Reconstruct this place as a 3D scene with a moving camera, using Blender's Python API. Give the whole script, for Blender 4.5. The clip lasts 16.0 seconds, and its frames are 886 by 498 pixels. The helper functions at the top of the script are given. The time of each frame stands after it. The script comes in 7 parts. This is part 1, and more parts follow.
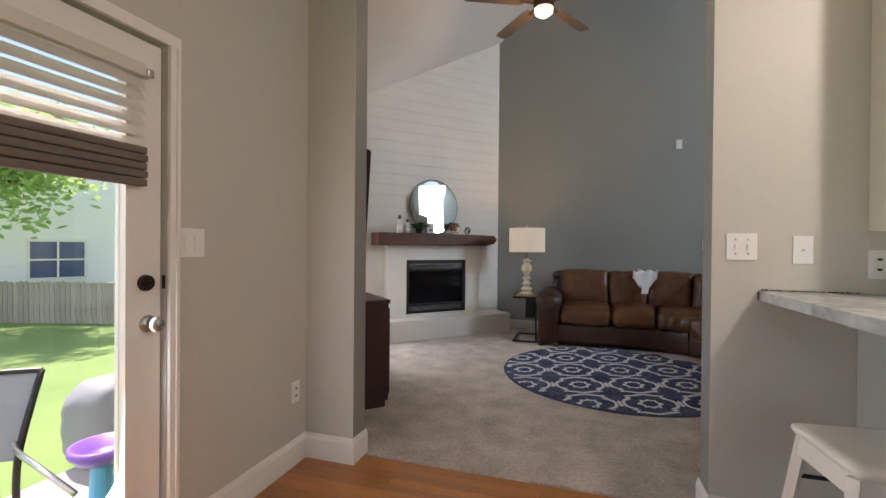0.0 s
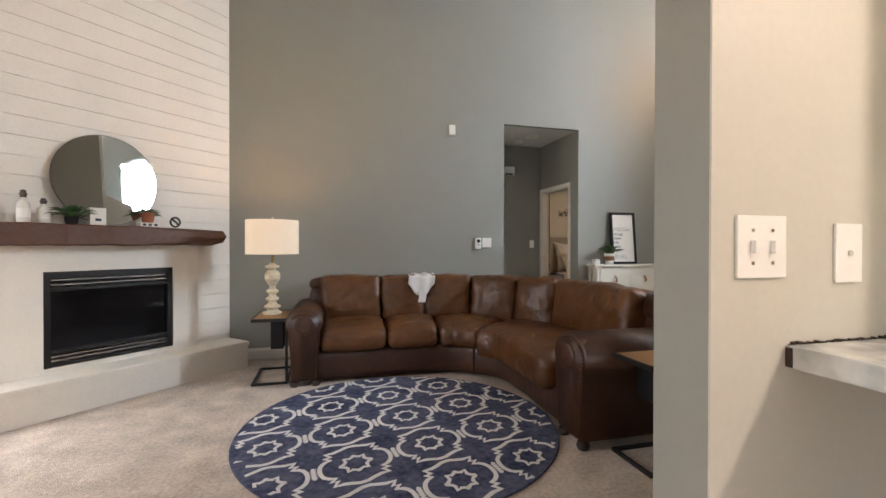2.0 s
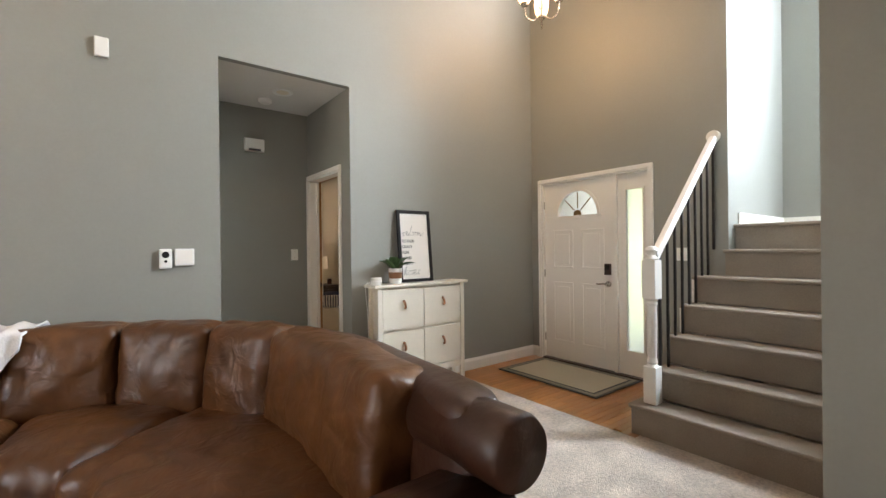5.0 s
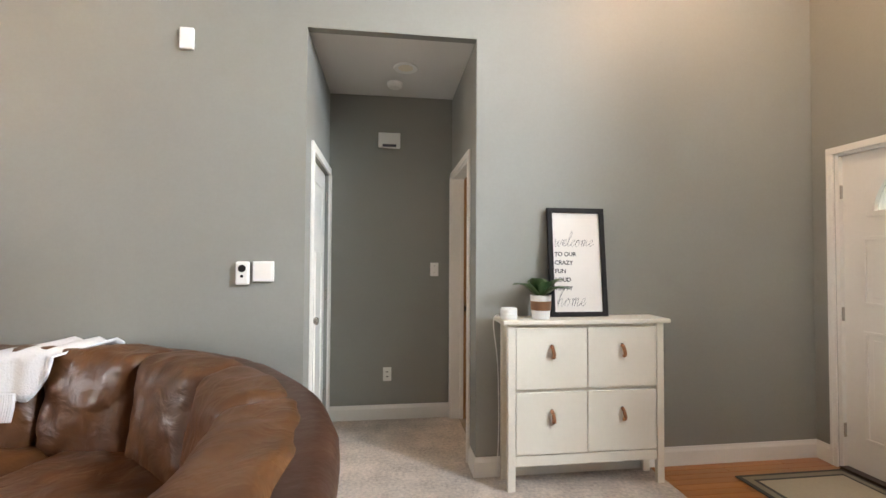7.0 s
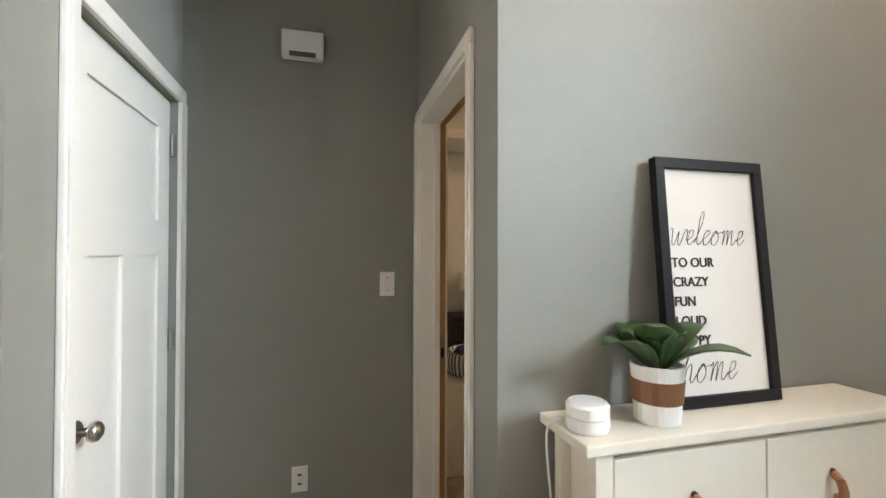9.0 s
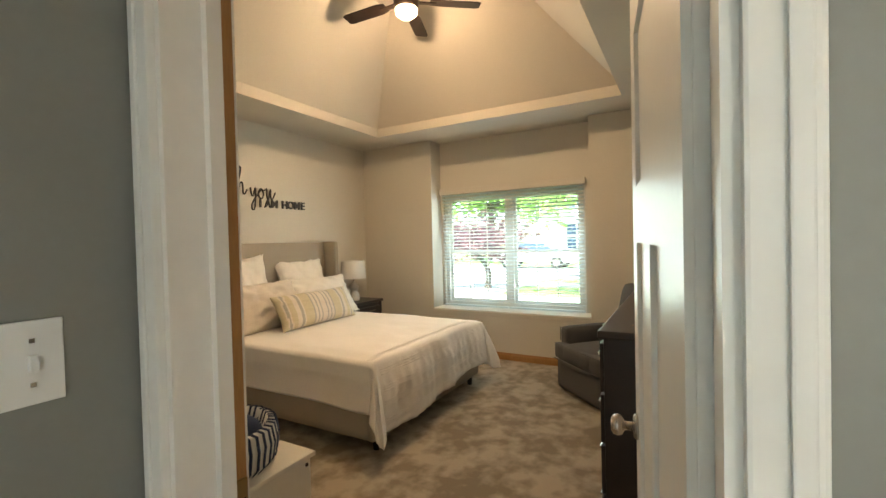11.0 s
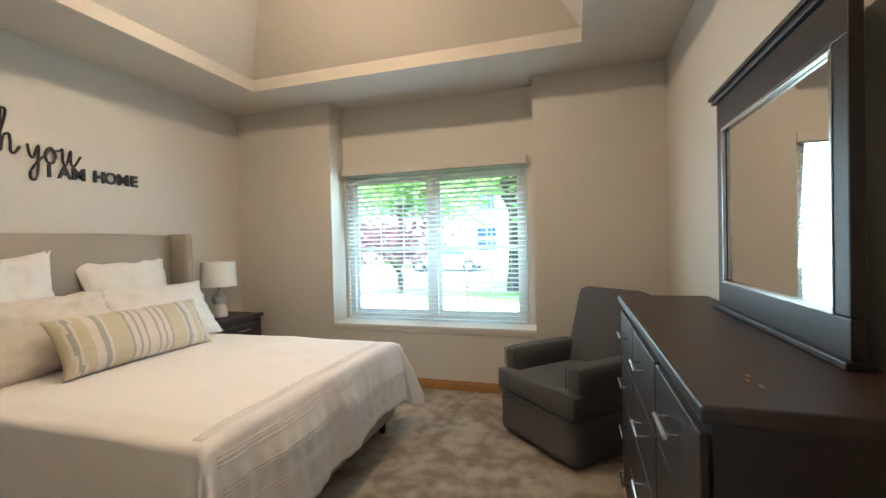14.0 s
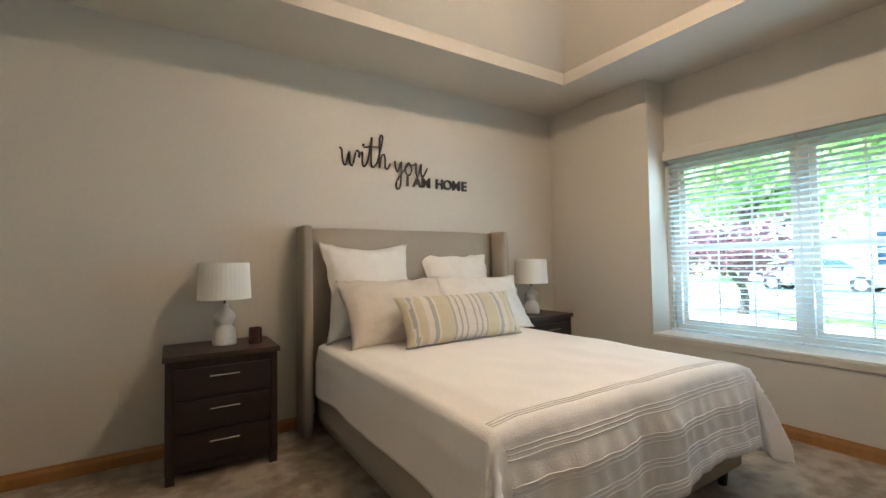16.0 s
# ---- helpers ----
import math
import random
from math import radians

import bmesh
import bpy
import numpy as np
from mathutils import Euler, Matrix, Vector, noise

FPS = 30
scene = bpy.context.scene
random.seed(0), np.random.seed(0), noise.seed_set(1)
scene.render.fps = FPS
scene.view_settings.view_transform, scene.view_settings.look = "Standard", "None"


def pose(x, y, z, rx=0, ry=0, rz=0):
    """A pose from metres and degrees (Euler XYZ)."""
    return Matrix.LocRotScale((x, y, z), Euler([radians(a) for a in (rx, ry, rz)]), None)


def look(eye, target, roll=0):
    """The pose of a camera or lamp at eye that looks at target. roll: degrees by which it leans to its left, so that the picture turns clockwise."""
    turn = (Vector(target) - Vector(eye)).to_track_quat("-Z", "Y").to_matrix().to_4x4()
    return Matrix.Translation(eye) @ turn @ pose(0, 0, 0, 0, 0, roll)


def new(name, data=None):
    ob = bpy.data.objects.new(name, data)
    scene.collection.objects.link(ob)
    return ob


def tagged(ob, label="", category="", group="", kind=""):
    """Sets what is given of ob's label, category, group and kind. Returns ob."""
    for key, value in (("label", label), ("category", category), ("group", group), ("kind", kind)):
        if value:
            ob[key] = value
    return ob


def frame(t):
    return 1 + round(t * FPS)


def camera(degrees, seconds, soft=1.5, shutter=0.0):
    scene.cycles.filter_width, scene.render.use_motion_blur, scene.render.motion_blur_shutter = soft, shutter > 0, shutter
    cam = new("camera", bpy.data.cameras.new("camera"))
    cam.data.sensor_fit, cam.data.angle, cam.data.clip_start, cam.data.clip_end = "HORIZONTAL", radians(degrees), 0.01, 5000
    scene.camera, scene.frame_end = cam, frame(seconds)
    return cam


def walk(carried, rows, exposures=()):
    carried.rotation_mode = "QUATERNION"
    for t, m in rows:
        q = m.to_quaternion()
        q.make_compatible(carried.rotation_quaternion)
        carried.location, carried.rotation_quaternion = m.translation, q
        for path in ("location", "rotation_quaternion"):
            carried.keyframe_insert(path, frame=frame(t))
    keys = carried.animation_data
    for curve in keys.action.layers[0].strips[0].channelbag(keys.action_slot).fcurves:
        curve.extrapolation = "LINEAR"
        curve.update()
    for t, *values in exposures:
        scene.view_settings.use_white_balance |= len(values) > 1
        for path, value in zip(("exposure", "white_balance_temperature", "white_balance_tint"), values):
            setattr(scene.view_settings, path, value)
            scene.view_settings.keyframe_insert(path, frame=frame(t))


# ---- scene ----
cam = camera(91.6, 16.0)
PATH = [
    (0, (0.423, 0.597, 1.213), (-0.167, 2.508, 1.2), 0.5),
    (0.5, (0.317, 0.959, 1.221), (0.055, 2.942, 1.203), 0.3),
    (1, (0.291, 1.336, 1.218), (0.295, 3.336, 1.204), 0.3),
    (1.5, (0.311, 1.737, 1.223), (0.555, 3.722, 1.209), 0.2),
    (2, (0.332, 2.107, 1.222), (0.834, 4.043, 1.209), 0.1),
    (2.5, (0.439, 2.458, 1.231), (1.206, 4.305, 1.214), -0.1),
    (3, (0.529, 2.788, 1.271), (1.561, 4.501, 1.238), -0.3),
    (3.5, (0.72, 3.065, 1.286), (1.966, 4.629, 1.25), -0.2),
    (3.7, (0.844, 3.16, 1.296), (2.148, 4.676, 1.259), -0.4),
    (5.8, (2.35, 3.838, 1.312), (3.283, 5.606, 1.344), -0.6),
    (6, (2.478, 3.91, 1.313), (3.284, 5.74, 1.35), -0.3),
    (6.5, (2.729, 4.149, 1.313), (3.223, 6.086, 1.367), 0.0),
    (7, (2.9, 4.458, 1.341), (3.155, 6.441, 1.391), 0.3),
    (7.2, (2.957, 4.565, 1.332), (3.133, 6.556, 1.371), 0.9),
    (7.5, (3.048, 4.843, 1.363), (3.165, 6.839, 1.412), 0.5),
    (8, (3.066, 5.263, 1.372), (3.186, 7.259, 1.414), 0.5),
    (8.5, (3.042, 5.656, 1.385), (3.296, 7.64, 1.426), 0.5),
    (8.7, (3.035, 5.821, 1.396), (3.378, 7.791, 1.431), 0.4),
    (10.8, (3.024, 7.285, 1.41), (4.69, 8.392, 1.377), -1.4),
    (11, (3.067, 7.371, 1.41), (4.811, 8.349, 1.372), -1.4),
    (11.5, (3.24, 7.608, 1.398), (5.124, 8.276, 1.346), -1.3),
    (12, (3.423, 7.777, 1.4), (5.374, 8.21, 1.338), -1.1),
    (12.5, (3.608, 7.874, 1.416), (5.584, 8.176, 1.35), -1.0),
    (13, (3.826, 7.895, 1.383), (5.805, 8.183, 1.322), -1.1),
    (13.5, (3.999, 7.89, 1.341), (5.96, 8.281, 1.293), -1.2),
    (14, (4.116, 7.907, 1.311), (6.026, 8.499, 1.283), -1.3),
    (14.5, (4.174, 7.928, 1.277), (5.978, 8.791, 1.269), -1.3),
    (14.6, (4.184, 7.943, 1.271), (5.965, 8.853, 1.258), -1.2),
    (15, (4.255, 7.961, 1.241), (5.876, 9.132, 1.253), -1.3),
    (15.5, (4.34, 8.024, 1.194), (5.718, 9.473, 1.234), -1.1),
    (16, (4.417, 8.069, 1.165), (5.486, 9.758, 1.229), -0.9),
]
walk(cam, [(t, look(eye, target, roll)) for t, eye, target, roll in PATH], exposures=[(0, 1.15, 6750, 21), (0.7, 1.62, 7250, 21), (1.3, 1.7, 7200, 22), (2.0, 1.82, 7450, 24), (2.5, 1.96, 7850, 25), (3.0, 2.15, 7950, 24), (3.5, 2.24, 7750, 23), (6.0, 2.31, 7650, 24), (7.0, 2.55, 7650, 25), (8.0, 2.54, 7600, 23), (8.5, 2.50, 7500, 22), (10.9, 2.82, 7500, 14), (11.5, 3.05, 6500, 12), (13.5, 3.0, 5950, 13), (16, 2.88, 5850, 14)])


# ---- world, sun, large lights ----
world = bpy.data.worlds.new("world")
scene.world = world
world.use_nodes = True
wn, wl = world.node_tree.nodes, world.node_tree.links
sky = wn.new("ShaderNodeTexSky")
sky.sky_type, sky.sun_disc = "NISHITA", False
sky.sun_elevation, sky.sun_rotation = radians(58), radians(200)
wl.new(sky.outputs[0], wn["Background"].inputs[0])
wn["Background"].inputs[1].default_value = 0.15


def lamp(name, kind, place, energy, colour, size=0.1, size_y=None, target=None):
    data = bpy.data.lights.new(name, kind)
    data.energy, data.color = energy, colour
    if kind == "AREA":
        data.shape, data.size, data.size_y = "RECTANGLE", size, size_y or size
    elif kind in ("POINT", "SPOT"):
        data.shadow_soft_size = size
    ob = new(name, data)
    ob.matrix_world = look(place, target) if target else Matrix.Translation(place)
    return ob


SUN = lamp("sun", "SUN", (0, 0, 20), 5.0, (1.0, 0.95, 0.88), target=(4.2, -1.6, 12.8))
SUN.data.angle = radians(2)
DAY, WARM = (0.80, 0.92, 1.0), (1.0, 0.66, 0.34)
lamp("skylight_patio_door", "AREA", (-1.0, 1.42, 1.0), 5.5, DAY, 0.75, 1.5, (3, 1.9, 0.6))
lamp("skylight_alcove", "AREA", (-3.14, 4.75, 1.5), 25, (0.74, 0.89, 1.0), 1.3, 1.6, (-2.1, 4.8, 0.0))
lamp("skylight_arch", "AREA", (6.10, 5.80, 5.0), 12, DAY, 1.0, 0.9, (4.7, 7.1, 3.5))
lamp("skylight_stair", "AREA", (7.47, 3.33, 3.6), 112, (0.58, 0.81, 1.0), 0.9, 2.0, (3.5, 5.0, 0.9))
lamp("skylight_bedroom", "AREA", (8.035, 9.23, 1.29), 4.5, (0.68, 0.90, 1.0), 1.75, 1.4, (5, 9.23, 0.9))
# added fill lamp at an invented kitchen opening, out of view
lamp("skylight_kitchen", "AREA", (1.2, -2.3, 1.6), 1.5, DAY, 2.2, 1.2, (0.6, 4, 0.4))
lamp("kitchen_ceiling_bulb", "POINT", (1.95, 1.5, 2.45), 25, (1.0, 0.95, 0.88), 0.06)
lamp("table_lamp_bulb", "POINT", (-0.205, 6.44, 1.30), 3.0, WARM, 0.05)
lamp("living_fan_bulb", "POINT", (0.10, 4.88, 3.40), 6.0, WARM, 0.07)
for n in range(3):
    a = radians(40 + 120 * n)
    lamp("chandelier_bulb", "POINT", (4.836 + 0.17 * math.cos(a), 6.098 + 0.17 * math.sin(a), 3.53), 2.8, WARM, 0.04)
lamp("bedroom_fan_bulb", "POINT", (5.97, 9.28, 3.20), 4.9, (1.0, 0.76, 0.50), 0.05)
lamp("bedroom_fan_lens", "AREA", (5.97, 9.28, 3.18), 3.3, (1.0, 0.76, 0.50), 0.14, 0.14, (5.97, 9.28, 0))

# ---- materials ----


def principled(name, rough=0.5, metal=0.0):
    m = bpy.data.materials.new(name)
    m.use_nodes = True
    b = m.node_tree.nodes["Principled BSDF"]
    b.inputs["Roughness"].default_value, b.inputs["Metallic"].default_value = rough, metal
    return m, m.node_tree.nodes, m.node_tree.links, b


def mat(name, col, rough=0.5, metal=0.0, var=0.06, big=1.2, fine=40.0, bump=0.05, bump_scale=None, col2=None, mix=0.5, stretch=(1, 1, 1), island=0.0, spec=0.5, depth=0.004, warp=0.0):
    """A surface with a coarse and a fine variation of its colour and a fine relief."""
    m, nd, ln, b = principled(name, rough, metal)
    b.inputs["Specular IOR Level"].default_value = spec
    tc = nd.new("ShaderNodeTexCoord")
    mp = nd.new("ShaderNodeMapping")
    mp.inputs["Scale"].default_value = stretch
    ln.new(tc.outputs["Object"], mp.inputs[0])
    n1, n2 = nd.new("ShaderNodeTexNoise"), nd.new("ShaderNodeTexNoise")
    n1.inputs["Scale"].default_value, n2.inputs["Scale"].default_value = big, fine
    n1.inputs["Detail"].default_value = n2.inputs["Detail"].default_value = 4
    for n in (n1, n2):
        ln.new(mp.outputs[0], n.inputs["Vector"])
    r = nd.new("ShaderNodeValToRGB")
    c2 = col2 or tuple(c * (1 - 2 * var) for c in col)
    r.color_ramp.elements[0].color, r.color_ramp.elements[1].color = (*c2, 1), (*(min(1, c * (1 + var)) for c in col), 1)
    r.color_ramp.elements[0].position, r.color_ramp.elements[1].position = 0.5 - mix / 2, 0.5 + mix / 2
    add = nd.new("ShaderNodeMath")
    add.operation = "MULTIPLY_ADD"
    add.inputs[1].default_value = 0.5
    half = nd.new("ShaderNodeMath")
    half.operation = "MULTIPLY"
    half.inputs[1].default_value = 0.5
    ln.new(n2.outputs[0], half.inputs[0])
    ln.new(n1.outputs[0], add.inputs[0])
    ln.new(half.outputs[0], add.inputs[2])
    ln.new(add.outputs[0], r.inputs[0])
    out = r.outputs[0]
    if island:
        oi = nd.new("ShaderNodeObjectInfo")
        h = nd.new("ShaderNodeHueSaturation")
        mr = nd.new("ShaderNodeMapRange")
        mr.inputs[3].default_value, mr.inputs[4].default_value = 1 - island, 1 + island
        ln.new(oi.outputs["Random"], mr.inputs[0])
        ln.new(mr.outputs[0], h.inputs["Value"])
        ln.new(out, h.inputs["Color"])
        out = h.outputs[0]
    ln.new(out, b.inputs["Base Color"])
    if bump:
        bp = nd.new("ShaderNodeBump")
        bp.inputs["Strength"].default_value, bp.inputs["Distance"].default_value = bump, depth
        n3 = nd.new("ShaderNodeTexNoise")
        n3.inputs["Scale"].default_value = bump_scale or fine
        n3.inputs["Detail"].default_value = 3
        n3.inputs["Distortion"].default_value = warp
        ln.new(mp.outputs[0], n3.inputs["Vector"])
        ln.new(n3.outputs[0], bp.inputs["Height"])
        ln.new(bp.outputs[0], b.inputs["Normal"])
    return m


def thicken(bm, t):
    bmesh.ops.recalc_face_normals(bm, faces=bm.faces)
    bm.normal_update()
    faces, rim = list(bm.faces), [e for e in bm.edges if len(e.link_faces) == 1]
    under = {v: bm.verts.new(v.co - v.normal * t) for v in list(bm.verts)}
    for f in faces:
        bm.faces.new([under[v] for v in reversed(f.verts)])
    for e in rim:
        p, q = e.verts
        bm.faces.new((p, q, under[q], under[p]))


def glow(name, col, strength, base=(0.9, 0.88, 0.82)):
    m, nd, ln, b = principled(name, 0.5)
    b.inputs["Base Color"].default_value = (*base, 1)
    b.inputs["Emission Color"].default_value, b.inputs["Emission Strength"].default_value = (*col, 1), strength
    return m


def glass_mat(name, rough=0.0, tint=(1, 1, 1)):
    m, nd, ln, b = principled(name, rough)
    b.inputs["Base Color"].default_value = (*tint, 1)
    b.inputs["Transmission Weight"].default_value, b.inputs["IOR"].default_value = 1.0, 1.45
    return m


M = {}
M["gray"] = mat("gray_wall_paint", (0.258, 0.256, 0.228), 0.55, var=0.03, big=0.8, fine=60, bump=0.06, bump_scale=180, depth=0.002)
M["beige"] = mat("beige_wall_paint", (0.60, 0.555, 0.48), 0.6, var=0.03, big=0.8, fine=60, bump=0.06, bump_scale=180, depth=0.002)
M["kitchen"] = mat("light_greige_wall_paint", (0.53, 0.51, 0.445), 0.55, var=0.03, big=0.8, fine=60, bump=0.06, bump_scale=180, depth=0.002)
M["blueish"] = mat("pale_wall_paint", (0.55, 0.58, 0.56), 0.6, var=0.03, bump=0.05, bump_scale=180, depth=0.002)
M["ceiling"] = mat("white_ceiling_paint", (0.68, 0.66, 0.625), 0.8, var=0.03, big=1.5, fine=90, bump=0.12, bump_scale=120, depth=0.002)
M["tray"] = mat("tan_ceiling_paint", (0.60, 0.54, 0.46), 0.8, var=0.03, big=1.5, fine=90, bump=0.1, bump_scale=120, depth=0.002)
M["trim"] = mat("white_trim_paint", (0.78, 0.75, 0.69), 0.35, var=0.02, bump=0.03, bump_scale=60, depth=0.001)
M["shiplap"] = mat("white_painted_brick", (0.72, 0.68, 0.61), 0.6, var=0.05, big=2, fine=50, bump=0.25, bump_scale=70, depth=0.004)
M["plaster"] = mat("white_plaster", (0.74, 0.70, 0.63), 0.65, var=0.04, big=3, fine=60, bump=0.2, bump_scale=50, depth=0.003)
M["carpet"] = mat("beige_carpet", (0.66, 0.56, 0.475), 0.95, var=0.20, big=5.0, fine=48, bump=1.0, bump_scale=120, depth=0.02, mix=0.36, spec=0.1)
M["bcarpet"] = mat("taupe_carpet", (0.45, 0.375, 0.29), 0.95, big=2.8, fine=9, col2=(0.285, 0.232, 0.172), mix=0.14, bump=0.9, bump_scale=200, depth=0.012, spec=0.1)
# beige carpet darkened to brown: the shade on the risers is in the colour
M["stairc"] = mat("shade_darkened_stair_carpet", (0.32, 0.265, 0.215), 0.95, var=0.12, big=4, fine=120, bump=0.8, bump_scale=240, depth=0.01, spec=0.1)
M["oak"] = mat("oak_floor", (0.42, 0.17, 0.045), 0.28, big=2.5, fine=18, col2=(0.27, 0.095, 0.022), mix=0.5, stretch=(1.2, 9, 9), island=0.18, bump=0.05, depth=0.001)
M["oakside"] = mat("oak_jamb", (0.40, 0.20, 0.065), 0.4, big=3, fine=30, col2=(0.28, 0.125, 0.035), stretch=(9, 9, 1), bump=0.05)
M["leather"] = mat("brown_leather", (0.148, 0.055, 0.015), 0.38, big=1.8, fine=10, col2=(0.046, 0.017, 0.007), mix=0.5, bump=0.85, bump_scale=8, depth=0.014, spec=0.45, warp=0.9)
# the sofa leather darkened: shade under the seat overhang put into its colour
M["leather_shaded"] = mat("shade_darkened_leather", (0.074, 0.027, 0.012), 0.40, big=2.2, fine=8, col2=(0.018, 0.006, 0.004), mix=0.6, bump=0.45, bump_scale=16, depth=0.010)
M["brass"] = mat("antique_brass", (0.30, 0.19, 0.08), 0.35, 0.9, bump=0)
M["nickel"] = mat("satin_nickel", (0.55, 0.52, 0.48), 0.25, 1.0, bump=0)
M["chrome"] = mat("chrome", (0.8, 0.8, 0.8), 0.08, 1.0, bump=0)
M["bronze"] = mat("dark_bronze", (0.07, 0.05, 0.04), 0.35, 0.8, bump=0)
M["black"] = mat("black_metal", (0.018, 0.016, 0.015), 0.42, 0.4, bump=0.05)
M["blackp"] = mat("black_paint", (0.009, 0.008, 0.008), 0.6, spec=0.25, bump=0.05)
M["screen"] = mat("black_screen", (0.006, 0.006, 0.007), 0.12, bump=0)
M["firedark"] = mat("sooty_firebox", (0.012, 0.011, 0.010), 0.7, bump=0.3)
M["mirror"] = mat("mirror_silver", (0.92, 0.92, 0.91), 0.015, 1.0, var=0, bump=0)
M["glass"] = glass_mat("clear_glass")
# cyan cast of the daylight put into the glass colour
M["tinted"] = glass_mat("cyan_daylight_glass", 0.0, (0.78, 0.97, 1.0))
M["frost"] = glass_mat("frosted_glass", 0.45, (0.93, 0.98, 0.97))
M["mantel"] = mat("dark_walnut_beam", (0.125, 0.042, 0.016), 0.45, big=2.5, fine=24, col2=(0.045, 0.016, 0.008), stretch=(1.5, 14, 14), bump=0.35, bump_scale=14, depth=0.006)
M["espresso"] = mat("espresso_wood", (0.026, 0.013, 0.009), 0.42, big=2, fine=20, col2=(0.014, 0.007, 0.005), stretch=(2, 2, 14), bump=0.08, bump_scale=30)
M["espresso_h"] = mat("espresso_wood_top", (0.046, 0.026, 0.016), 0.42, big=2, fine=20, col2=(0.022, 0.012, 0.008), stretch=(2, 14, 14), bump=0.08, bump_scale=30)
M["fanblade"] = mat("gray_brown_blade", (0.15, 0.115, 0.095), 0.4, big=2, fine=20, col2=(0.09, 0.068, 0.056), stretch=(2, 12, 12), bump=0.05)
M["redwood"] = mat("reddish_dark_wood", (0.060, 0.022, 0.016), 0.35, big=2, fine=20, col2=(0.030, 0.011, 0.009), stretch=(3, 3, 12), bump=0.06, bump_scale=30)
M["oaktop"] = mat("honey_oak_top", (0.40, 0.225, 0.095), 0.4, big=2.5, fine=22, col2=(0.27, 0.14, 0.052), stretch=(1.5, 12, 12), bump=0.06)
M["cream"] = mat("cream_painted_wood", (0.74, 0.68, 0.57), 0.38, var=0.02, bump=0.03)
M["lampcream"] = mat("distressed_cream_lamp", (0.70, 0.60, 0.44), 0.6, big=8, fine=40, col2=(0.48, 0.38, 0.25), mix=0.4, bump=0.3, bump_scale=60)
M["linen"] = mat("linen_shade", (0.80, 0.72, 0.58), 0.8, var=0.03, fine=120, bump=0.2, bump_scale=200)
M["whitelinen"] = mat("white_shade", (0.78, 0.76, 0.71), 0.8, var=0.03, fine=120, bump=0.2, bump_scale=200)
M["white"] = mat("white_plastic", (0.80, 0.79, 0.75), 0.3, var=0.01, bump=0)
M["bulb"] = glow("lit_frosted_glass", (1.0, 0.62, 0.30), 0.9)
M["bulb2"] = glow("lit_fan_glass", (1.0, 0.76, 0.50), 1.1)
M["bedlinen"] = mat("white_bed_linen", (0.86, 0.82, 0.78), 0.85, var=0.03, big=3, fine=70, bump=0.35, bump_scale=160, depth=0.004, spec=0.2)
M["pillow"] = mat("white_pillow_linen", (0.80, 0.76, 0.70), 0.85, var=0.03, big=3, fine=60, bump=0.3, bump_scale=130, depth=0.004, spec=0.2)
M["pillow2"] = mat("ivory_pillow_linen", (0.70, 0.62, 0.53), 0.85, var=0.04, big=3, fine=60, bump=0.35, bump_scale=110, depth=0.004, spec=0.2)
M["upholstery"] = mat("greige_upholstery", (0.37, 0.325, 0.265), 0.9, var=0.06, fine=150, bump=0.5, bump_scale=300, spec=0.2)
M["graychair"] = mat("charcoal_upholstery", (0.098, 0.092, 0.088), 0.85, var=0.10, fine=140, bump=0.5, bump_scale=260, spec=0.25)
M["pulls"] = mat("tan_leather_pull", (0.36, 0.15, 0.06), 0.5, var=0.08)
M["leaf"] = mat("green_leaf", (0.055, 0.115, 0.035), 0.4, big=6, fine=30, col2=(0.02, 0.055, 0.018), bump=0.1)
M["leaf2"] = mat("dusty_green_leaf", (0.12, 0.16, 0.085), 0.5, big=6, fine=30, col2=(0.05, 0.085, 0.04), bump=0.1)
M["terra"] = mat("terracotta", (0.42, 0.14, 0.065), 0.7, var=0.08, big=9, bump=0.2)
M["woodband"] = mat("brown_wood_band", (0.20, 0.085, 0.035), 0.5, var=0.12, stretch=(1, 1, 8))
M["paper"] = mat("white_paper", (0.80, 0.76, 0.70), 0.7, var=0.01, bump=0)
M["ink"] = mat("black_ink", (0.02, 0.02, 0.02), 0.6, bump=0)
M["letters"] = mat("black_wood_letters", (0.030, 0.022, 0.018), 0.5, bump=0.1)
M["throw"] = mat("white_knit_throw", (0.72, 0.70, 0.68), 0.9, var=0.05, fine=60, bump=0.6, bump_scale=120, depth=0.006)
M["stripe"] = mat("dark_stripe", (0.09, 0.09, 0.10), 0.9, bump=0.3)
M["navy"] = mat("navy_fabric", (0.018, 0.026, 0.062), 0.9, var=0.1, bump=0.4, bump_scale=120)
M["granite"] = mat("white_granite", (0.62, 0.63, 0.60), 0.25, big=7, fine=22, col2=(0.30, 0.32, 0.31), mix=0.35, bump=0.03)
M["cabinet"] = mat("cream_cabinet_paint", (0.72, 0.69, 0.57), 0.4, var=0.02, bump=0.03)
M["stool"] = mat("white_powder_coat", (0.80, 0.76, 0.68), 0.3, var=0.02, bump=0.04)
M["mat"] = mat("tan_door_mat", (0.42, 0.36, 0.26), 0.95, var=0.08, fine=90, bump=0.6, bump_scale=150)
M["matdark"] = mat("charcoal_mat_border", (0.06, 0.058, 0.052), 0.95, var=0.1, bump=0.5, bump_scale=150)
M["matmid"] = mat("olive_mat_border", (0.22, 0.20, 0.15), 0.95, var=0.1, bump=0.5, bump_scale=150)
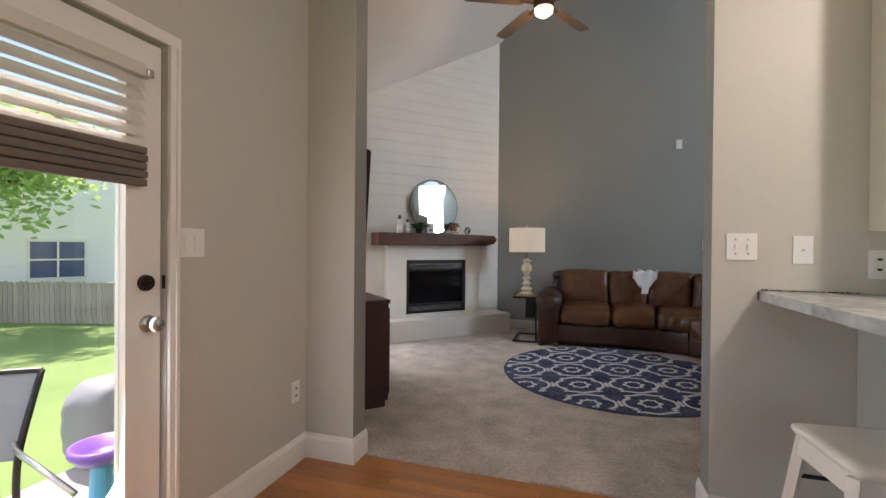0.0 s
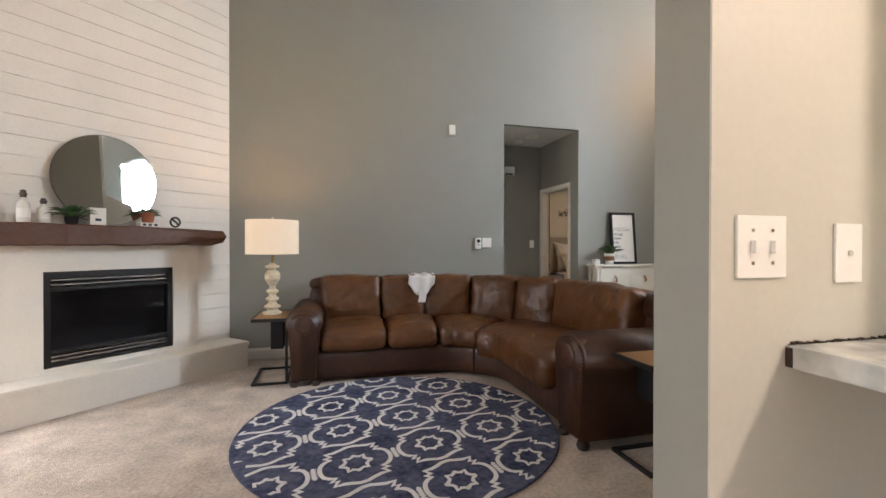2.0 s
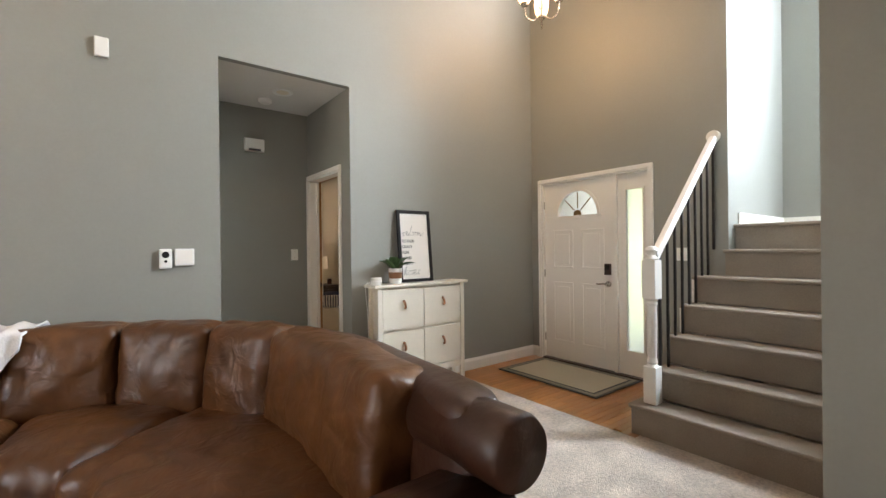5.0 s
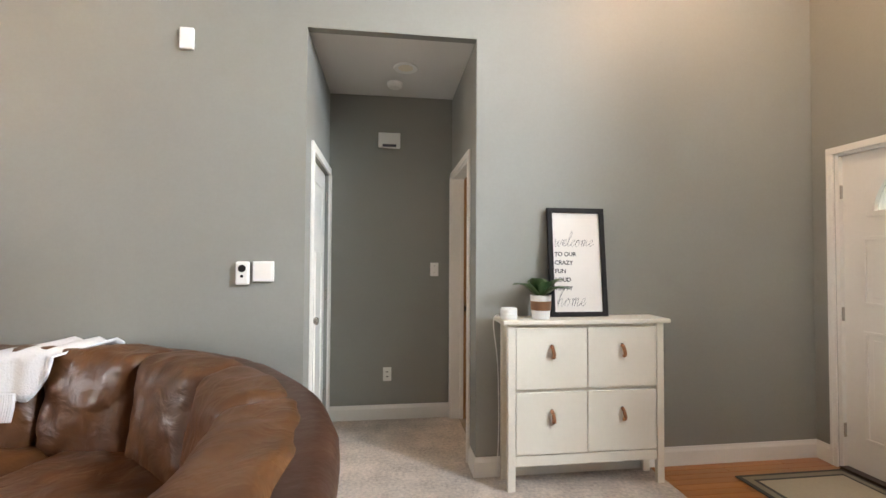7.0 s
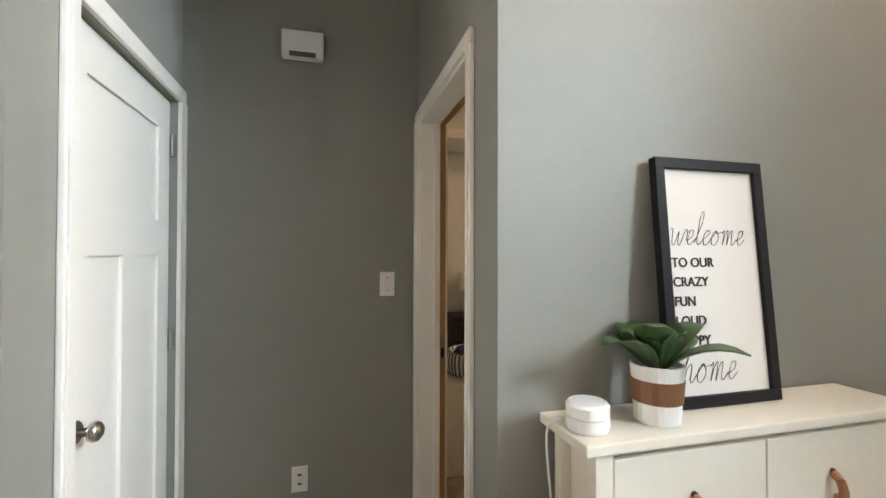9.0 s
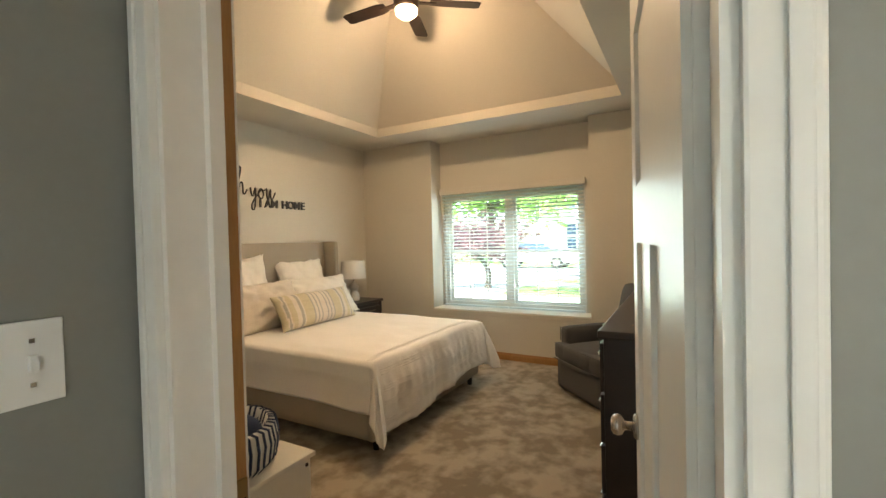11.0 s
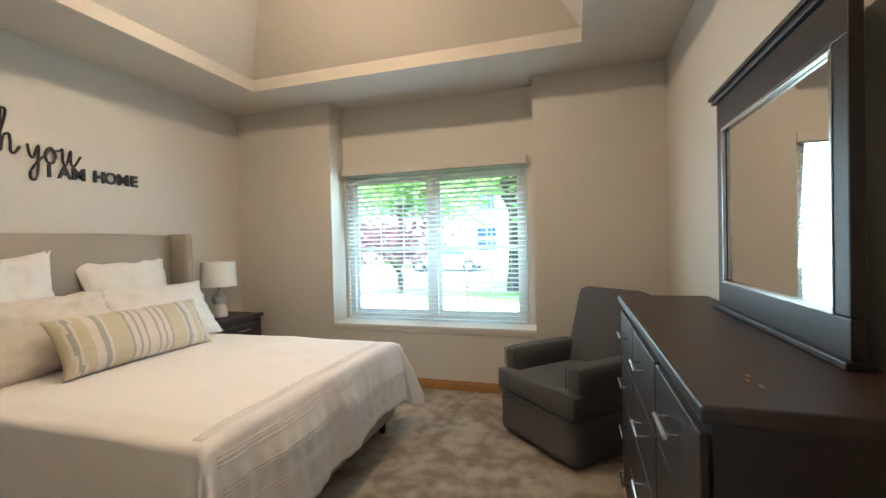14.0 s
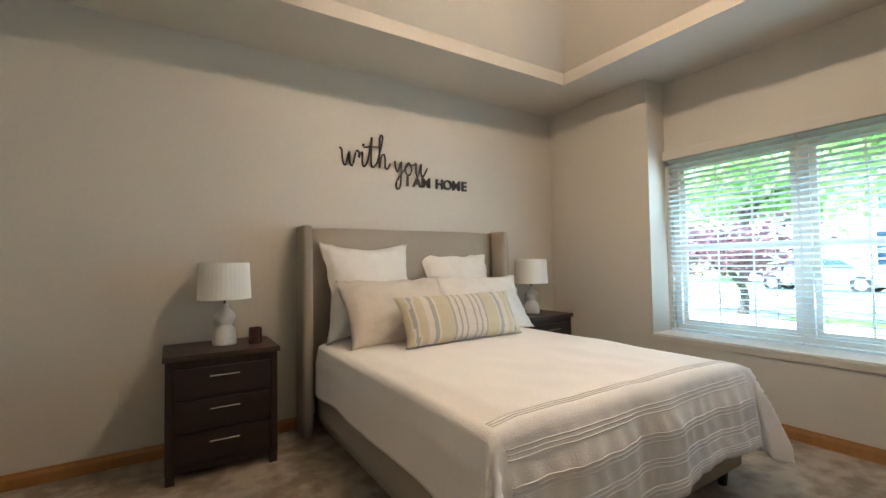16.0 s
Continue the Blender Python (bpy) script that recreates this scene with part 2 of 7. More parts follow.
M["rugblue"] = mat("navy_heathered_rug", (0.115, 0.13, 0.19), 0.95, big=4.5, fine=30, col2=(0.024, 0.032, 0.075), mix=0.32, bump=0.7, bump_scale=220, depth=0.008, spec=0.1)
M["rugwhite"] = mat("ivory_rug_pile", (0.76, 0.76, 0.74), 0.95, var=0.12, fine=60, bump=0.7, bump_scale=220, depth=0.008, spec=0.1)
M["grass"] = mat("lawn_grass", (0.21, 0.31, 0.085), 0.9, big=0.6, fine=25, col2=(0.13, 0.22, 0.05), bump=0.8, bump_scale=60, depth=0.03)
M["patio"] = mat("concrete", (0.45, 0.43, 0.40), 0.85, var=0.08, bump=0.2)
M["asphalt"] = mat("pale_worn_asphalt", (0.34, 0.34, 0.33), 0.9, var=0.1, bump=0.3)
M["fence"] = mat("weathered_fence_wood", (0.46, 0.41, 0.34), 0.85, big=3, fine=25, col2=(0.20, 0.165, 0.12), stretch=(9, 9, 1), island=0.15, bump=0.3)
M["siding"] = mat("white_siding", (0.87, 0.86, 0.84), 0.6, var=0.03, bump=0.05)
M["roof"] = mat("gray_shingle", (0.20, 0.18, 0.16), 0.9, big=3, fine=20, col2=(0.12, 0.11, 0.10), bump=0.5, bump_scale=20, depth=0.02)
M["winblue"] = mat("dark_window_glass", (0.06, 0.10, 0.20), 0.12, bump=0)
M["bark"] = mat("brown_bark", (0.12, 0.09, 0.065), 0.9, big=4, fine=20, col2=(0.06, 0.045, 0.035), stretch=(6, 6, 1), bump=0.8, bump_scale=12, depth=0.02)
def leafy_mat(m, share, col):
    """Lets light through thin leaves."""
    nd, ln = m.node_tree.nodes, m.node_tree.links
    tr, mx = nd.new("ShaderNodeBsdfTranslucent"), nd.new("ShaderNodeMixShader")
    tr.inputs[0].default_value = (*col, 1)
    mx.inputs[0].default_value = share
    ln.new(nd["Principled BSDF"].outputs[0], mx.inputs[1])
    ln.new(tr.outputs[0], mx.inputs[2])
    ln.new(mx.outputs[0], nd["Material Output"].inputs[0])
    return m


M["foliage"] = mat("tree_leaves", (0.26, 0.44, 0.13), 0.55, big=0.5, fine=3, col2=(0.16, 0.31, 0.08), bump=0)
M["foliage_red"] = mat("maroon_leaves", (0.16, 0.075, 0.085), 0.55, big=0.8, fine=3, col2=(0.09, 0.045, 0.055), bump=0)
leafy_mat(M["foliage"], 0.55, (0.45, 0.62, 0.22))
leafy_mat(M["foliage_red"], 0.4, (0.36, 0.16, 0.20))
M["carpaint"] = mat("pale_car_paint", (0.62, 0.64, 0.66), 0.25, 0.2, bump=0)
M["tyre"] = mat("tyre_rubber", (0.02, 0.02, 0.02), 0.8, bump=0.1)
M["cover"] = mat("gray_grill_cover", (0.24, 0.25, 0.26), 0.6, var=0.08, bump=0.2, bump_scale=20, depth=0.02)
M["purple"] = mat("purple_plastic", (0.22, 0.10, 0.50), 0.35, bump=0)
M["teal"] = mat("teal_plastic", (0.03, 0.36, 0.36), 0.35, bump=0)
M["skyblue"] = mat("light_blue_plastic", (0.10, 0.42, 0.66), 0.35, bump=0)
M["slat"] = mat("white_blind_slat", (0.74, 0.74, 0.72), 0.45, var=0.02, bump=0.03)
M["creamslat"] = mat("cream_blind_slat", (0.62, 0.59, 0.52), 0.5, var=0.02, bump=0.03)
# slats pass light; its bluish daylight cast is in the colour given
leafy_mat(M["slat"], 0.45, (0.78, 0.88, 0.92))
M["woven"] = mat("woven_brown_shade", (0.20, 0.165, 0.135), 0.85, big=5, fine=40, col2=(0.11, 0.09, 0.075), stretch=(1, 1, 16), bump=0.5, bump_scale=40)
M["rope"] = mat("woven_basket", (0.52, 0.49, 0.44), 0.9, var=0.08, fine=40, bump=0.6, bump_scale=60)
M["candle"] = mat("dark_amber_glass", (0.05, 0.018, 0.012), 0.2, bump=0)
M["ceramic"] = mat("white_ceramic", (0.66, 0.62, 0.56), 0.35, var=0.05, big=8, bump=0.1)
M["pillow_tan"] = mat("tan_stripe_fabric", (0.62, 0.54, 0.37), 0.85, var=0.06, fine=90, bump=0.4, bump_scale=160)
M["pillow_grey"] = mat("grey_stripe_fabric", (0.43, 0.41, 0.36), 0.85, var=0.06, fine=90, bump=0.4, bump_scale=160)

# ---- mesh helpers ----


def part(name, bm, material, parent=None, label="", smooth=False):
    me = bpy.data.meshes.new(name)
    bmesh.ops.recalc_face_normals(bm, faces=bm.faces)
    if smooth:
        for f in bm.faces:
            f.smooth = True
    bm.to_mesh(me)
    bm.free()
    me.materials.append(M[material])
    ob = new(name, me)
    if parent is not None:
        ob.parent = parent
    if label:
        ob["label"] = label
    return ob


def box(x0, y0, z0, x1, y1, z1, bev=0.0, bm=None, seg=2):
    bm = bm or bmesh.new()
    vs = [bm.verts.new((x, y, z)) for x in (x0, x1) for y in (y0, y1) for z in (z0, z1)]
    fs = [bm.faces.new([vs[i] for i in f]) for f in ((0, 1, 3, 2), (4, 6, 7, 5), (0, 4, 5, 1), (2, 3, 7, 6), (0, 2, 6, 4), (1, 5, 7, 3))]
    if bev:
        es = list({e for f in fs for e in f.edges})
        bmesh.ops.bevel(bm, geom=es, offset=bev, segments=seg, profile=0.6, affect="EDGES", clamp_overlap=True)
    return bm


def prism(pts, z0, z1, bm=None):
    """An upright prism over a plan outline."""
    bm = bm or bmesh.new()
    lo, hi = [bm.verts.new((x, y, z0)) for x, y in pts], [bm.verts.new((x, y, z1)) for x, y in pts]
    bm.faces.new(lo[::-1]), bm.faces.new(hi)
    for i in range(len(pts)):
        j = (i + 1) % len(pts)
        bm.faces.new((lo[i], lo[j], hi[j], hi[i]))
    return bm


def extrude(pts, to3, a, b, bm=None):
    """A prism of the outline pts between the levels a and b; to3(u, v, w) gives the place."""
    bm = bm or bmesh.new()
    lo, hi = [bm.verts.new(to3(u, v, a)) for u, v in pts], [bm.verts.new(to3(u, v, b)) for u, v in pts]
    bm.faces.new(lo[::-1]), bm.faces.new(hi)
    for i in range(len(pts)):
        j = (i + 1) % len(pts)
        bm.faces.new((lo[i], lo[j], hi[j], hi[i]))
    return bm


def lathe(profile, at=(0, 0, 0), seg=24, bm=None, m=None):
    """A turned body: profile rows are (radius, height)."""
    bm = bm or bmesh.new()
    m = m or Matrix.Translation(at)
    rings = []
    for r, z in profile:
        rings.append([bm.verts.new(m @ Vector((r * math.cos(2 * math.pi * k / seg), r * math.sin(2 * math.pi * k / seg), z))) for k in range(seg)])
    for a, b in zip(rings, rings[1:]):
        for k in range(seg):
            bm.faces.new((a[k], a[(k + 1) % seg], b[(k + 1) % seg], b[k]))
    if profile[0][0] > 1e-4:
        bm.faces.new(rings[0][::-1])
    if profile[-1][0] > 1e-4:
        bm.faces.new(rings[-1])
    bmesh.ops.remove_doubles(bm, verts=bm.verts, dist=1e-5)
    return bm


def tube(points, r, seg=8, bm=None, taper=None):
    """A round bar along a line of points."""
    bm = bm or bmesh.new()
    pts = [Vector(p) for p in points]
    rings = []
    for i, p in enumerate(pts):
        d = (pts[min(i + 1, len(pts) - 1)] - pts[max(i - 1, 0)]).normalized()
        up = Vector((0, 0, 1)) if abs(d.z) < 0.9 else Vector((1, 0, 0))
        a = d.cross(up).normalized()
        b = d.cross(a)
        rr = taper[i] if taper else r
        rings.append([bm.verts.new(p + (a * math.cos(2 * math.pi * k / seg) + b * math.sin(2 * math.pi * k / seg)) * rr) for k in range(seg)])
    for u, v in zip(rings, rings[1:]):
        for k in range(seg):
            bm.faces.new((u[k], u[(k + 1) % seg], v[(k + 1) % seg], v[k]))
    bm.faces.new(rings[0][::-1]), bm.faces.new(rings[-1])
    return bm


def soft(sx, sy, sz, r, fn=None, n=(10, 10, 6), puff=0.0, wrinkle=0.0, seed=0.0, bm=None):
    """A cushion: a box of that size about the origin with round edges, puffed faces and creases, then bent by fn."""
    bm = bm or bmesh.new()
    grid = {}
    half = Vector((sx / 2, sy / 2, sz / 2))

    def vert(i, j, k):
        if (i, j, k) not in grid:
            p = Vector((half.x * (2 * i / n[0] - 1), half.y * (2 * j / n[1] - 1), half.z * (2 * k / n[2] - 1)))
            q = Vector([max(-h + r, min(h - r, c)) if h > r else 0.0 for c, h in zip(p, half)])
            d = p - q
            if d.length > 1e-6:
                p = q + d.normalized() * min(r, max(abs(d.x), abs(d.y), abs(d.z)))
            u, v, w = p.x / half.x, p.y / half.y, p.z / half.z
            p.z += puff * (1 - u * u) * (1 - v * v) * (1 if w > 0 else -0.3 if w < 0 else 0)
            if wrinkle:
                s = Vector((p.x * 7 + seed, p.y * 7 - seed, p.z * 7 + 2 * seed))
                p += (noise.noise_vector(s) + 0.5 * noise.noise_vector(s * 2.3)) * wrinkle
            grid[i, j, k] = bm.verts.new(fn(p) if fn else p)
        return grid[i, j, k]

    for a, b, c in ((0, 1, 2), (1, 2, 0), (2, 0, 1)):
        for side in (0, n[c]):
            for i in range(n[a]):
                for j in range(n[b]):
                    quad = []
                    for di, dj in ((0, 0), (1, 0), (1, 1), (0, 1)):
                        key = [0, 0, 0]
                        key[a], key[b], key[c] = i + di, j + dj, side
                        quad.append(vert(*key))
                    bm.faces.new(quad)
    return bm


def pillow(w, h, t, m, n=14, seed=0.0, flange=0.0, wrinkle=0.013, bm=None):
    """A stuffed pillow lying in its own plane, taken to its place by m."""
    bm = bm or bmesh.new()
    tops, bots = {}, {}
    for i in range(n + 1):
        for j in range(n + 1):
            u, v = 2 * i / n - 1, 2 * j / n - 1
            pin = 1 - (0.17 if flange > 0.05 else 0.08) * (1 - abs(u) ** 2) * abs(v) ** 4 - 0.0
            pin2 = 1 - (0.17 if flange > 0.05 else 0.08) * (1 - abs(v) ** 2) * abs(u) ** 4
            k = max(0.0, (1 - abs(u / (1 - flange)) ** 2.6)) ** 0.55 * max(0.0, (1 - abs(v / (1 - flange)) ** 2.6)) ** 0.55 if abs(u) < 1 - flange and abs(v) < 1 - flange else 0.0
            s = Vector((u * 3 + seed, v * 3 - seed, seed))
            wr = noise.noise(s * 1.3) * wrinkle * 2 + noise.noise(s * 3) * wrinkle + 0.5 * wrinkle * noise.noise(s * 7)
            x, y = u * w / 2 * pin2, v * h / 2 * pin
            edge = i in (0, n) or j in (0, n)
            tops[i, j] = bm.verts.new(m @ Vector((x, y, t / 2 * k + wr + 0.004)))
            bots[i, j] = tops[i, j] if edge else bm.verts.new(m @ Vector((x, y, -t / 2 * k + wr - 0.004)))
    for i in range(n):
        for j in range(n):
            bm.faces.new((tops[i, j], tops[i + 1, j], tops[i + 1, j + 1], tops[i, j + 1]))
            f = [bots[i, j], bots[i, j + 1], bots[i + 1, j + 1], bots[i + 1, j]]
            if not bm.faces.get(f):
                bm.faces.new(f)
    return bm


def thing(name, label, category, group="", kind=""):
    return tagged(new(name), label, category, group, kind)


def structure(name, bm, material, label="", category="wall"):
    return tagged(part(name, bm, material), label, category, kind="structure")


def holed(axis, a, b, u0, u1, z0, z1, holes, bm=None):
    """A straight wall between the planes a and b across axis, from u0 to u1, with rectangular openings (u, u, z, z) through it."""
    bm = bm or bmesh.new()
    us = sorted({u0, u1, *(h[0] for h in holes), *(h[1] for h in holes)})
    for p, q in zip(us, us[1:]):
        mid, z = (p + q) / 2, z0
        for h in sorted((h for h in holes if h[0] < mid < h[1]), key=lambda h: h[2]):
            if h[2] > z:
                box(a, p, z, b, q, h[2], bm=bm) if axis == "x" else box(p, a, z, q, b, h[2], bm=bm)
            z = h[3]
        if z < z1:
            box(a, p, z, b, q, z1, bm=bm) if axis == "x" else box(p, a, z, q, b, z1, bm=bm)
    return bm


def text_mesh(words, size, m, depth=0.004, align="LEFT", bold=0.0):
    c = bpy.data.curves.new("words", "FONT")
    c.body, c.size, c.extrude, c.align_x, c.offset = words, size, depth, align, bold
    ob = bpy.data.objects.new("words", c)
    scene.collection.objects.link(ob)
    bpy.context.view_layer.update()
    me = bpy.data.meshes.new_from_object(ob.evaluated_get(bpy.context.evaluated_depsgraph_get()))
    bpy.data.objects.remove(ob)
    bm = bmesh.new()
    bm.from_mesh(me)
    bm.transform(m)
    return bm


def spline(pts, n=6):
    out = []
    P = [Vector(p) for p in pts]
    for i in range(len(P) - 1):
        a, b, c, d = P[max(i - 1, 0)], P[i], P[i + 1], P[min(i + 2, len(P) - 1)]
        for k in range(n):
            t = k / n
            out.append(0.5 * ((2 * b) + (c - a) * t + (2 * a - 5 * b + 4 * c - d) * t * t + (3 * b - a - 3 * c + d) * t ** 3))
    return out + [P[-1]]

# ---- the large structure ----
H = 5.9          # flat upper ceiling
WY = 7.107       # long gray wall
FX = 5.845       # front wall
BX0, BX1, BY0, BY1, BZ = 3.57, 7.79, 7.227, 11.26, 2.685   # bedroom
DX, DY = -2.2, 5.622    # left end of the slanting fireplace wall

structure("floor_carpet", box(-2.2, 2.86, -0.1, 4.60, 7.3, 0.0, bm=box(-3.3, 3.5, -0.1, -2.2, 5.67, 0.0)), "carpet", "beige cut-pile carpet of the living room", "carpet")
structure("floor_carpet_hall", box(4.60, 2.86, -0.1, 9.0, 5.14, 0.0, bm=box(2.3, 7.3, -0.1, 3.51, 8.3, 0.0)), "carpet", "beige cut-pile carpet of hall and stair foot", "carpet")
structure("floor_carpet_bedroom", box(3.51, 7.17, -0.1, 8.1, 11.4, 0.001), "bcarpet", "brushed taupe bedroom carpet", "carpet")

gray = holed("y", WY, WY + 0.06, -0.80, FX + 0.13, 0, H, [(2.41, 3.45, -0.01, 2.74)])
structure("wall_north", gray, "gray", "tall gray-green painted living room wall")
structure("wall_hall_west", holed("x", 2.29, 2.41, WY + 0.06, 8.27, 0, 2.74, [(7.335, 8.095, -0.01, 2.04)]), "gray", "gray painted hall wall")
structure("wall_hall_east", holed("x", 3.45, 3.51, WY + 0.06, 8.15, 0, 2.74, [(7.335, 8.095, -0.01, 2.04)]), "gray", "gray painted hall wall")
structure("wall_hall_north", box(2.41, 8.15, 0, 3.51, 8.27, 2.74), "gray", "gray painted hall end wall")
structure("ceiling_hall", box(2.29, WY + 0.062, 2.742, 3.51, 8.27, 2.84), "ceiling", "white hall ceiling", "ceiling")

arch_y0, arch_y1, arch_z0, arch_z1 = 5.36, 6.54, 4.27, 4.95
structure("wall_front", holed("x", FX, FX + 0.12, 4.995, WY, 0, H, [(5.66, 6.955, -0.01, 2.055), (arch_y0, arch_y1, arch_z0, 5.54)]), "gray", "tall gray painted entry wall")
rise = [(arch_y0 - 0.001, 5.541), (arch_y0 - 0.001, arch_z1)]
cy, rr = (arch_y0 + arch_y1) / 2, (arch_y1 - arch_y0) / 2
left = [(cy - rr * math.cos(a), arch_z1 + rr * math.sin(a)) for a in [math.pi / 2 * k / 8 for k in range(9)]] + [(arch_y0, 5.541)]
right = [(2 * cy - y, z) for y, z in left][::-1]
bm = extrude(left, lambda u, v, w: (w, u, v), FX + 0.002, FX + 0.118)
extrude(right, lambda u, v, w: (w, u, v), FX + 0.002, FX + 0.118, bm)
structure("wall_front_arch", bm, "gray", "gray painted spandrels over the arched window")

structure("wall_stair_north", box(FX + 0.12, 4.995, 0, 7.42, 5.115, H), "gray", "gray painted stairwell wall")
structure("wall_stair_end", holed("x", 7.30, 7.42, 2.4, 4.995, 0, H, [(2.86, 3.80, 2.55, 4.75)]), "gray", "gray painted wall at the stair landing")
# this and the landing's west wall stop low to let window light over
structure("wall_stair_south", box(3.87, 3.87, 0, 5.0, 3.99, 2.95, bm=box(3.75, 3.87, 0, 3.87, 3.99, H)), "gray", "gray painted wall beside the stairs")
structure("wall_landing_west", box(4.88, 2.4, 0, 5.0, 3.87, 2.95), "blueish", "pale painted wall of the stair landing")
structure("wall_landing_south", box(3.87, 2.28, 0, 7.42, 2.4, H), "blueish", "pale painted wall of the stair landing")
# made-up cap, out of view, closing the void behind the lowered walls
structure("floor_loft", box(3.872, 2.402, 2.80, 4.878, 3.868, 2.948), "stairc", "added cap over the unseen void behind the closet", "carpet")
sw = tagged(new("window_landing"), "white arched window on the stair landing", "window", kind="structure")
lo_, hi_ = 2.86, 3.80
lc, lr = (lo_ + hi_) / 2, (hi_ - lo_) / 2
lft = [(lc - lr * math.cos(q), 4.28 + lr * math.sin(q)) for q in [math.pi / 2 * k / 8 for k in range(9)]] + [(lo_, 4.751)]
bm = extrude(lft, lambda u, v, w: (w, u, v), 7.302, 7.418)
extrude([(2 * lc - y, z) for y, z in lft][::-1], lambda u, v, w: (w, u, v), 7.302, 7.418, bm)
structure("wall_landing_arch", bm, "gray", "gray spandrels over the landing window")
part("window_frame", holed("x", 7.33, 7.37, lo_, hi_, 2.55, 4.30, [(lo_ + 0.05, hi_ - 0.05, 2.6, 4.25)]), "trim", sw)
g = part("pane", box(7.348, lo_, 2.55, 7.352, hi_, 4.75), "glass", sw)
g.visible_shadow = False

structure("wall_closet", holed("x", 3.75, 3.87, 2.73, 3.87, 0, H, [(2.97, 3.757, -0.01, 2.04)]), "gray", "gray painted wall with the closet door")
structure("wall_partition", holed("y", 2.735, 2.87, -2.2, 3.75, 0, H, [(-0.75, 0.987, -0.01, 3.2)]), "gray", "gray painted partition of the living room")
structure("wall_partition_kitchen", holed("y", 2.73, 2.7345, -1.175, 3.75, 0, H, [(-0.75, 0.987, -0.01, 3.2)]), "kitchen", "light greige kitchen wall")
structure("wall_west", holed("x", -2.32, -2.2, 2.75, DY + 0.05, 0, H, [(3.75, 5.43, -0.01, 2.68)]), "gray", "gray painted living room side wall")
# sunlit alcove beyond the side wall
structure("wall_alcove_north", box(-3.3, 5.55, 0, -2.32, 5.67, 2.8), "blueish", "pale painted alcove wall")
structure("wall_alcove_south", box(-3.3, 3.5, 0, -2.32, 3.62, 2.8), "blueish", "pale painted alcove wall")
structure("wall_alcove_west", holed("x", -3.3, -3.18, 3.5, 5.55, 0, 2.8, [(3.85, 5.35, 0.35, 2.35)]), "blueish", "pale painted alcove wall with a window")
structure("ceiling_alcove", box(-3.3, 3.5, 2.682, -2.325, 5.67, 2.80), "ceiling", "white alcove ceiling", "ceiling")
# kitchen shell
structure("wall_kitchen_west", holed("x", -1.175, -1.055, -2.5, 2.73, 0, 2.75, [(0.985, 1.845, -0.02, 1.955)]), "kitchen", "greige kitchen wall with the patio door")
# unseen wall; its opening is made up for the kitchen fill lamp
structure("wall_kitchen_south", holed("y", -2.5, -2.38, -1.055, 3.75, 0, 2.75, [(0.1, 2.3, 1.0, 2.2)]), "kitchen", "greige kitchen wall with an added window opening, out of view")
structure("wall_kitchen_east", box(3.75, -2.5, 0, 3.87, 2.73, 2.75), "kitchen", "greige kitchen wall")
structure("ceiling_kitchen", box(-1.175, -2.5, 2.75, 3.87, 2.73, 2.85), "ceiling", "white kitchen ceiling", "ceiling")


def wallframe(u, v, z):
    """A place at the slanting fireplace wall: along it, out from it, up."""
    k = math.sqrt(0.5)
    return Vector((DX + k * (u + v), DY + k * (u - v), z))


WL = 2.10
structure("wall_fireplace", extrude([(-0.02, -0.15), (WL + 0.1, -0.15), (WL, -0.02), (-0.02, -0.02)], lambda u, v, w: wallframe(u, v, w), 0, H), "plaster", "slanting white wall behind the fireplace")
# sloping ceiling over the living room, then flat
sl = (H - 3.155) / 0.765
bm = extrude([(-2.4, 3.155 - 0.153), (DX + sl, H), (7.5, H), (7.5, H + 0.15), (DX + sl - 0.1, H + 0.15), (-2.4, 3.155)], lambda u, v, w: (u, w, v), 2.72, WY + 0.12)
structure("ceiling_living", bm, "ceiling", "white vaulted ceiling", "ceiling")

# bedroom shell
structure("wall_bedroom_south", box(BX0, WY + 0.06, 0, BX1 + 0.4, BY0, BZ + 1.2), "beige", "beige bedroom wall behind the dresser")
structure("wall_bedroom_west", holed("x", 3.51, BX0, WY + 0.06, BY1 + 0.12, 0, BZ + 1.2, [(7.335, 8.095, -0.01, 2.04)]), "beige", "beige bedroom wall with the door")
structure("wall_bedroom_north", box(BX0, BY1, 0, BX1 + 0.4, BY1 + 0.12, BZ + 1.2), "beige", "beige bedroom wall behind the bed")
RY0, RY1, RX, SZ = 8.24, 10.17, 8.035, 0.545
bm = box(BX1, BY0, 0, BX1 + 0.36, RY0, BZ + 0.1)
box(BX1, RY1, 0, BX1 + 0.36, BY1, BZ + 0.1, bm=bm)
box(BX1, RY0, 0, BX1 + 0.36, RY1, SZ, bm=bm)
box(RX, RY0, 2.02, BX1 + 0.36, RY1, BZ + 0.1, bm=bm)
box(RX, RY0, SZ, BX1 + 0.36, 8.33, 2.02, bm=bm)
box(RX, 10.13, SZ, BX1 + 0.36, RY1, 2.02, bm=bm)
structure("wall_bedroom_east", bm, "beige", "beige bedroom wall with the window recess")
TX0, TX1, TY0, TY1, TI, TZ = 4.10, 7.285, 7.85, 10.61, 0.80, 3.62
bm = bmesh.new()
for q in ((BX0, BY0, TX0, BY1), (TX1, BY0, RX + 0.05, BY1), (TX0, BY0, TX1, TY0), (TX0, TY1, TX1, BY1)):
    box(q[0], q[1], BZ, q[2], q[3], BZ + 0.10, bm=bm)
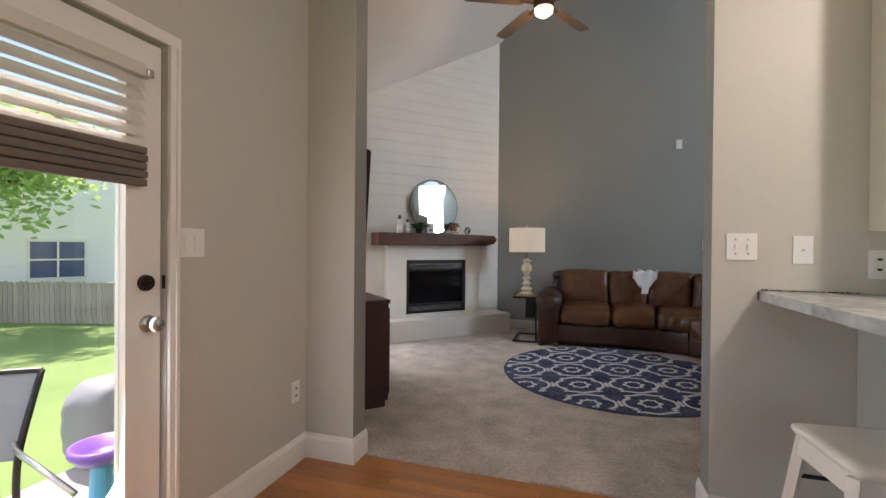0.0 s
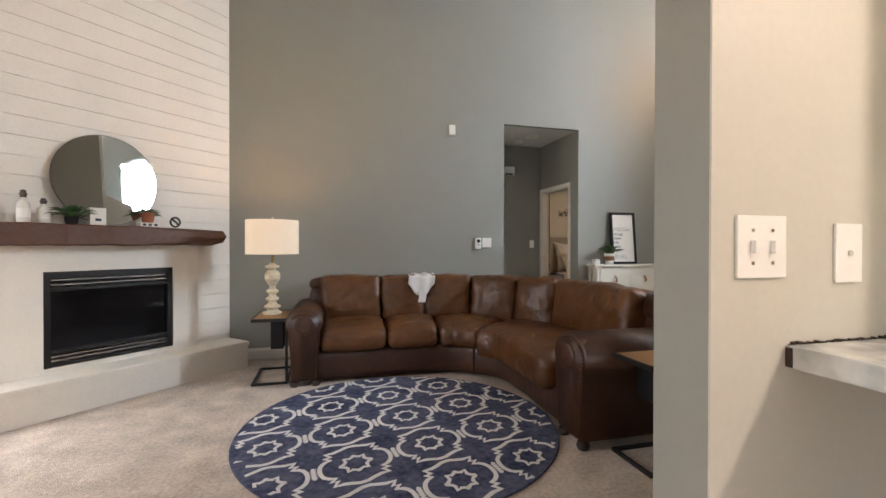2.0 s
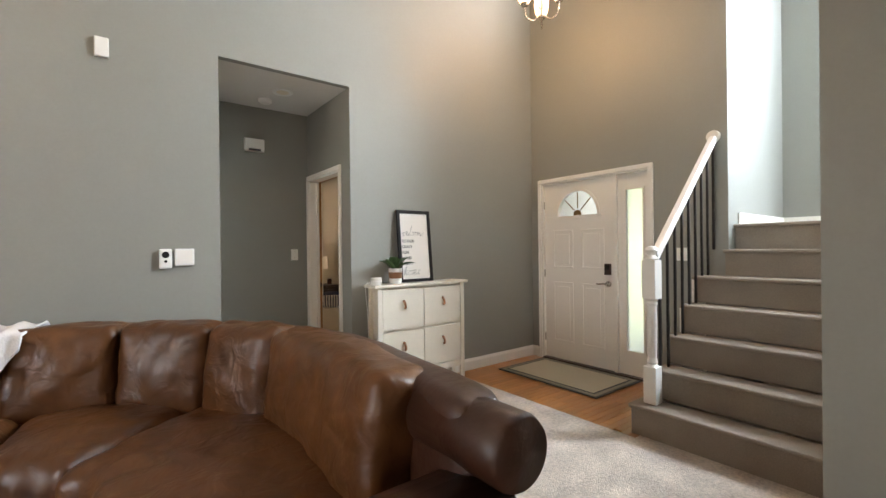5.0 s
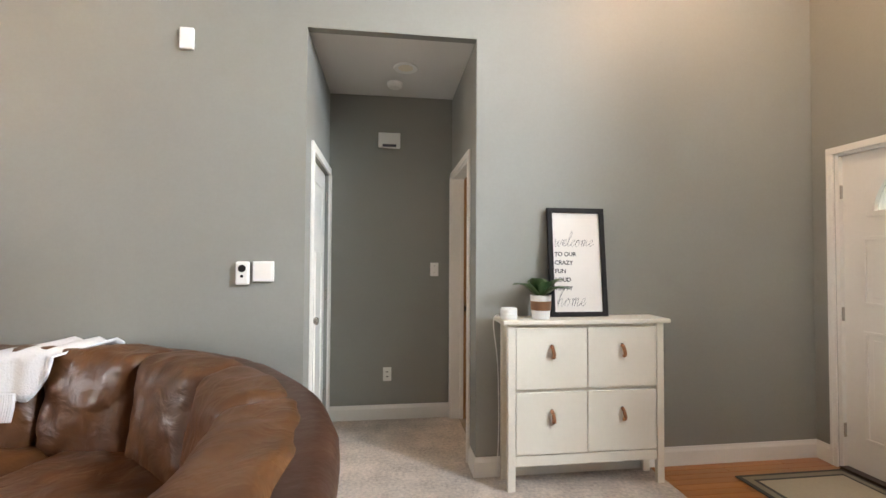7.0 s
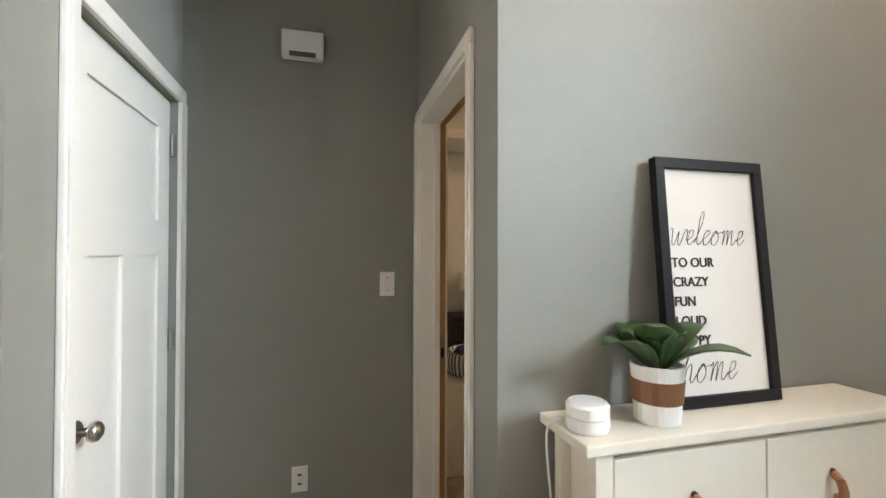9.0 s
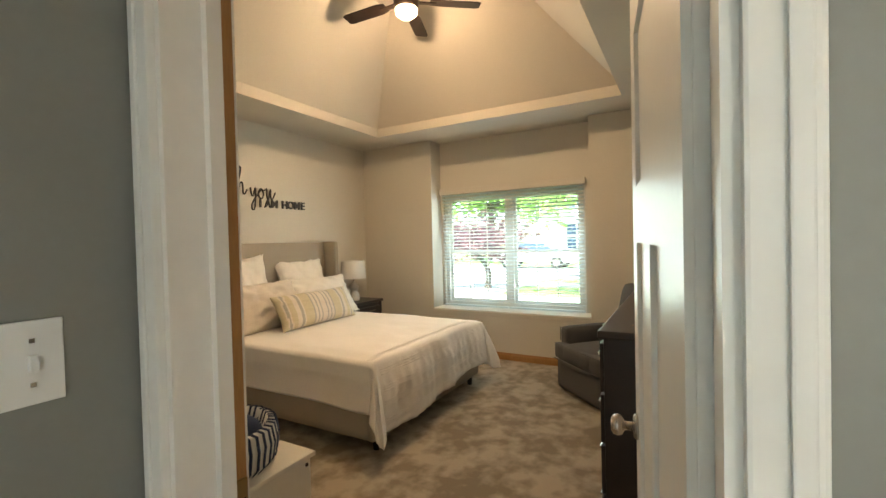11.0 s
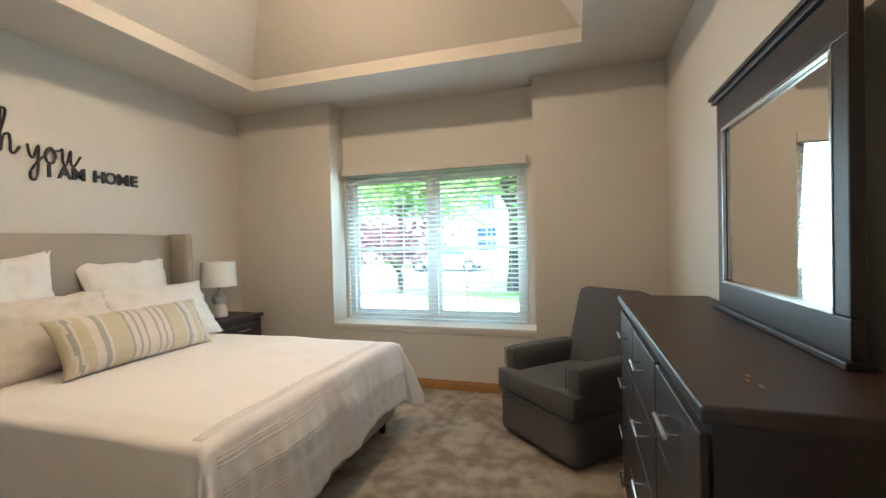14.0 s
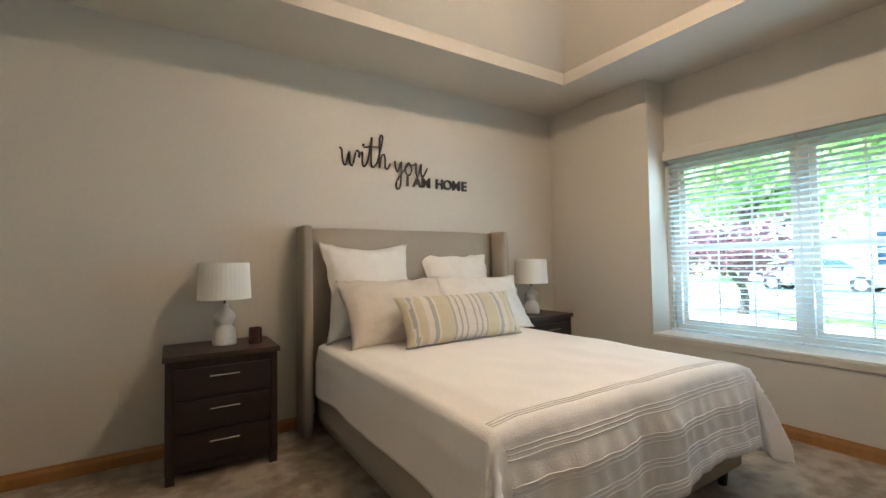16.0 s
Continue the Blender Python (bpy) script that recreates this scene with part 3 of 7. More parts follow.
ring = lambda i, z: [bm.verts.new(p) for p in ((TX0 + i, TY0 + i, z), (TX1 - i, TY0 + i, z), (TX1 - i, TY1 - i, z), (TX0 + i, TY1 - i, z))]
a, b = ring(-0.0, BZ + 0.10), ring(TI, TZ)
for k in range(4):
    bm.faces.new((a[k], a[(k + 1) % 4], b[(k + 1) % 4], b[k]))
bm.faces.new(b)
c = ring(-0.02, BZ + 0.12)
d = ring(TI - 0.05, TZ + 0.1)
for k in range(4):
    bm.faces.new((d[k], d[(k + 1) % 4], c[(k + 1) % 4], c[k]))
bm.faces.new(d[::-1])
structure("ceiling_bedroom", bm, "tray", "white tray ceiling with sloping sides", "ceiling")


# ---- trim ----
def base_run(name, p, q, mat_name="trim", h=0.12, t=0.014, parent=None):
    """A skirting board from p to q on the wall to the left of its way."""
    d = Vector((q[0] - p[0], q[1] - p[1], 0))
    n = Vector((d.y, -d.x, 0)).normalized() * 1.0
    prof = [(0.001, 0.0), (t, 0.0), (t, h - 0.03), (t * 0.55, h - 0.012), (t * 0.4, h), (0.001, h)]
    bm = bmesh.new()
    A = [bm.verts.new(Vector((p[0], p[1], z)) + n * o) for o, z in prof]
    B = [bm.verts.new(Vector((q[0], q[1], z)) + n * o) for o, z in prof]
    for k in range(len(prof)):
        bm.faces.new((A[k], A[(k + 1) % len(prof)], B[(k + 1) % len(prof)], B[k]))
    bm.faces.new(A), bm.faces.new(B[::-1])
    ob = part(name, bm, mat_name)
    return tagged(ob, "white painted baseboard" if mat_name == "trim" else "stained oak baseboard", "baseboard", kind="structure")


for p, q in (((-0.72, WY), (2.41, WY)), ((3.45, WY), (FX, WY)), ((2.41, 8.15), (3.45, 8.15)), ((FX, WY), (FX, 6.995)), ((FX, 5.62), (FX, 5.03)),
             ((3.75, 4.004), (3.75, 3.822)), ((4.5, 3.99), (3.75, 3.99)), ((3.45, 7.27), (3.45, WY - 0.014)), ((2.41, WY), (2.41, 7.27))):
    base_run("baseboard", p, q)
base_run("baseboard", (-1.055, 1.86), (-1.055, 2.73), h=0.14)
base_run("baseboard", (-1.055, 2.73), (-0.75, 2.73), h=0.14)
base_run("baseboard", (-0.75, 2.716), (-0.75, 2.884), h=0.14)
base_run("baseboard", (0.987, 2.884), (0.987, 2.716), h=0.14)
base_run("baseboard", (0.987, 2.73), (1.5, 2.73), h=0.14)
base_run("baseboard", (BX0, BY1), (BX1, BY1), "oakside", 0.085)
base_run("baseboard", (BX1, BY1), (BX1, BY0), "oakside", 0.085)
base_run("baseboard", (BX1, BY0), (BX0 + 0.8, BY0), "oakside", 0.085)
base_run("baseboard", (BX0, 8.17), (BX0, BY1), "oakside", 0.085)


def casing(name, axis, face, out, u0, u1, top, w=0.06, t=0.018, label="white painted door casing", legs=(True, True)):
    """A moulded frame round an opening, on the plane face, standing out by t towards out (+1 or -1)."""
    bm = bmesh.new()
    a, b = sorted((face + out * 0.001, face + out * t))
    rows = []
    if legs[0]:
        rows.append((u0 - w, u0, 0.0, top))
    if legs[1]:
        rows.append((u1, u1 + w, 0.0, top))
    rows.append((u0 - w, u1 + w, top, top + w))
    for p, q, z0, z1 in rows:
        if axis == "x":
            box(a, p, z0, b, q, z1, 0.004, bm)
        else:
            box(p, a, z0, q, b, z1, 0.004, bm)
        c, d = sorted((face + out * t, face + out * (t + 0.006)))
        if z1 - z0 > 0.2:
            s = p + 0.008 if p < u0 else q - 0.022
            box(c, s, z0, d, s + 0.014, z1, 0.002, bm) if axis == "x" else box(s, c, z0, s + 0.014, d, z1, 0.002, bm)
    return tagged(part(name, bm, "trim"), label, "door casing", kind="structure")


casing("trim_bedroom_door", "x", 3.45, -1, 7.335, 8.095, 2.04, 0.047)
casing("trim_bedroom_door_inside", "x", BX0, 1, 7.335, 8.095, 2.04)
casing("trim_hall_door", "x", 2.41, 1, 7.335, 8.095, 2.04)
casing("trim_closet_door", "x", 3.75, -1, 2.97, 3.757, 2.04, 0.065)
casing("trim_front_door", "x", FX, -1, 5.66, 6.955, 2.055, 0.045, legs=(True, True))
casing("trim_patio_door", "x", -1.055, 1, 0.985, 1.845, 1.955, 0.045)
# jamb linings: oak in the bedroom doorway
bm = box(3.543, 8.083, 0, 3.573, 8.096, 2.04)
box(3.543, 7.334, 2.028, 3.573, 8.083, 2.041, bm=bm)
structure("trim_bedroom_jamb", bm, "oakside", "stained oak door jamb lining", "door jamb")
bm = box(3.447, 7.334, 0, 3.573, 7.347, 2.028)
box(3.447, 8.083, 0, 3.5425, 8.096, 2.04, bm=bm)
box(3.515, 8.068, 0, 3.5425, 8.083, 2.028, bm=bm)
box(3.447, 7.347, 2.028, 3.5425, 8.083, 2.041, bm=bm)
structure("trim_bedroom_hinge_jamb", bm, "trim", "white door jamb lining", "door jamb")
strike = thing("strike_plate", "small brass strike plate on oak jamb", "strike plate")
part("plate", box(3.544, 8.078, 0.87, 3.572, 8.0835, 0.985, 0.002), "brass", strike)
part("latch_hole", box(3.550, 8.0765, 0.905, 3.566, 8.0782, 0.95), "blackp", strike)


# ---- doors ----
def panel_door(name, axis, face, out, u0, u1, z1, panels, material="trim", thick=0.04, label="", recess=0.01):
    """A door leaf with sunk panels (u, u, z, z in parts of the leaf) on its face."""
    root = thing(name, label, "door")
    w, bm = u1 - u0, bmesh.new()
    back = face - out * thick
    a, b = sorted((back, face - out * recess))
    z0 = 0.012
    place = lambda p, q, c, d, e, f: box(e, p, c, f, q, d, 0.002, bm) if axis == "x" else box(p, e, c, q, f, d, 0.002, bm)
    place(u0, u1, z0, z1, a, b)
    c, d = sorted((face - out * recess, face))
    us = sorted({0.0, 1.0, *(x for pn in panels for x in pn[:2])})
    zs = sorted({0.0, 1.0, *(x for pn in panels for x in pn[2:])})
    for p, q in zip(us, us[1:]):
        for r, s in zip(zs, zs[1:]):
            if not any(pn[0] <= (p + q) / 2 <= pn[1] and pn[2] <= (r + s) / 2 <= pn[3] for pn in panels):
                lo, hi = u0 + p * w, u0 + q * w
                (box(c, lo, z0 + r * (z1 - z0), d, hi, z0 + s * (z1 - z0), bm=bm) if axis == "x" else box(lo, c, z0 + r * (z1 - z0), hi, d, z0 + s * (z1 - z0), bm=bm))
    part("leaf", bm, material, root)
    return root


def knob(parent, at, out, material="nickel"):
    """A round door knob on its rose, standing out along the way given."""
    q = Vector(out).to_track_quat("Z", "Y").to_matrix().to_4x4()
    m = Matrix.Translation(at) @ q
    k = part("knob", lathe([(0.0, 0.066), (0.015, 0.065), (0.025, 0.058), (0.028, 0.048), (0.024, 0.038), (0.012, 0.032), (0.011, 0.012), (0.0, 0.012)][::-1], m=m, seg=20), material, parent, smooth=True)
    part("rose", lathe([(0.0, 0.0), (0.032, 0.0), (0.032, 0.006), (0.026, 0.011), (0.0, 0.012)], m=m, seg=24), material, k, smooth=True)


def hinges(parent, x, y, zs, size=(0.012, 0.035), material="nickel"):
    for z in zs:
        bm = box(x - size[0] / 2, y - size[1] / 2, z - 0.045, x + size[0] / 2, y + size[1] / 2, z + 0.045, 0.003)
        part("hinge", bm, material, parent)


SHAKER = [(0.15, 0.85, 0.752, 0.935), (0.15, 0.45, 0.11, 0.685), (0.55, 0.85, 0.11, 0.685)]
hd = panel_door("hall_door", "x", 2.385, 1, 7.345, 8.085, 2.03, SHAKER, label="closed white three-panel hall door")
knob(hd, (2.385, 7.41, 0.93), (1, 0, 0))
hinges(hd, 2.40, 8.09, (0.25, 1.05, 1.85))
cd = panel_door("closet_door", "x", 3.775, -1, 2.98, 3.747, 2.03, SHAKER, label="closed white three-panel closet door")
knob(cd, (3.775, 3.685, 0.915), (-1, 0, 0))
# bedroom door, standing open against the wall
bd = panel_door("bedroom_door", "y", 0.0, 1, 0.0, 0.755, 2.03, SHAKER, label="white three-panel bedroom door standing open")
knob(bd, (0.695, 0.0, 0.92), (0, 1, 0))
bd.matrix_world = pose(3.578, 7.372, 0, 0, 0, 9)
for z in (0.25, 1.05, 1.85):
    part("hinge", box(-0.012, -0.03, z - 0.045, 0.004, 0.004, z + 0.045, 0.002), "nickel", bd)

# front door with fanlight and sidelight
fd = thing("front_door", "white six-panel entry door with fan-shaped light", "door")
fy0, fy1 = 6.04, 6.93
W6 = [(0.13, 0.44, 0.52, 0.735), (0.56, 0.87, 0.52, 0.735), (0.13, 0.44, 0.10, 0.44), (0.56, 0.87, 0.10, 0.44)]
fcy, fz, fr = (fy0 + fy1) / 2, 1.655, 0.255
bm = bmesh.new()
arc = [(fcy - fr * math.cos(math.pi * k / 16), fz + fr * 1.08 * math.sin(math.pi * k / 16)) for k in range(17)]
bm2 = box(FX + 0.03, fy0, 0.02, FX + 0.07, fy1, fz, 0.002)
half1 = [(fy0, fz)] + arc[:9] + [(fcy, 2.035), (fy0, 2.035)]
half2 = [(fcy, 2.035)] + arc[8:] + [(fy1, fz), (fy1, 2.035)]
for h in (half1, half2):
    extrude(h, lambda u, v, w: (w, u, v), FX + 0.03, FX + 0.07, bm2)
part("leaf", bm2, "trim", fd)
for p in W6:
    y0, y1, z0, z1 = fy0 + p[0] * 0.89, fy0 + p[1] * 0.89, 0.02 + p[2] * 2.015, 0.02 + p[3] * 2.015
    bm = bmesh.new()
    for q in ((y0, z0, y1, z0 + 0.02), (y0, z1 - 0.02, y1, z1), (y0, z0 + 0.02, y0 + 0.02, z1 - 0.02), (y1 - 0.02, z0 + 0.02, y1, z1 - 0.02)):
        box(FX + 0.021, q[0], q[1], FX + 0.031, q[2], q[3], 0.004, bm)
    box(FX + 0.024, y0 + 0.05, z0 + 0.05, FX + 0.031, y1 - 0.05, z1 - 0.05, 0.004, bm)
    part("raised_panel", bm, "trim", fd)
bm = bmesh.new()
rim = [(fcy - (fr + 0.03) * math.cos(math.pi * k / 16), fz - 0.0 + (fr + 0.03) * 1.06 * math.sin(math.pi * k / 16)) for k in range(17)]
for k in range(16):
    extrude([arc[k], arc[k + 1], rim[k + 1], rim[k]], lambda u, v, w: (w, u, v), FX + 0.018, FX + 0.03, bm)
box(FX + 0.018, fcy - fr - 0.045, fz - 0.03, FX + 0.03, fcy + fr + 0.045, fz + 0.002, 0.003, bm)
part("fanlight_frame", bm, "trim", fd)
fg = part("fanlight", extrude(arc, lambda u, v, w: (w, u, v), FX + 0.046, FX + 0.052), "glass", fd)
fg.visible_shadow = False
bm = bmesh.new()
for a in (45, 90, 135):
    d = Vector((0, math.cos(radians(a)), math.sin(radians(a))))
    tube([Vector((FX + 0.04, fcy, fz + 0.02)) + d * 0.06, Vector((FX + 0.04, fcy, fz + 0.02)) + d * (fr - 0.02)], 0.006, 6, bm)
part("muntins", bm, "brass", fd)
part("fan_boss", lathe([(0.0, 0.0), (0.05, 0.0), (0.045, 0.012), (0.0, 0.016)], m=pose(FX + 0.04, fcy, fz + 0.015, 0, -90, 0), seg=20), "brass", fd, "small brass boss")
lock = part("keypad_lock", box(FX + 0.005, 6.075, 1.01, FX + 0.03, 6.145, 1.13, 0.008), "bronze", fd, "dark bronze keypad lock")
part("keypad", box(FX + 0.0035, 6.086, 1.06, FX + 0.0055, 6.134, 1.115, 0.001), "screen", lock)
lev = part("door_lever", lathe([(0, 0), (0.032, 0), (0.03, 0.012), (0.012, 0.02), (0.012, 0.05), (0, 0.05)], m=pose(FX + 0.03, 6.11, 0.915, 0, -90, 0), seg=20), "nickel", fd, smooth=True)
part("lever_arm", tube(spline([(FX - 0.012, 6.11, 0.915), (FX - 0.016, 6.15, 0.918), (FX - 0.012, 6.20, 0.912), (FX - 0.008, 6.23, 0.915)]), 0.009), "nickel", lev, smooth=True)
hinges(fd, FX + 0.018, 6.937, (0.25, 1.0, 1.8), (0.02, 0.02))
bm = box(FX + 0.0, 6.931, 0, FX + 0.12, 6.956, 2.055)
box(FX, 5.995, 0, FX + 0.12, 6.037, 2.035, bm=bm)
box(FX, 5.659, 0, FX + 0.12, 5.68, 2.035, bm=bm)
box(FX, 5.659, 2.036, FX + 0.12, 6.931, 2.056, bm=bm)
structure("trim_front_door_frame", bm, "trim", "white entry door frame", "door frame")
structure("threshold", box(FX - 0.03, 5.68, 0, FX + 0.12, 6.931, 0.02, 0.005), "bronze", "dark metal door threshold", "threshold")
sd = thing("sidelight", "narrow white sidelight with frosted glass", "window")
bm = holed("x", FX + 0.03, FX + 0.07, 5.681, 5.994, 0.02, 2.035, [(5.735, 5.91, 0.26, 1.875)])
part("frame", bm, "trim", sd)
bm = holed("x", FX + 0.02, FX + 0.0295, 5.715, 5.93, 0.24, 1.895, [(5.737, 5.908, 0.262, 1.873)])
part("bead", bm, "trim", sd)
sg = part("pane", box(FX + 0.047, 5.735, 0.26, FX + 0.053, 5.91, 1.875), "frost", sd)
sg.visible_shadow = False
# arched window over the door
aw = tagged(new("window_arched"), "white arched window high above the entry door", "window", kind="structure")
bm = bmesh.new()
outer = [(arch_y0, arch_z0)] + [(cy - rr * math.cos(math.pi * k / 20), arch_z1 + rr * math.sin(math.pi * k / 20)) for k in range(21)] + [(arch_y1, arch_z0)]
sc = lambda p, k: (cy + (p[0] - cy) * k, 4.85 + (p[1] - 4.85) * k)
for k in range(len(outer)):
    p, q = outer[k], outer[(k + 1) % len(outer)]
    extrude([p, q, sc(q, 0.92), sc(p, 0.92)], lambda u, v, w: (w, u, v), FX + 0.03, FX + 0.09, bm)
part("window_frame", bm, "trim", aw)
part("transom", box(FX + 0.035, arch_y0 + 0.04, arch_z1 - 0.02, FX + 0.085, arch_y1 - 0.04, arch_z1 + 0.02), "trim", aw)
g = part("pane", extrude([sc(p, 0.93) for p in outer], lambda u, v, w: (w, u, v), FX + 0.058, FX + 0.062), "glass", aw)
g.visible_shadow = False

# patio door: glazed leaf with blind and woven shade
pd = thing("patio_door", "white glazed patio door with nickel knob", "door")
px = -1.075
part("leaf_frame", holed("x", px - 0.04, px, 0.975, 1.815, 0.01, 1.945, [(1.10, 1.675, 0.16, 1.80)]), "trim", pd)
part("glazing_bead", holed("x", px, px + 0.012, 1.075, 1.70, 0.135, 1.825, [(1.10, 1.675, 0.16, 1.80)]), "trim", pd)
g = part("pane", box(px - 0.022, 1.10, 0.16, px - 0.018, 1.675, 1.80), "glass", pd)
g.visible_shadow = False
knob(pd, (px, 1.765, 0.92), (1, 0, 0), "nickel")
part("deadbolt", lathe([(0, 0), (0.03, 0), (0.028, 0.014), (0, 0.016)], m=pose(px, 1.755, 1.07, 0, 90, 0), seg=20), "bronze", pd, "dark bronze deadbolt")
part("thumb_turn", box(px + 0.015, 1.75, 1.06, px + 0.03, 1.76, 1.08, 0.003), "bronze", pd)
part("strike", box(-1.055, 1.805, 1.045, -1.05, 1.815, 1.095), "bronze", pd)
pd.location.y = 0.02
bl = thing("blind_patio_door", "raised cream slatted blind with woven shade below", "blind")
part("headrail", box(px + 0.013, 1.08, 1.80, px + 0.05, 1.72, 1.845, 0.004), "creamslat", bl)
for k in range(6):
    z = 1.775 - 0.043 * k
    part("slat", extrude([(-0.017, 0.020), (0, 0.002), (0.017, -0.020), (0.018, -0.018), (0.001, 0.005), (-0.015, 0.022)], lambda u, v, w: (px + 0.035 + u * 0.8, w, z + v), 1.085, 1.715), "creamslat", bl)
bm = bmesh.new()
for k in range(5):
    box(px + 0.014 + 0.003 * (k % 2), 1.075, 1.415 + 0.028 * k, px + 0.05 + 0.004 * (k % 2), 1.725, 1.441 + 0.028 * k, 0.006, bm)
part("woven_shade", bm, "woven", bl, "folded brown woven shade")
bl.location.y = 0.02
part("bracket", box(px + 0.013, 1.72, 1.80, px + 0.055, 1.745, 1.83, 0.004), "nickel", bl)

# ---- bedroom window ----
wn1 = tagged(new("window_1"), "white double window of two sash pairs", "window", kind="structure")
wx, wy0, wy1, wz0, wz1 = RX + 0.03, 8.335, 10.125, 0.56, 2.01
part("window_frame", holed("x", wx, wx + 0.09, wy0, wy1, wz0, wz1, [(wy0 + 0.05, 9.19, wz0 + 0.06, wz1 - 0.05), (9.27, wy1 - 0.05, wz0 + 0.06, wz1 - 0.05)]), "trim", wn1)
for y0, y1 in ((wy0 + 0.05, 9.19), (9.27, wy1 - 0.05)):
    s = part("sash", holed("x", wx + 0.03, wx + 0.06, y0, y1, wz0 + 0.06, wz1 - 0.05, [(y0 + 0.035, y1 - 0.035, wz0 + 0.10, 1.245), (y0 + 0.035, y1 - 0.035, 1.285, wz1 - 0.085)]), "trim", wn1)
    for z0, z1 in ((wz0 + 0.10, 1.245), (1.285, wz1 - 0.085)):
        g = part("pane", box(wx + 0.043, y0 + 0.035, z0, wx + 0.047, y1 - 0.035, z1), "tinted", s)
        g.visible_shadow = False
        bm = bmesh.new()
        for f in (1 / 3, 2 / 3):
            yy = y0 + 0.035 + f * (y1 - y0 - 0.07)
            box(wx + 0.036, yy - 0.006, z0, wx + 0.042, yy + 0.006, z1, bm=bm)
        part("muntin", bm, "trim", s)
part("window_sill", box(BX1 - 0.012, RY0, SZ + 0.001, wx, RY1, SZ + 0.018, 0.004), "trim", wn1)
part("apron", box(BX1 - 0.010, RY0, SZ - 0.045, BX1 - 0.001, RY1, SZ, 0.004), "beige", wn1)
bb = thing("bedroom_blind", "white slatted window blind lowered with open slats", "blind")
part("headrail", box(RX - 0.075, 8.315, 2.0, RX - 0.005, 10.15, 2.075, 0.006), "beige", bb, "beige fabric-covered headrail")
sm = None
for y0, y1 in ((8.34, 9.222), (9.238, 10.12)):
    for k in range(33):
        z = 1.985 - 0.0418 * k
        if z < 0.60:
            continue
        if sm is None:
            bmx = extrude([(-0.023, 0.0), (0, 0.0035), (0.023, 0.0), (0.023, 0.0022), (0, 0.0057), (-0.023, 0.0022)], lambda u, v, w: (u, w, v), 0, 0.882)
            s0 = part("slat", bmx, "slat", bb)
            sm = s0.data
        else:
            s0 = new("slat", sm)
            s0.parent = bb
        s0.matrix_local = pose(RX - 0.04, y0, z, 0, 14, 0)
    part("bottom_rail", box(RX - 0.063, y0, 0.572, RX - 0.018, y1, 0.592, 0.004), "slat", bb)
    for f in (0.14, 0.5, 0.86):
        yy = y0 + f * (y1 - y0)
        part("ladder_cord", box(RX - 0.0655, yy - 0.0015, 0.59, RX - 0.064, yy + 0.0015, 2.0), "white", bb)

# ---- stairs ----
st = thing("staircase", "carpeted staircase darkened for riser shade, with white bullnose first step", "staircase")
R0, T0, X0, NS = 0.212, 0.22, 4.66, 7
sy0, sy1 = 3.995, 5.02
structure("floor_landing", box(5.0, 2.4, R0 * NS - 0.12, 7.30, 3.994, R0 * NS - 0.002), "stairc", "stair landing carpet in the shade-darkened brown", "carpet")
for k in range(NS):
    x0, z = X0 + T0 * k, R0 * (k + 1)
    y1 = 5.20 if k == 0 else 5.14 if x0 + T0 < 5.8 else 4.99
    x1 = 7.295 if k == NS - 1 else x0 + T0
    bm = box(x0, sy0, R0 * k, x1, y1, z - 0.03)
    part("riser", bm, "stairc", st)
    part("tread", box(x0 - 0.025, sy0, z - 0.03, x1 - 0.002 - (0.025 if k < NS - 1 else 0), y1 + 0.012, z, 0.012, seg=3), "stairc", st)
    if k and y1 > 5:
        part("stringer", box(x0, y1, 0, x0 + T0, y1 + 0.02, z - 0.032), "trim", st, "white painted stringer")
part("skirt", box(X0 + T0 * NS - 0.15, 4.98, R0 * NS + 0.001, 7.28, 4.994, R0 * NS + 0.10), "trim", st)
part("end_skirt", box(7.285, 3.995, R0 * NS + 0.001, 7.298, 4.985, R0 * NS + 0.10), "trim", st)
rl = thing("stair_railing", "white handrail and newel post with dark balusters", "railing")
nx, ny = 4.765, 5.10
bm = box(nx - 0.045, ny - 0.045, 0.213, nx + 0.045, ny + 0.045, 0.47, 0.006)
lathe([(0.043, 0.47), (0.03, 0.485), (0.036, 0.50), (0.028, 0.53), (0.034, 0.75), (0.03, 0.89), (0.037, 0.91), (0.03, 0.925), (0.043, 0.94)], (nx, ny, 0), 16, bm)
box(nx - 0.048, ny - 0.048, 0.94, nx + 0.048, ny + 0.048, 1.21, 0.006, bm)
lathe([(0.045, 1.21), (0.05, 1.22), (0.03, 1.235), (0.026, 1.245), (0.04, 1.262), (0.043, 1.28), (0.03, 1.302), (0.0, 1.31)], (nx, ny, 0), 16, bm)
part("newel_post", bm, "trim", rl)
sl_r = R0 / T0
rz = lambda x: 1.20 + (x - nx) * 0.955
x_end = 5.842
prof = [(-0.03, -0.03), (0.03, -0.03), (0.034, 0.005), (0.02, 0.03), (-0.02, 0.03), (-0.034, 0.005)]
bm = bmesh.new()
A = [bm.verts.new((nx + 0.03, ny + u, rz(nx + 0.03) + v)) for u, v in prof]
B = [bm.verts.new((x_end, ny + u, rz(x_end) + v)) for u, v in prof]
for k in range(6):
    bm.faces.new((A[k], A[(k + 1) % 6], B[(k + 1) % 6], B[k]))
bm.faces.new(A[::-1]), bm.faces.new(B)
part("handrail", bm, "trim", rl)
part("rosette", lathe([(0, 0), (0.055, 0), (0.05, 0.025), (0, 0.03)], m=pose(x_end + 0.0, ny, rz(x_end), 0, -90, 0), seg=20), "trim", rl)
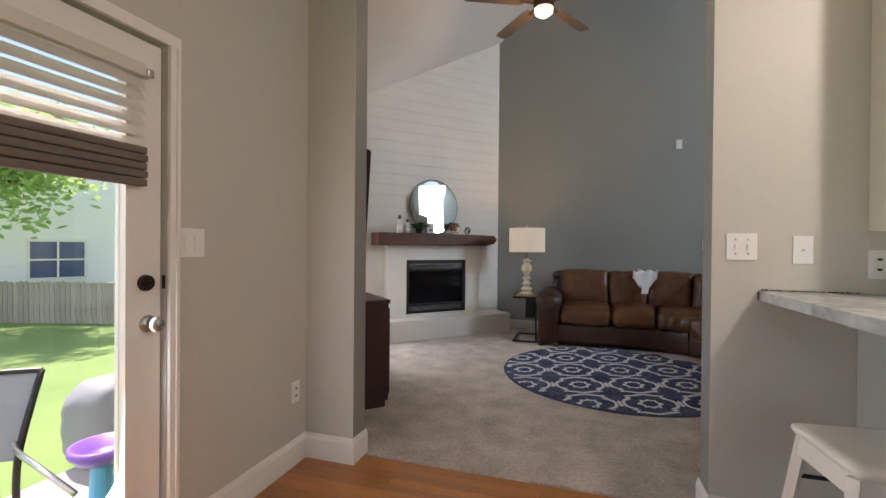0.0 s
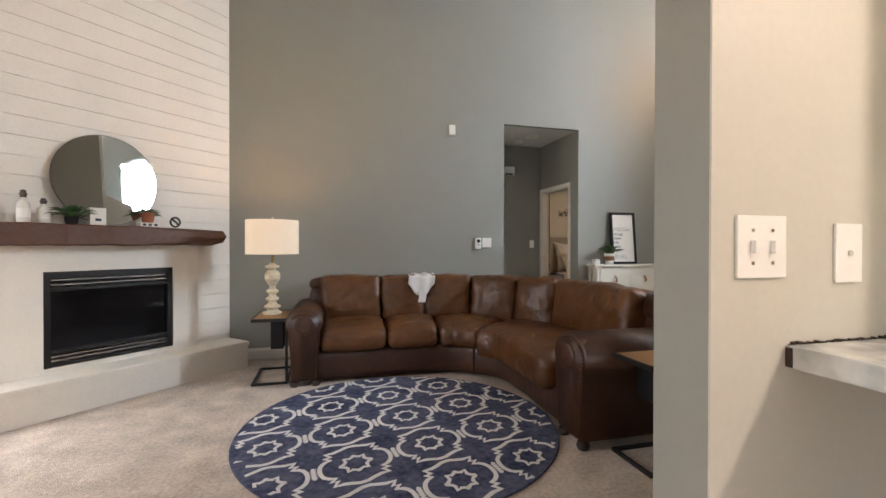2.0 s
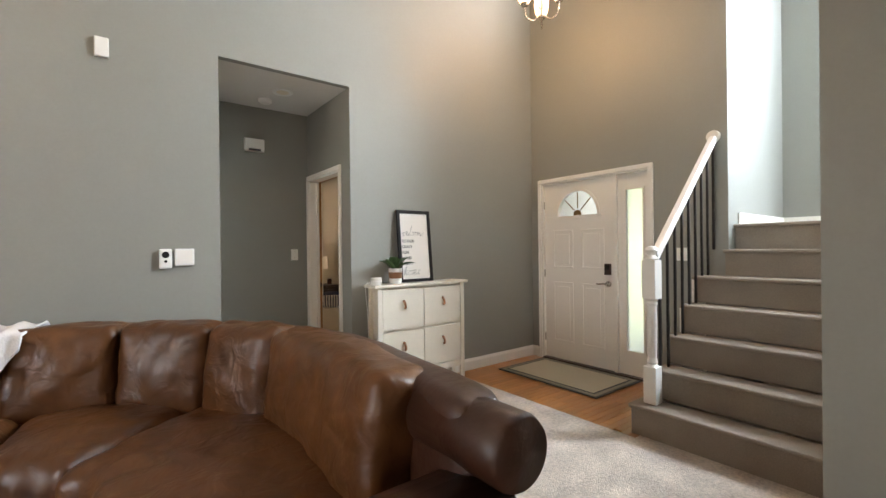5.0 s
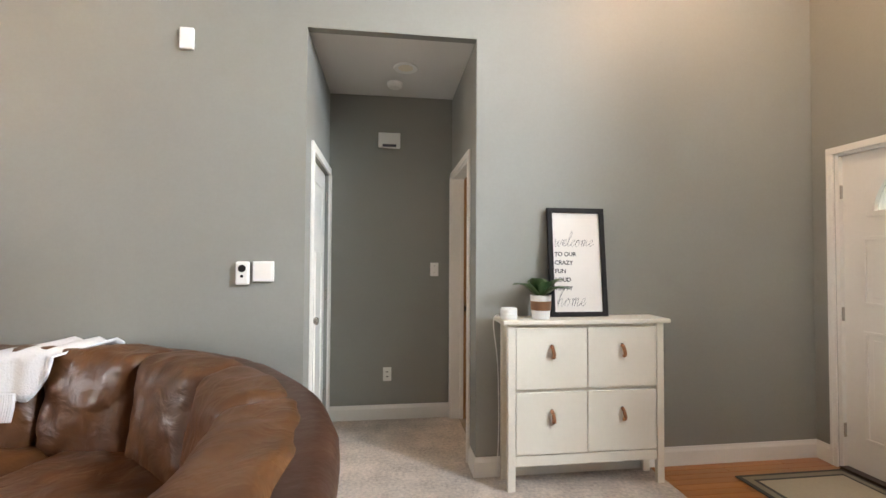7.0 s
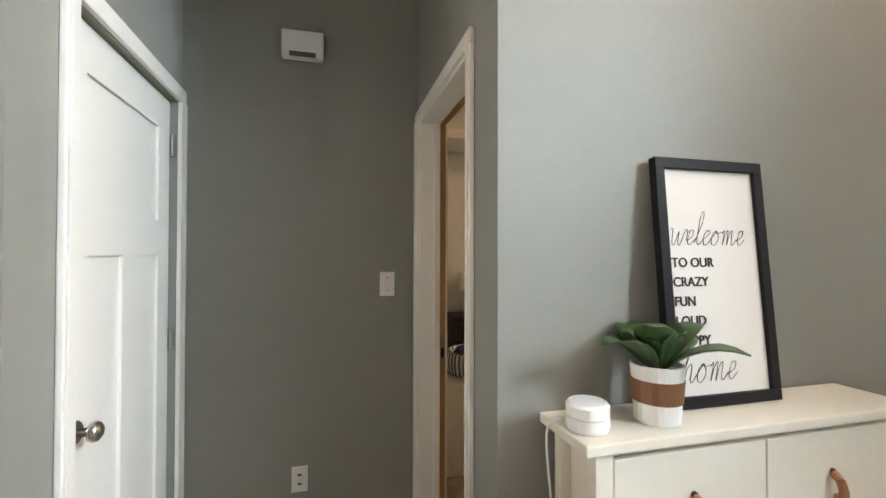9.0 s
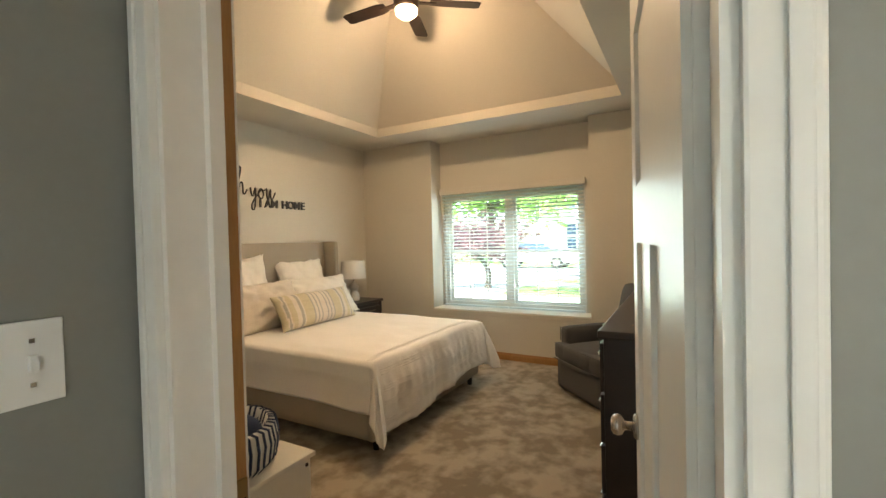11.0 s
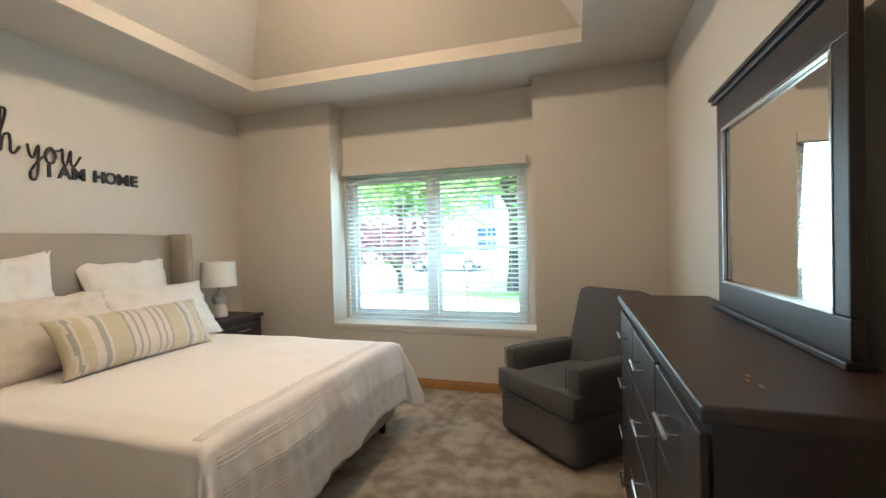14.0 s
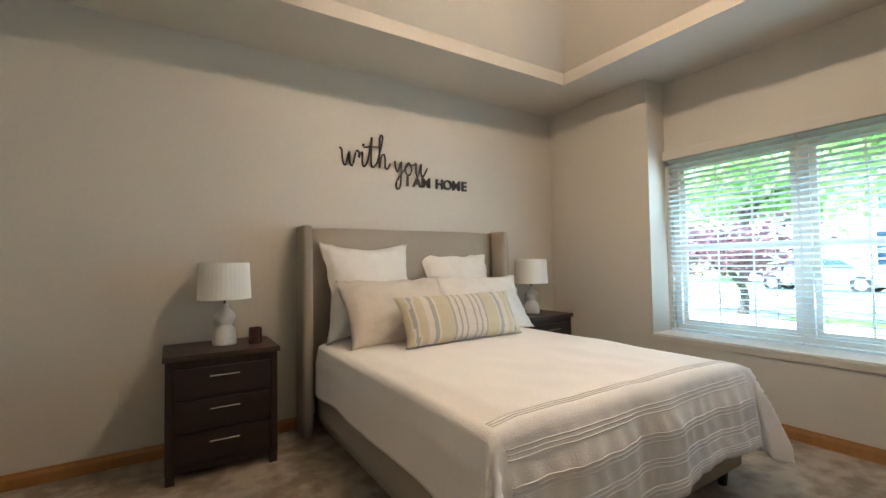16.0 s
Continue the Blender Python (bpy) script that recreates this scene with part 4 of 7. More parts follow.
for k in range(9):
    x = nx + 0.115 + 0.118 * k
    zb = R0 * (int((x - X0 + 0.02) / T0) + 1)
    part("baluster", box(x - 0.008, ny - 0.008, zb, x + 0.008, ny + 0.008, rz(x) - 0.028), "black", rl, "dark metal baluster")

# ---- fireplace ----
fp = thing("fireplace", "white plastered fireplace with raised hearth and black firebox", "fireplace")
F0, F1, FZ0, FZ1 = 0.55, 1.47, 0.30, 1.025
for a, b, z0, z1 in ((0.28, F0, 0.26, 1.225), (F1, 1.70, 0.26, 1.225), (F0, F1, 0.26, FZ0), (F0, F1, FZ1, 1.225)):
    part("surround_panel", extrude([(a, -0.02), (b, -0.02), (b, 0.115), (a, 0.115)], lambda u, v, w: wallframe(u, v, w), z0, z1), "plaster", fp)
bm = extrude([(0.02, 0.0), (2.05, 0.0), (2.05, 0.38), (0.12, 0.38), (0.02, 0.30)], lambda u, v, w: wallframe(u, v, w), 0.0, 0.215)
part("hearth_base", bm, "shiplap", fp)
bm = extrude([(0.01, 0.0), (2.06, 0.0), (2.06, 0.395), (0.115, 0.395), (0.01, 0.305)], lambda u, v, w: wallframe(u, v, w), 0.217, 0.262)
bmesh.ops.bevel(bm, geom=list(bm.edges), offset=0.008, segments=2, affect="EDGES")
part("hearth_slab", bm, "shiplap", fp)
bm = extrude([(F0 + 0.002, -0.012), (F1 - 0.002, -0.012), (F1 - 0.002, 0.0), (F0 + 0.002, 0.0)], lambda u, v, w: wallframe(u, v, w), FZ0 + 0.002, FZ1 - 0.002)
fb = part("firebox", bm, "firedark", fp, "sooty black firebox")
bm = bmesh.new()
for a, b, z0, z1 in ((F0 + 0.003, F0 + 0.045, FZ0, FZ1), (F1 - 0.045, F1 - 0.003, FZ0, FZ1), (F0 + 0.045, F1 - 0.045, FZ1 - 0.05, FZ1 - 0.003), (F0 + 0.045, F1 - 0.045, FZ0 + 0.003, FZ0 + 0.03), (F0 + 0.045, F1 - 0.045, FZ0 + 0.10, FZ0 + 0.125), (F0 + 0.045, F1 - 0.045, FZ1 - 0.15, FZ1 - 0.125)):
    extrude([(a, 0.06), (b, 0.06), (b, 0.105), (a, 0.105)], lambda u, v, w: wallframe(u, v, w), z0, z1, bm)
part("metal_frame", bm, "black", fp)
for z0 in (FZ0 + 0.035, FZ0 + 0.065, FZ1 - 0.115, FZ1 - 0.08):
    part("louvre", extrude([(F0 + 0.05, 0.07), (F1 - 0.05, 0.07), (F1 - 0.05, 0.098), (F0 + 0.05, 0.098)], lambda u, v, w: wallframe(u, v, w + (v - 0.07) * 0.3), z0, z0 + 0.012), "nickel", fp)
bm = extrude([(F0 + 0.045, 0.072), (F1 - 0.045, 0.072), (F1 - 0.045, 0.076), (F0 + 0.045, 0.076)], lambda u, v, w: wallframe(u, v, w), FZ0 + 0.126, FZ1 - 0.151)
part("glass_door", bm, "screen", fp, "dark glossy fireplace glass")
for k in range(3):
    u = F0 + 0.25 + 0.17 * k
    part("log", tube(spline([wallframe(u - 0.12, 0.03, FZ0 + 0.16 + 0.02 * k), wallframe(u, 0.04, FZ0 + 0.19 + 0.02 * k), wallframe(u + 0.16, 0.03, FZ0 + 0.17 + 0.03 * k)]), 0.03), "bark", fp)
# painted boards of the slanting wall
z, k = 0.0, 0
while z < 4.6:
    part("board", extrude([(0.0, -0.02), (WL, -0.02), (WL, 0.0), (0.0, 0.0)], lambda u, v, w: wallframe(u, v, w), z + 0.0015, z + 0.1435), "shiplap", bpy.data.objects["wall_fireplace"])
    z += 0.145
bm = bmesh.new()
rows = []
n = 30
for i in range(n + 1):
    u = 0.10 + 1.80 * i / n
    e = max(0, (u - 1.2)) / 0.7
    lo = 1.222 + 0.03 * e * math.sin(u * 9) ** 2 + 0.008 * noise.noise(Vector((u * 6, 0, 1)))
    hi = 1.383 - 0.012 * e + 0.006 * noise.noise(Vector((u * 5, 3, 1)))
    fr = 0.275 - 0.05 * e * (0.5 + 0.5 * math.sin(u * 11 + 1)) + 0.008 * noise.noise(Vector((u * 7, 5, 1)))
    c = 0.012 + 0.035 * e
    rows.append([bm.verts.new(wallframe(u, v, zz)) for v, zz in ((0.001, lo), (fr - c, lo), (fr, lo + c), (fr + 0.01 * e, (lo + hi) / 2), (fr, hi - c), (fr - c, hi), (0.001, hi))])
for a, b in zip(rows, rows[1:]):
    for k in range(7):
        bm.faces.new((a[k], a[(k + 1) % 7], b[(k + 1) % 7], b[k]))
bm.faces.new(rows[0]), bm.faces.new(rows[-1][::-1])
mt = part("mantel_beam", bm, "mantel")
tagged(mt, "dark reddish live-edge wood mantel beam", "mantel")
MZ = 1.386
# round mirror leaning on the wall
mr = thing("round_mirror", "round frameless-edge mirror leaning on the mantel", "mirror")
mu, mrad = 0.985, 0.375
tilt = Matrix.Translation(wallframe(mu, 0.075, MZ + 0.004)) @ Matrix.Rotation(radians(45), 4, "Z") @ Matrix.Rotation(radians(90 - 4.0), 4, "X") @ Matrix.Translation((0, mrad, 0))
part("mirror_glass", lathe([(0, -0.004), (mrad - 0.004, -0.004), (mrad - 0.004, 0.004), (0, 0.004)], m=tilt, seg=64), "mirror", mr)
part("mirror_frame", lathe([(mrad - 0.004, -0.006), (mrad, -0.006), (mrad + 0.001, 0.0), (mrad, 0.006), (mrad - 0.004, 0.006), (mrad - 0.004, -0.006)], m=tilt, seg=64), "bronze", mr)


def bottle(u, h, label):
    b = thing("bottle", label, "bottle", "bottles on the mantel")
    o = wallframe(u, 0.16, MZ)
    part("body", lathe([(0, 0), (0.036, 0.0), (0.038, 0.01), (0.038, h * 0.55), (0.014, h * 0.68), (0.013, h * 0.76), (0, h * 0.76)], o, 18), "ceramic", b, smooth=True)
    part("paper_label", lathe([(0.0385, h * 0.15), (0.039, h * 0.15), (0.039, h * 0.42), (0.0385, h * 0.42)], o, 18), "paper", b)
    part("stopper", lathe([(0, h * 0.76), (0.02, h * 0.76), (0.016, h * 0.80), (0.024, h * 0.86), (0.014, h * 0.92), (0.018, h * 0.96), (0, h)], o, 16), "bronze", b, smooth=True)


bottle(0.43, 0.235, "tall cream bottle with dark turned stopper")
bottle(0.54, 0.185, "short cream bottle with dark turned stopper")


def leafy(parent, base, n, length, width, spread, material, seed, name="leaf", up=0.6):
    rnd = random.Random(seed)
    for k in range(n):
        a = rnd.uniform(0, 2 * math.pi) if n > 14 else 2 * math.pi * k / n + rnd.uniform(-0.3, 0.3)
        el = rnd.uniform(up - 0.35, up + 0.45)
        L, wd = length * rnd.uniform(0.7, 1.1), width * rnd.uniform(0.8, 1.1)
        d = Vector((math.cos(a), math.sin(a), 0))
        s = Vector((-d.y, d.x, 0))
        bm = bmesh.new()
        prev = None
        for i in range(7):
            t = i / 6
            c = Vector(base) + d * (spread * 0.2 + L * t * math.cos(el)) + Vector((0, 0, L * (t * math.sin(el) - 0.45 * t * t)))
            w = wd * math.sin(math.pi * min(0.98, 0.06 + t * 0.94)) ** 0.8 / 2
            row = [bm.verts.new(c - s * w + Vector((0, 0, 0.25 * w))), bm.verts.new(c), bm.verts.new(c + s * w + Vector((0, 0, 0.25 * w)))]
            if prev:
                bm.faces.new((prev[0], prev[1], row[1], row[0])), bm.faces.new((prev[1], prev[2], row[2], row[1]))
            prev = row
        thicken(bm, 0.0015)
        part(name, bm, material, parent, smooth=True)


pl = thing("small_plant", "small dark green bushy plant on the mantel", "plant")
o = wallframe(0.70, 0.17, MZ)
part("pot", lathe([(0, 0), (0.035, 0), (0.045, 0.055), (0.04, 0.055), (0.038, 0.045), (0, 0.045)], o, 18), "blackp", pl)
leafy(pl, o + Vector((0, 0, 0.045)), 56, 0.19, 0.045, 0.07, "leaf", 4, up=0.9)
bx1 = thing("white_block", "small white decorative block with dark mark", "ornament")
o = wallframe(0.86, 0.17, MZ)
q = Matrix.Translation(o) @ Matrix.Rotation(radians(45), 4, "Z")
bm = box(-0.055, -0.03, 0, 0.055, 0.03, 0.135, 0.004)
bm.transform(q)
part("block", bm, "paper", bx1)
bm = box(-0.02, -0.0315, 0.03, 0.02, -0.0303, 0.05)
bm.transform(q)
part("mark", bm, "ink", bx1)
tp = thing("terracotta_plant", "terracotta pot with small leafy plant on white tray", "plant")
o = wallframe(1.24, 0.15, MZ)
bm = box(-0.075, -0.04, 0, 0.075, 0.04, 0.035, 0.004)
bm.transform(Matrix.Translation(o) @ Matrix.Rotation(radians(45), 4, "Z"))
stand = part("riser_block", bm, "paper", tp, "white patterned riser")
for k in (-1, 0, 1):
    bm = box(k * 0.045 - 0.013, -0.0415, 0.008, k * 0.045 + 0.013, -0.0403, 0.027)
    bm.transform(Matrix.Translation(o) @ Matrix.Rotation(radians(45), 4, "Z"))
    part("pattern", bm, "ink", stand)
o2 = o + Vector((0, 0, 0.0355))
part("pot", lathe([(0, 0), (0.04, 0), (0.052, 0.07), (0.058, 0.07), (0.058, 0.092), (0.048, 0.092), (0.046, 0.08), (0, 0.08)], o2, 20), "terra", tp)
leafy(tp, o2 + Vector((0, 0, 0.08)), 30, 0.11, 0.04, 0.05, "leaf2", 7, up=0.5)
kn = thing("wooden_knot", "dark ring-shaped knot ornament on the mantel", "ornament")
o = wallframe(1.47, 0.15, MZ + 0.052)
k1 = Vector((0.7071, 0.7071, 0))
part("ring", tube([o + (k1 * math.cos(a) + Vector((0, 0, 1)) * math.sin(a)) * 0.042 for a in [2 * math.pi * i / 24 for i in range(25)]], 0.009), "bronze", kn, smooth=True)
part("cross_link", tube(spline([o - k1 * 0.035 + Vector((0, 0, 0.03)), o + Vector((0.006, -0.006, 0)), o + k1 * 0.03 - Vector((0, 0, 0.03))]), 0.009), "bronze", kn, smooth=True)

# ---- side tables and lamp ----


def c_table(name, x0, x1, y0, y1, h, label, turn=False):
    t = thing(name, label, "side table", "side tables by the sofa")
    r = 0.011
    part("tabletop", box(x0 + 0.015, y0 + 0.015, h - 0.02, x1 - 0.015, y1 - 0.015, h, 0.003), "oaktop", t, "honey-coloured oak top")
    bm = bmesh.new()
    for a in ((x0, y0, x1, y0 + 0.014), (x0, y1 - 0.014, x1, y1), (x0, y0 + 0.014, x0 + 0.014, y1 - 0.014), (x1 - 0.014, y0 + 0.014, x1, y1 - 0.014)):
        box(a[0], a[1], h - 0.026, a[2], a[3], h + 0.003, 0.002, bm)
    part("top_frame", bm, "black", t)
    for y in (y0 + r, y1 - r):
        part("upright", box(x1 - 2 * r, y - r, 0.022, x1, y + r, h + 0.0 - 0.027, 0.002), "black", t)
    bm = bmesh.new()
    for a in ((x0, y0, x1, y0 + 2 * r), (x0, y1 - 2 * r, x1, y1), (x1 - 2 * r, y0 + 2 * r, x1, y1 - 2 * r), (x0, y0 + 2 * r, x0 + 2 * r, y1 - 2 * r)):
        box(a[0], a[1], 0.001, a[2], a[3], 0.0215, 0.002, bm)
    part("base_frame", bm, "black", t)
    part("magazine_sling", box(x0 + 0.16, y0 + 0.02, h - 0.27, x1 - 0.04, y1 - 0.02, h - 0.03, 0.006), "blackp", t, "black fabric magazine sling")
    return t


c_table("side_table", 1.955, 2.43, 4.015, 4.345, 0.59, "oak and black metal side table before the sofa arm")
c_table("side_table", -0.345, -0.04, 6.13, 6.66, 0.58, "oak and black metal side table carrying a lamp")
tl = thing("table_lamp", "lit table lamp with cream turned base and linen shade", "table lamp")
lx, ly = -0.205, 6.44
part("lamp_base", lathe([(0, 0.583), (0.085, 0.583), (0.085, 0.60), (0.055, 0.615), (0.05, 0.63), (0.075, 0.645), (0.075, 0.66), (0.045, 0.675), (0.03, 0.70), (0.055, 0.715), (0.06, 0.73), (0.035, 0.75), (0.03, 0.77), (0.052, 0.785), (0.055, 0.80), (0.03, 0.82),
    (0.028, 0.85), (0.045, 0.87), (0.068, 0.91), (0.07, 0.95), (0.05, 0.985), (0.03, 1.0), (0.03, 1.01), (0.062, 1.02), (0.062, 1.035), (0.03, 1.045), (0.022, 1.06), (0, 1.06)], (lx, ly, 0), 28), "lampcream", tl, smooth=False)
part("lamp_neck", lathe([(0, 1.06), (0.012, 1.06), (0.012, 1.16), (0, 1.16)], (lx, ly, 0), 12), "brass", tl)
sm_, nd_, ln_, b_ = principled("lit_linen_shade", 0.8)
b_.inputs["Base Color"].default_value = (0.80, 0.70, 0.55, 1)
b_.inputs["Transmission Weight"].default_value = 0.0
b_.inputs["Emission Color"].default_value, b_.inputs["Emission Strength"].default_value = (1.0, 0.68, 0.42, 1), 0.05
wv = nd_.new("ShaderNodeTexNoise")
wv.inputs["Scale"].default_value = 160
bp_ = nd_.new("ShaderNodeBump")
bp_.inputs["Strength"].default_value = 0.25
ln_.new(wv.outputs[0], bp_.inputs["Height"])
ln_.new(bp_.outputs[0], b_.inputs["Normal"])
M["litshade"] = sm_
shd = part("shade", lathe([(0.232, 1.145), (0.236, 1.145), (0.236, 1.462), (0.232, 1.462), (0.232, 1.145)], (lx, ly, 0), 48), "litshade", tl, "cream linen drum shade, lit from inside", smooth=False)
shd.visible_shadow = True
part("finial", lathe([(0, 1.462), (0.008, 1.462), (0.012, 1.478), (0.006, 1.49), (0, 1.50)], (lx, ly, 0), 12), "lampcream", tl)
part("harp", tube(spline([(lx, ly - 0.01, 1.16), (lx, ly - 0.06, 1.3), (lx, ly - 0.01, 1.46)]), 0.004, 6), "brass", tl)
part("spider", box(lx - 0.232, ly - 0.004, 1.452, lx + 0.232, ly + 0.004, 1.458), "brass", tl)

# ---- sectional sofa ----
BACK = spline([(0.05, 7.03, 0), (0.8, 7.03, 0), (1.42, 7.0, 0), (1.95, 6.82, 0), (2.36, 6.50, 0), (2.66, 6.05, 0), (2.79, 5.55, 0), (2.76, 4.9, 0), (2.70, 4.40, 0)], 8)
FRONT = spline([(0.05, 6.01, 0), (0.75, 6.01, 0), (1.28, 6.01, 0), (1.46, 5.96, 0), (1.62, 5.83, 0), (1.74, 5.66, 0), (1.77, 5.38, 0), (1.76, 4.9, 0), (1.75, 4.40, 0)], 8)


def seat_map(s, d):
    """Along the sofa (0 to 8) and from its front edge (0) to its back (1)."""
    i = max(0, min(len(BACK) - 1.0001, s * 8))
    k, f = int(i), i - int(i)
    a = FRONT[k].lerp(FRONT[k + 1], f)
    b = BACK[k].lerp(BACK[k + 1], f)
    return a.lerp(b, d)


def sofa_block(s0, s1, d0, d1, z0, z1, r=0.05, puff=0.0, wrinkle=0.0, n=(12, 10, 6), lean=0.0, seed=0.0, bulge=0.0, pinch=0.0):
    """A cushion or a frame piece of the sofa, bent along its line."""
    L = (seat_map(s1, 0.5) - seat_map(s0, 0.5)).length
    D = (d1 - d0) * 1.04

    def fn(p):
        s = (s0 + s1) / 2 + p.x / L * (s1 - s0)
        u, v, w = 2 * p.x / L, 2 * p.y / D, 2 * p.z / (z1 - z0)
        d = (d0 + d1) / 2 + p.y / D * (d1 - d0) - bulge * max(0, 1 - u * u) * max(0, 1 - 0.8 * w * w) * (v < 0.2)
        s -= pinch * (s1 - s0) * u * abs(u) ** 3 * abs(w) ** 3
        q = seat_map(s, d + lean * (p.z / (z1 - z0) + 0.5))
        q.z = (z0 + z1) / 2 + p.z
        return q

    return soft(L, D, z1 - z0, r, fn, n, puff, wrinkle, seed)


sf = thing("sectional_sofa", "worn brown leather sectional sofa with rolled arms and curved corner", "sofa")
# base, frame, rolls and arms take the leather copy with shade in its colour
part("base", sofa_block(0.18, 7.78, 0.06, 0.93, 0.03, 0.30, 0.03, n=(60, 6, 4)), "leather_shaded", sf, smooth=True)
part("back_frame", sofa_block(0.12, 7.75, 0.80, 0.985, 0.05, 0.80, 0.06, n=(64, 5, 8)), "leather_shaded", sf, smooth=True)
part("top_roll", sofa_block(0.12, 7.72, 0.80, 1.0, 0.74, 0.885, 0.065, n=(64, 6, 6), wrinkle=0.006), "leather_shaded", sf, smooth=True)
for i, (s0, s1) in enumerate(((0.32, 1.12), (1.13, 2.06), (2.08, 4.0), (4.02, 7.25))):
    part("seat_cushion", sofa_block(s0, s1, -0.05 if i == 3 else 0.0, 0.74, 0.22 if i == 3 else 0.27, 0.475, 0.075, 0.045, 0.012, (26, 18, 8), seed=i * 3.1), "leather", sf, smooth=True)
for i, (s0, s1) in enumerate(((0.30, 1.08), (1.10, 1.86), (1.88, 2.98), (3.0, 4.15), (4.17, 5.2), (5.22, 7.2))):
    part("back_cushion", sofa_block(s0, s1, 0.62, 0.86, 0.43, 0.90, 0.055, 0.012, 0.015, (26, 10, 20), 0.05, seed=9 + i * 2.3, bulge=0.04, pinch=0.0), "leather", sf, smooth=True)


part("base_seam", tube([seat_map(3.7, 0.055) + Vector((0, 0, 0.04)), seat_map(3.7, 0.055) + Vector((0, 0, 0.28))], 0.006, 6), "leather_shaded", sf)


def rolled_arm(y_axis, x0, x1, a0, a1, label):
    """An arm with a rolled top, a scroll on its front and a nail-head line. a0 is its front end."""
    w = x1 - x0
    out = [(x0 + 0.06 * w, 0.05), (x0 + 0.94 * w, 0.05), (x0 + 0.94 * w, 0.44)]
    c, rr_ = ((x0 + x1) / 2, 0.54), w * 0.62
    out += [(c[0] + rr_ * math.cos(a), c[1] + rr_ * 0.78 * math.sin(a)) for a in [radians(-25 + 230 * k / 14) for k in range(15)]]
    out += [(x0 + 0.06 * w, 0.44)]
    to3 = (lambda u, v, q: (u, q, v)) if y_axis else (lambda u, v, q: (q, u, v))
    bm = extrude(out, to3, a0, a1)
    caps = [f for f in bm.faces if len(f.verts) > 4]
    bmesh.ops.bevel(bm, geom=list({e for f in caps for e in f.edges}), offset=0.022, segments=3, affect="EDGES")
    arm = part("arm", bm, "leather_shaded", sf, label, smooth=True)
    sgn = -1 if a0 < a1 else 1
    m = Matrix.Translation(to3(c[0], c[1], a0)) @ (Matrix.Rotation(radians(90 if sgn < 0 else -90), 4, "X") if y_axis else Matrix.Rotation(radians(90 * sgn), 4, "Y"))
    part("scroll", lathe([(0, 0.018), (0.03, 0.022), (0.055, 0.012), (0.075, 0.020), (0.088, 0.004), (0.088, -0.01), (0, -0.01)], m=m, seg=28), "leather_shaded", arm, smooth=True)
    bm = bmesh.new()
    for k in range(17):
        for u in (x0 + 0.09 * w, x0 + 0.91 * w):
            p = Vector(to3(u, 0.08 + 0.021 * k, a0 + sgn * 0.001))
            bmesh.ops.create_icosphere(bm, subdivisions=1, radius=0.0042, matrix=Matrix.Translation(p))
    for k in range(22):
        a = radians(-20 + 220 * k / 21)
        p = Vector(to3(c[0] + rr_ * 0.86 * math.cos(a), c[1] + rr_ * 0.67 * math.sin(a), a0 + sgn * 0.001))
        bmesh.ops.create_icosphere(bm, subdivisions=1, radius=0.0042, matrix=Matrix.Translation(p))
    tagged(part("nail_heads", bm, "brass", arm), kind="stuff")


rolled_arm(True, -0.02, 0.23, 6.00, 7.0, "rolled leather arm with nail heads")
rolled_arm(False, 4.36, 4.66, 1.76, 2.64, "rolled leather arm with nail heads")
part("back_roll_end", lathe([(0, 0), (0.095, 0.0), (0.105, 0.02), (0.105, 0.4), (0, 0.42)], m=pose(2.62, 4.36, 0.77, -90, 0, 0), seg=24), "leather_shaded", sf, smooth=True)
for x, y in ((0.02, 6.04), (0.2, 6.04), (1.80, 4.40), (1.80, 4.62), (2.72, 4.42), (0.05, 6.95), (2.72, 6.0)):
    part("bun_foot", lathe([(0, 0), (0.03, 0), (0.04, 0.02), (0.035, 0.045), (0.02, 0.052), (0, 0.052)], (x, y, 0.001), 14), "espresso", sf)
th = thing("throw_blanket", "white striped fringed throw over the sofa back", "blanket")
bm = bmesh.new()
rows = []
for i in range(13):
    s = 1.55 + 0.52 * i / 12
    row = []
    for j in range(15):
        t = j / 14
        d, z = (0.66, 0.912 - (0.09 + 0.13 * math.sin(i * 0.26)) * (1 - t / 0.45)) if t < 0.45 else (0.66 + 0.36 * (t - 0.45) / 0.3, 0.912) if t < 0.75 else (1.03, 0.912 - 0.25 * (t - 0.75) / 0.25)
        q = seat_map(s + 0.05 * t, d)
        q.z = z + 0.012 * math.sin(i * 1.3 + j * 0.4)
        if t < 0.45:
            q += (seat_map(s, 0.3) - seat_map(s, 0.6)).normalized() * (0.055 - 0.03 * t + 0.012 * math.sin(i * 1.1))
        row.append(bm.verts.new(q))
    rows.append(row)
for a, b in zip(rows, rows[1:]):
    for k in range(14):
        bm.faces.new((a[k], a[k + 1], b[k + 1], b[k]))
thicken(bm, 0.012)
part("cloth", bm, "throw", th, smooth=True)
bm = bmesh.new()
q0 = seat_map(1.66, 0.585)
for k in range(7):
    s = 1.74 + 0.02 * k
    p = seat_map(s, 0.60)
    tube(spline([(p.x, p.y - 0.045, 0.75), (p.x + 0.004, p.y - 0.055, 0.69), (p.x - 0.006, p.y - 0.057, 0.63)]), 0.008, 6, bm)
part("fringe", bm, "throw", th, smooth=True)

# ---- round rug ----
rg = thing("round_rug", "round navy rug with ivory medallion lattice", "rug")
rcx, rcy, rrad = 0.79, 5.03, 1.05
part("rug_body", lathe([(0, 0.001), (rrad, 0.001), (rrad + 0.004, 0.006), (rrad, 0.013), (0, 0.014)], (rcx, rcy, 0), 96), "rugblue", rg)
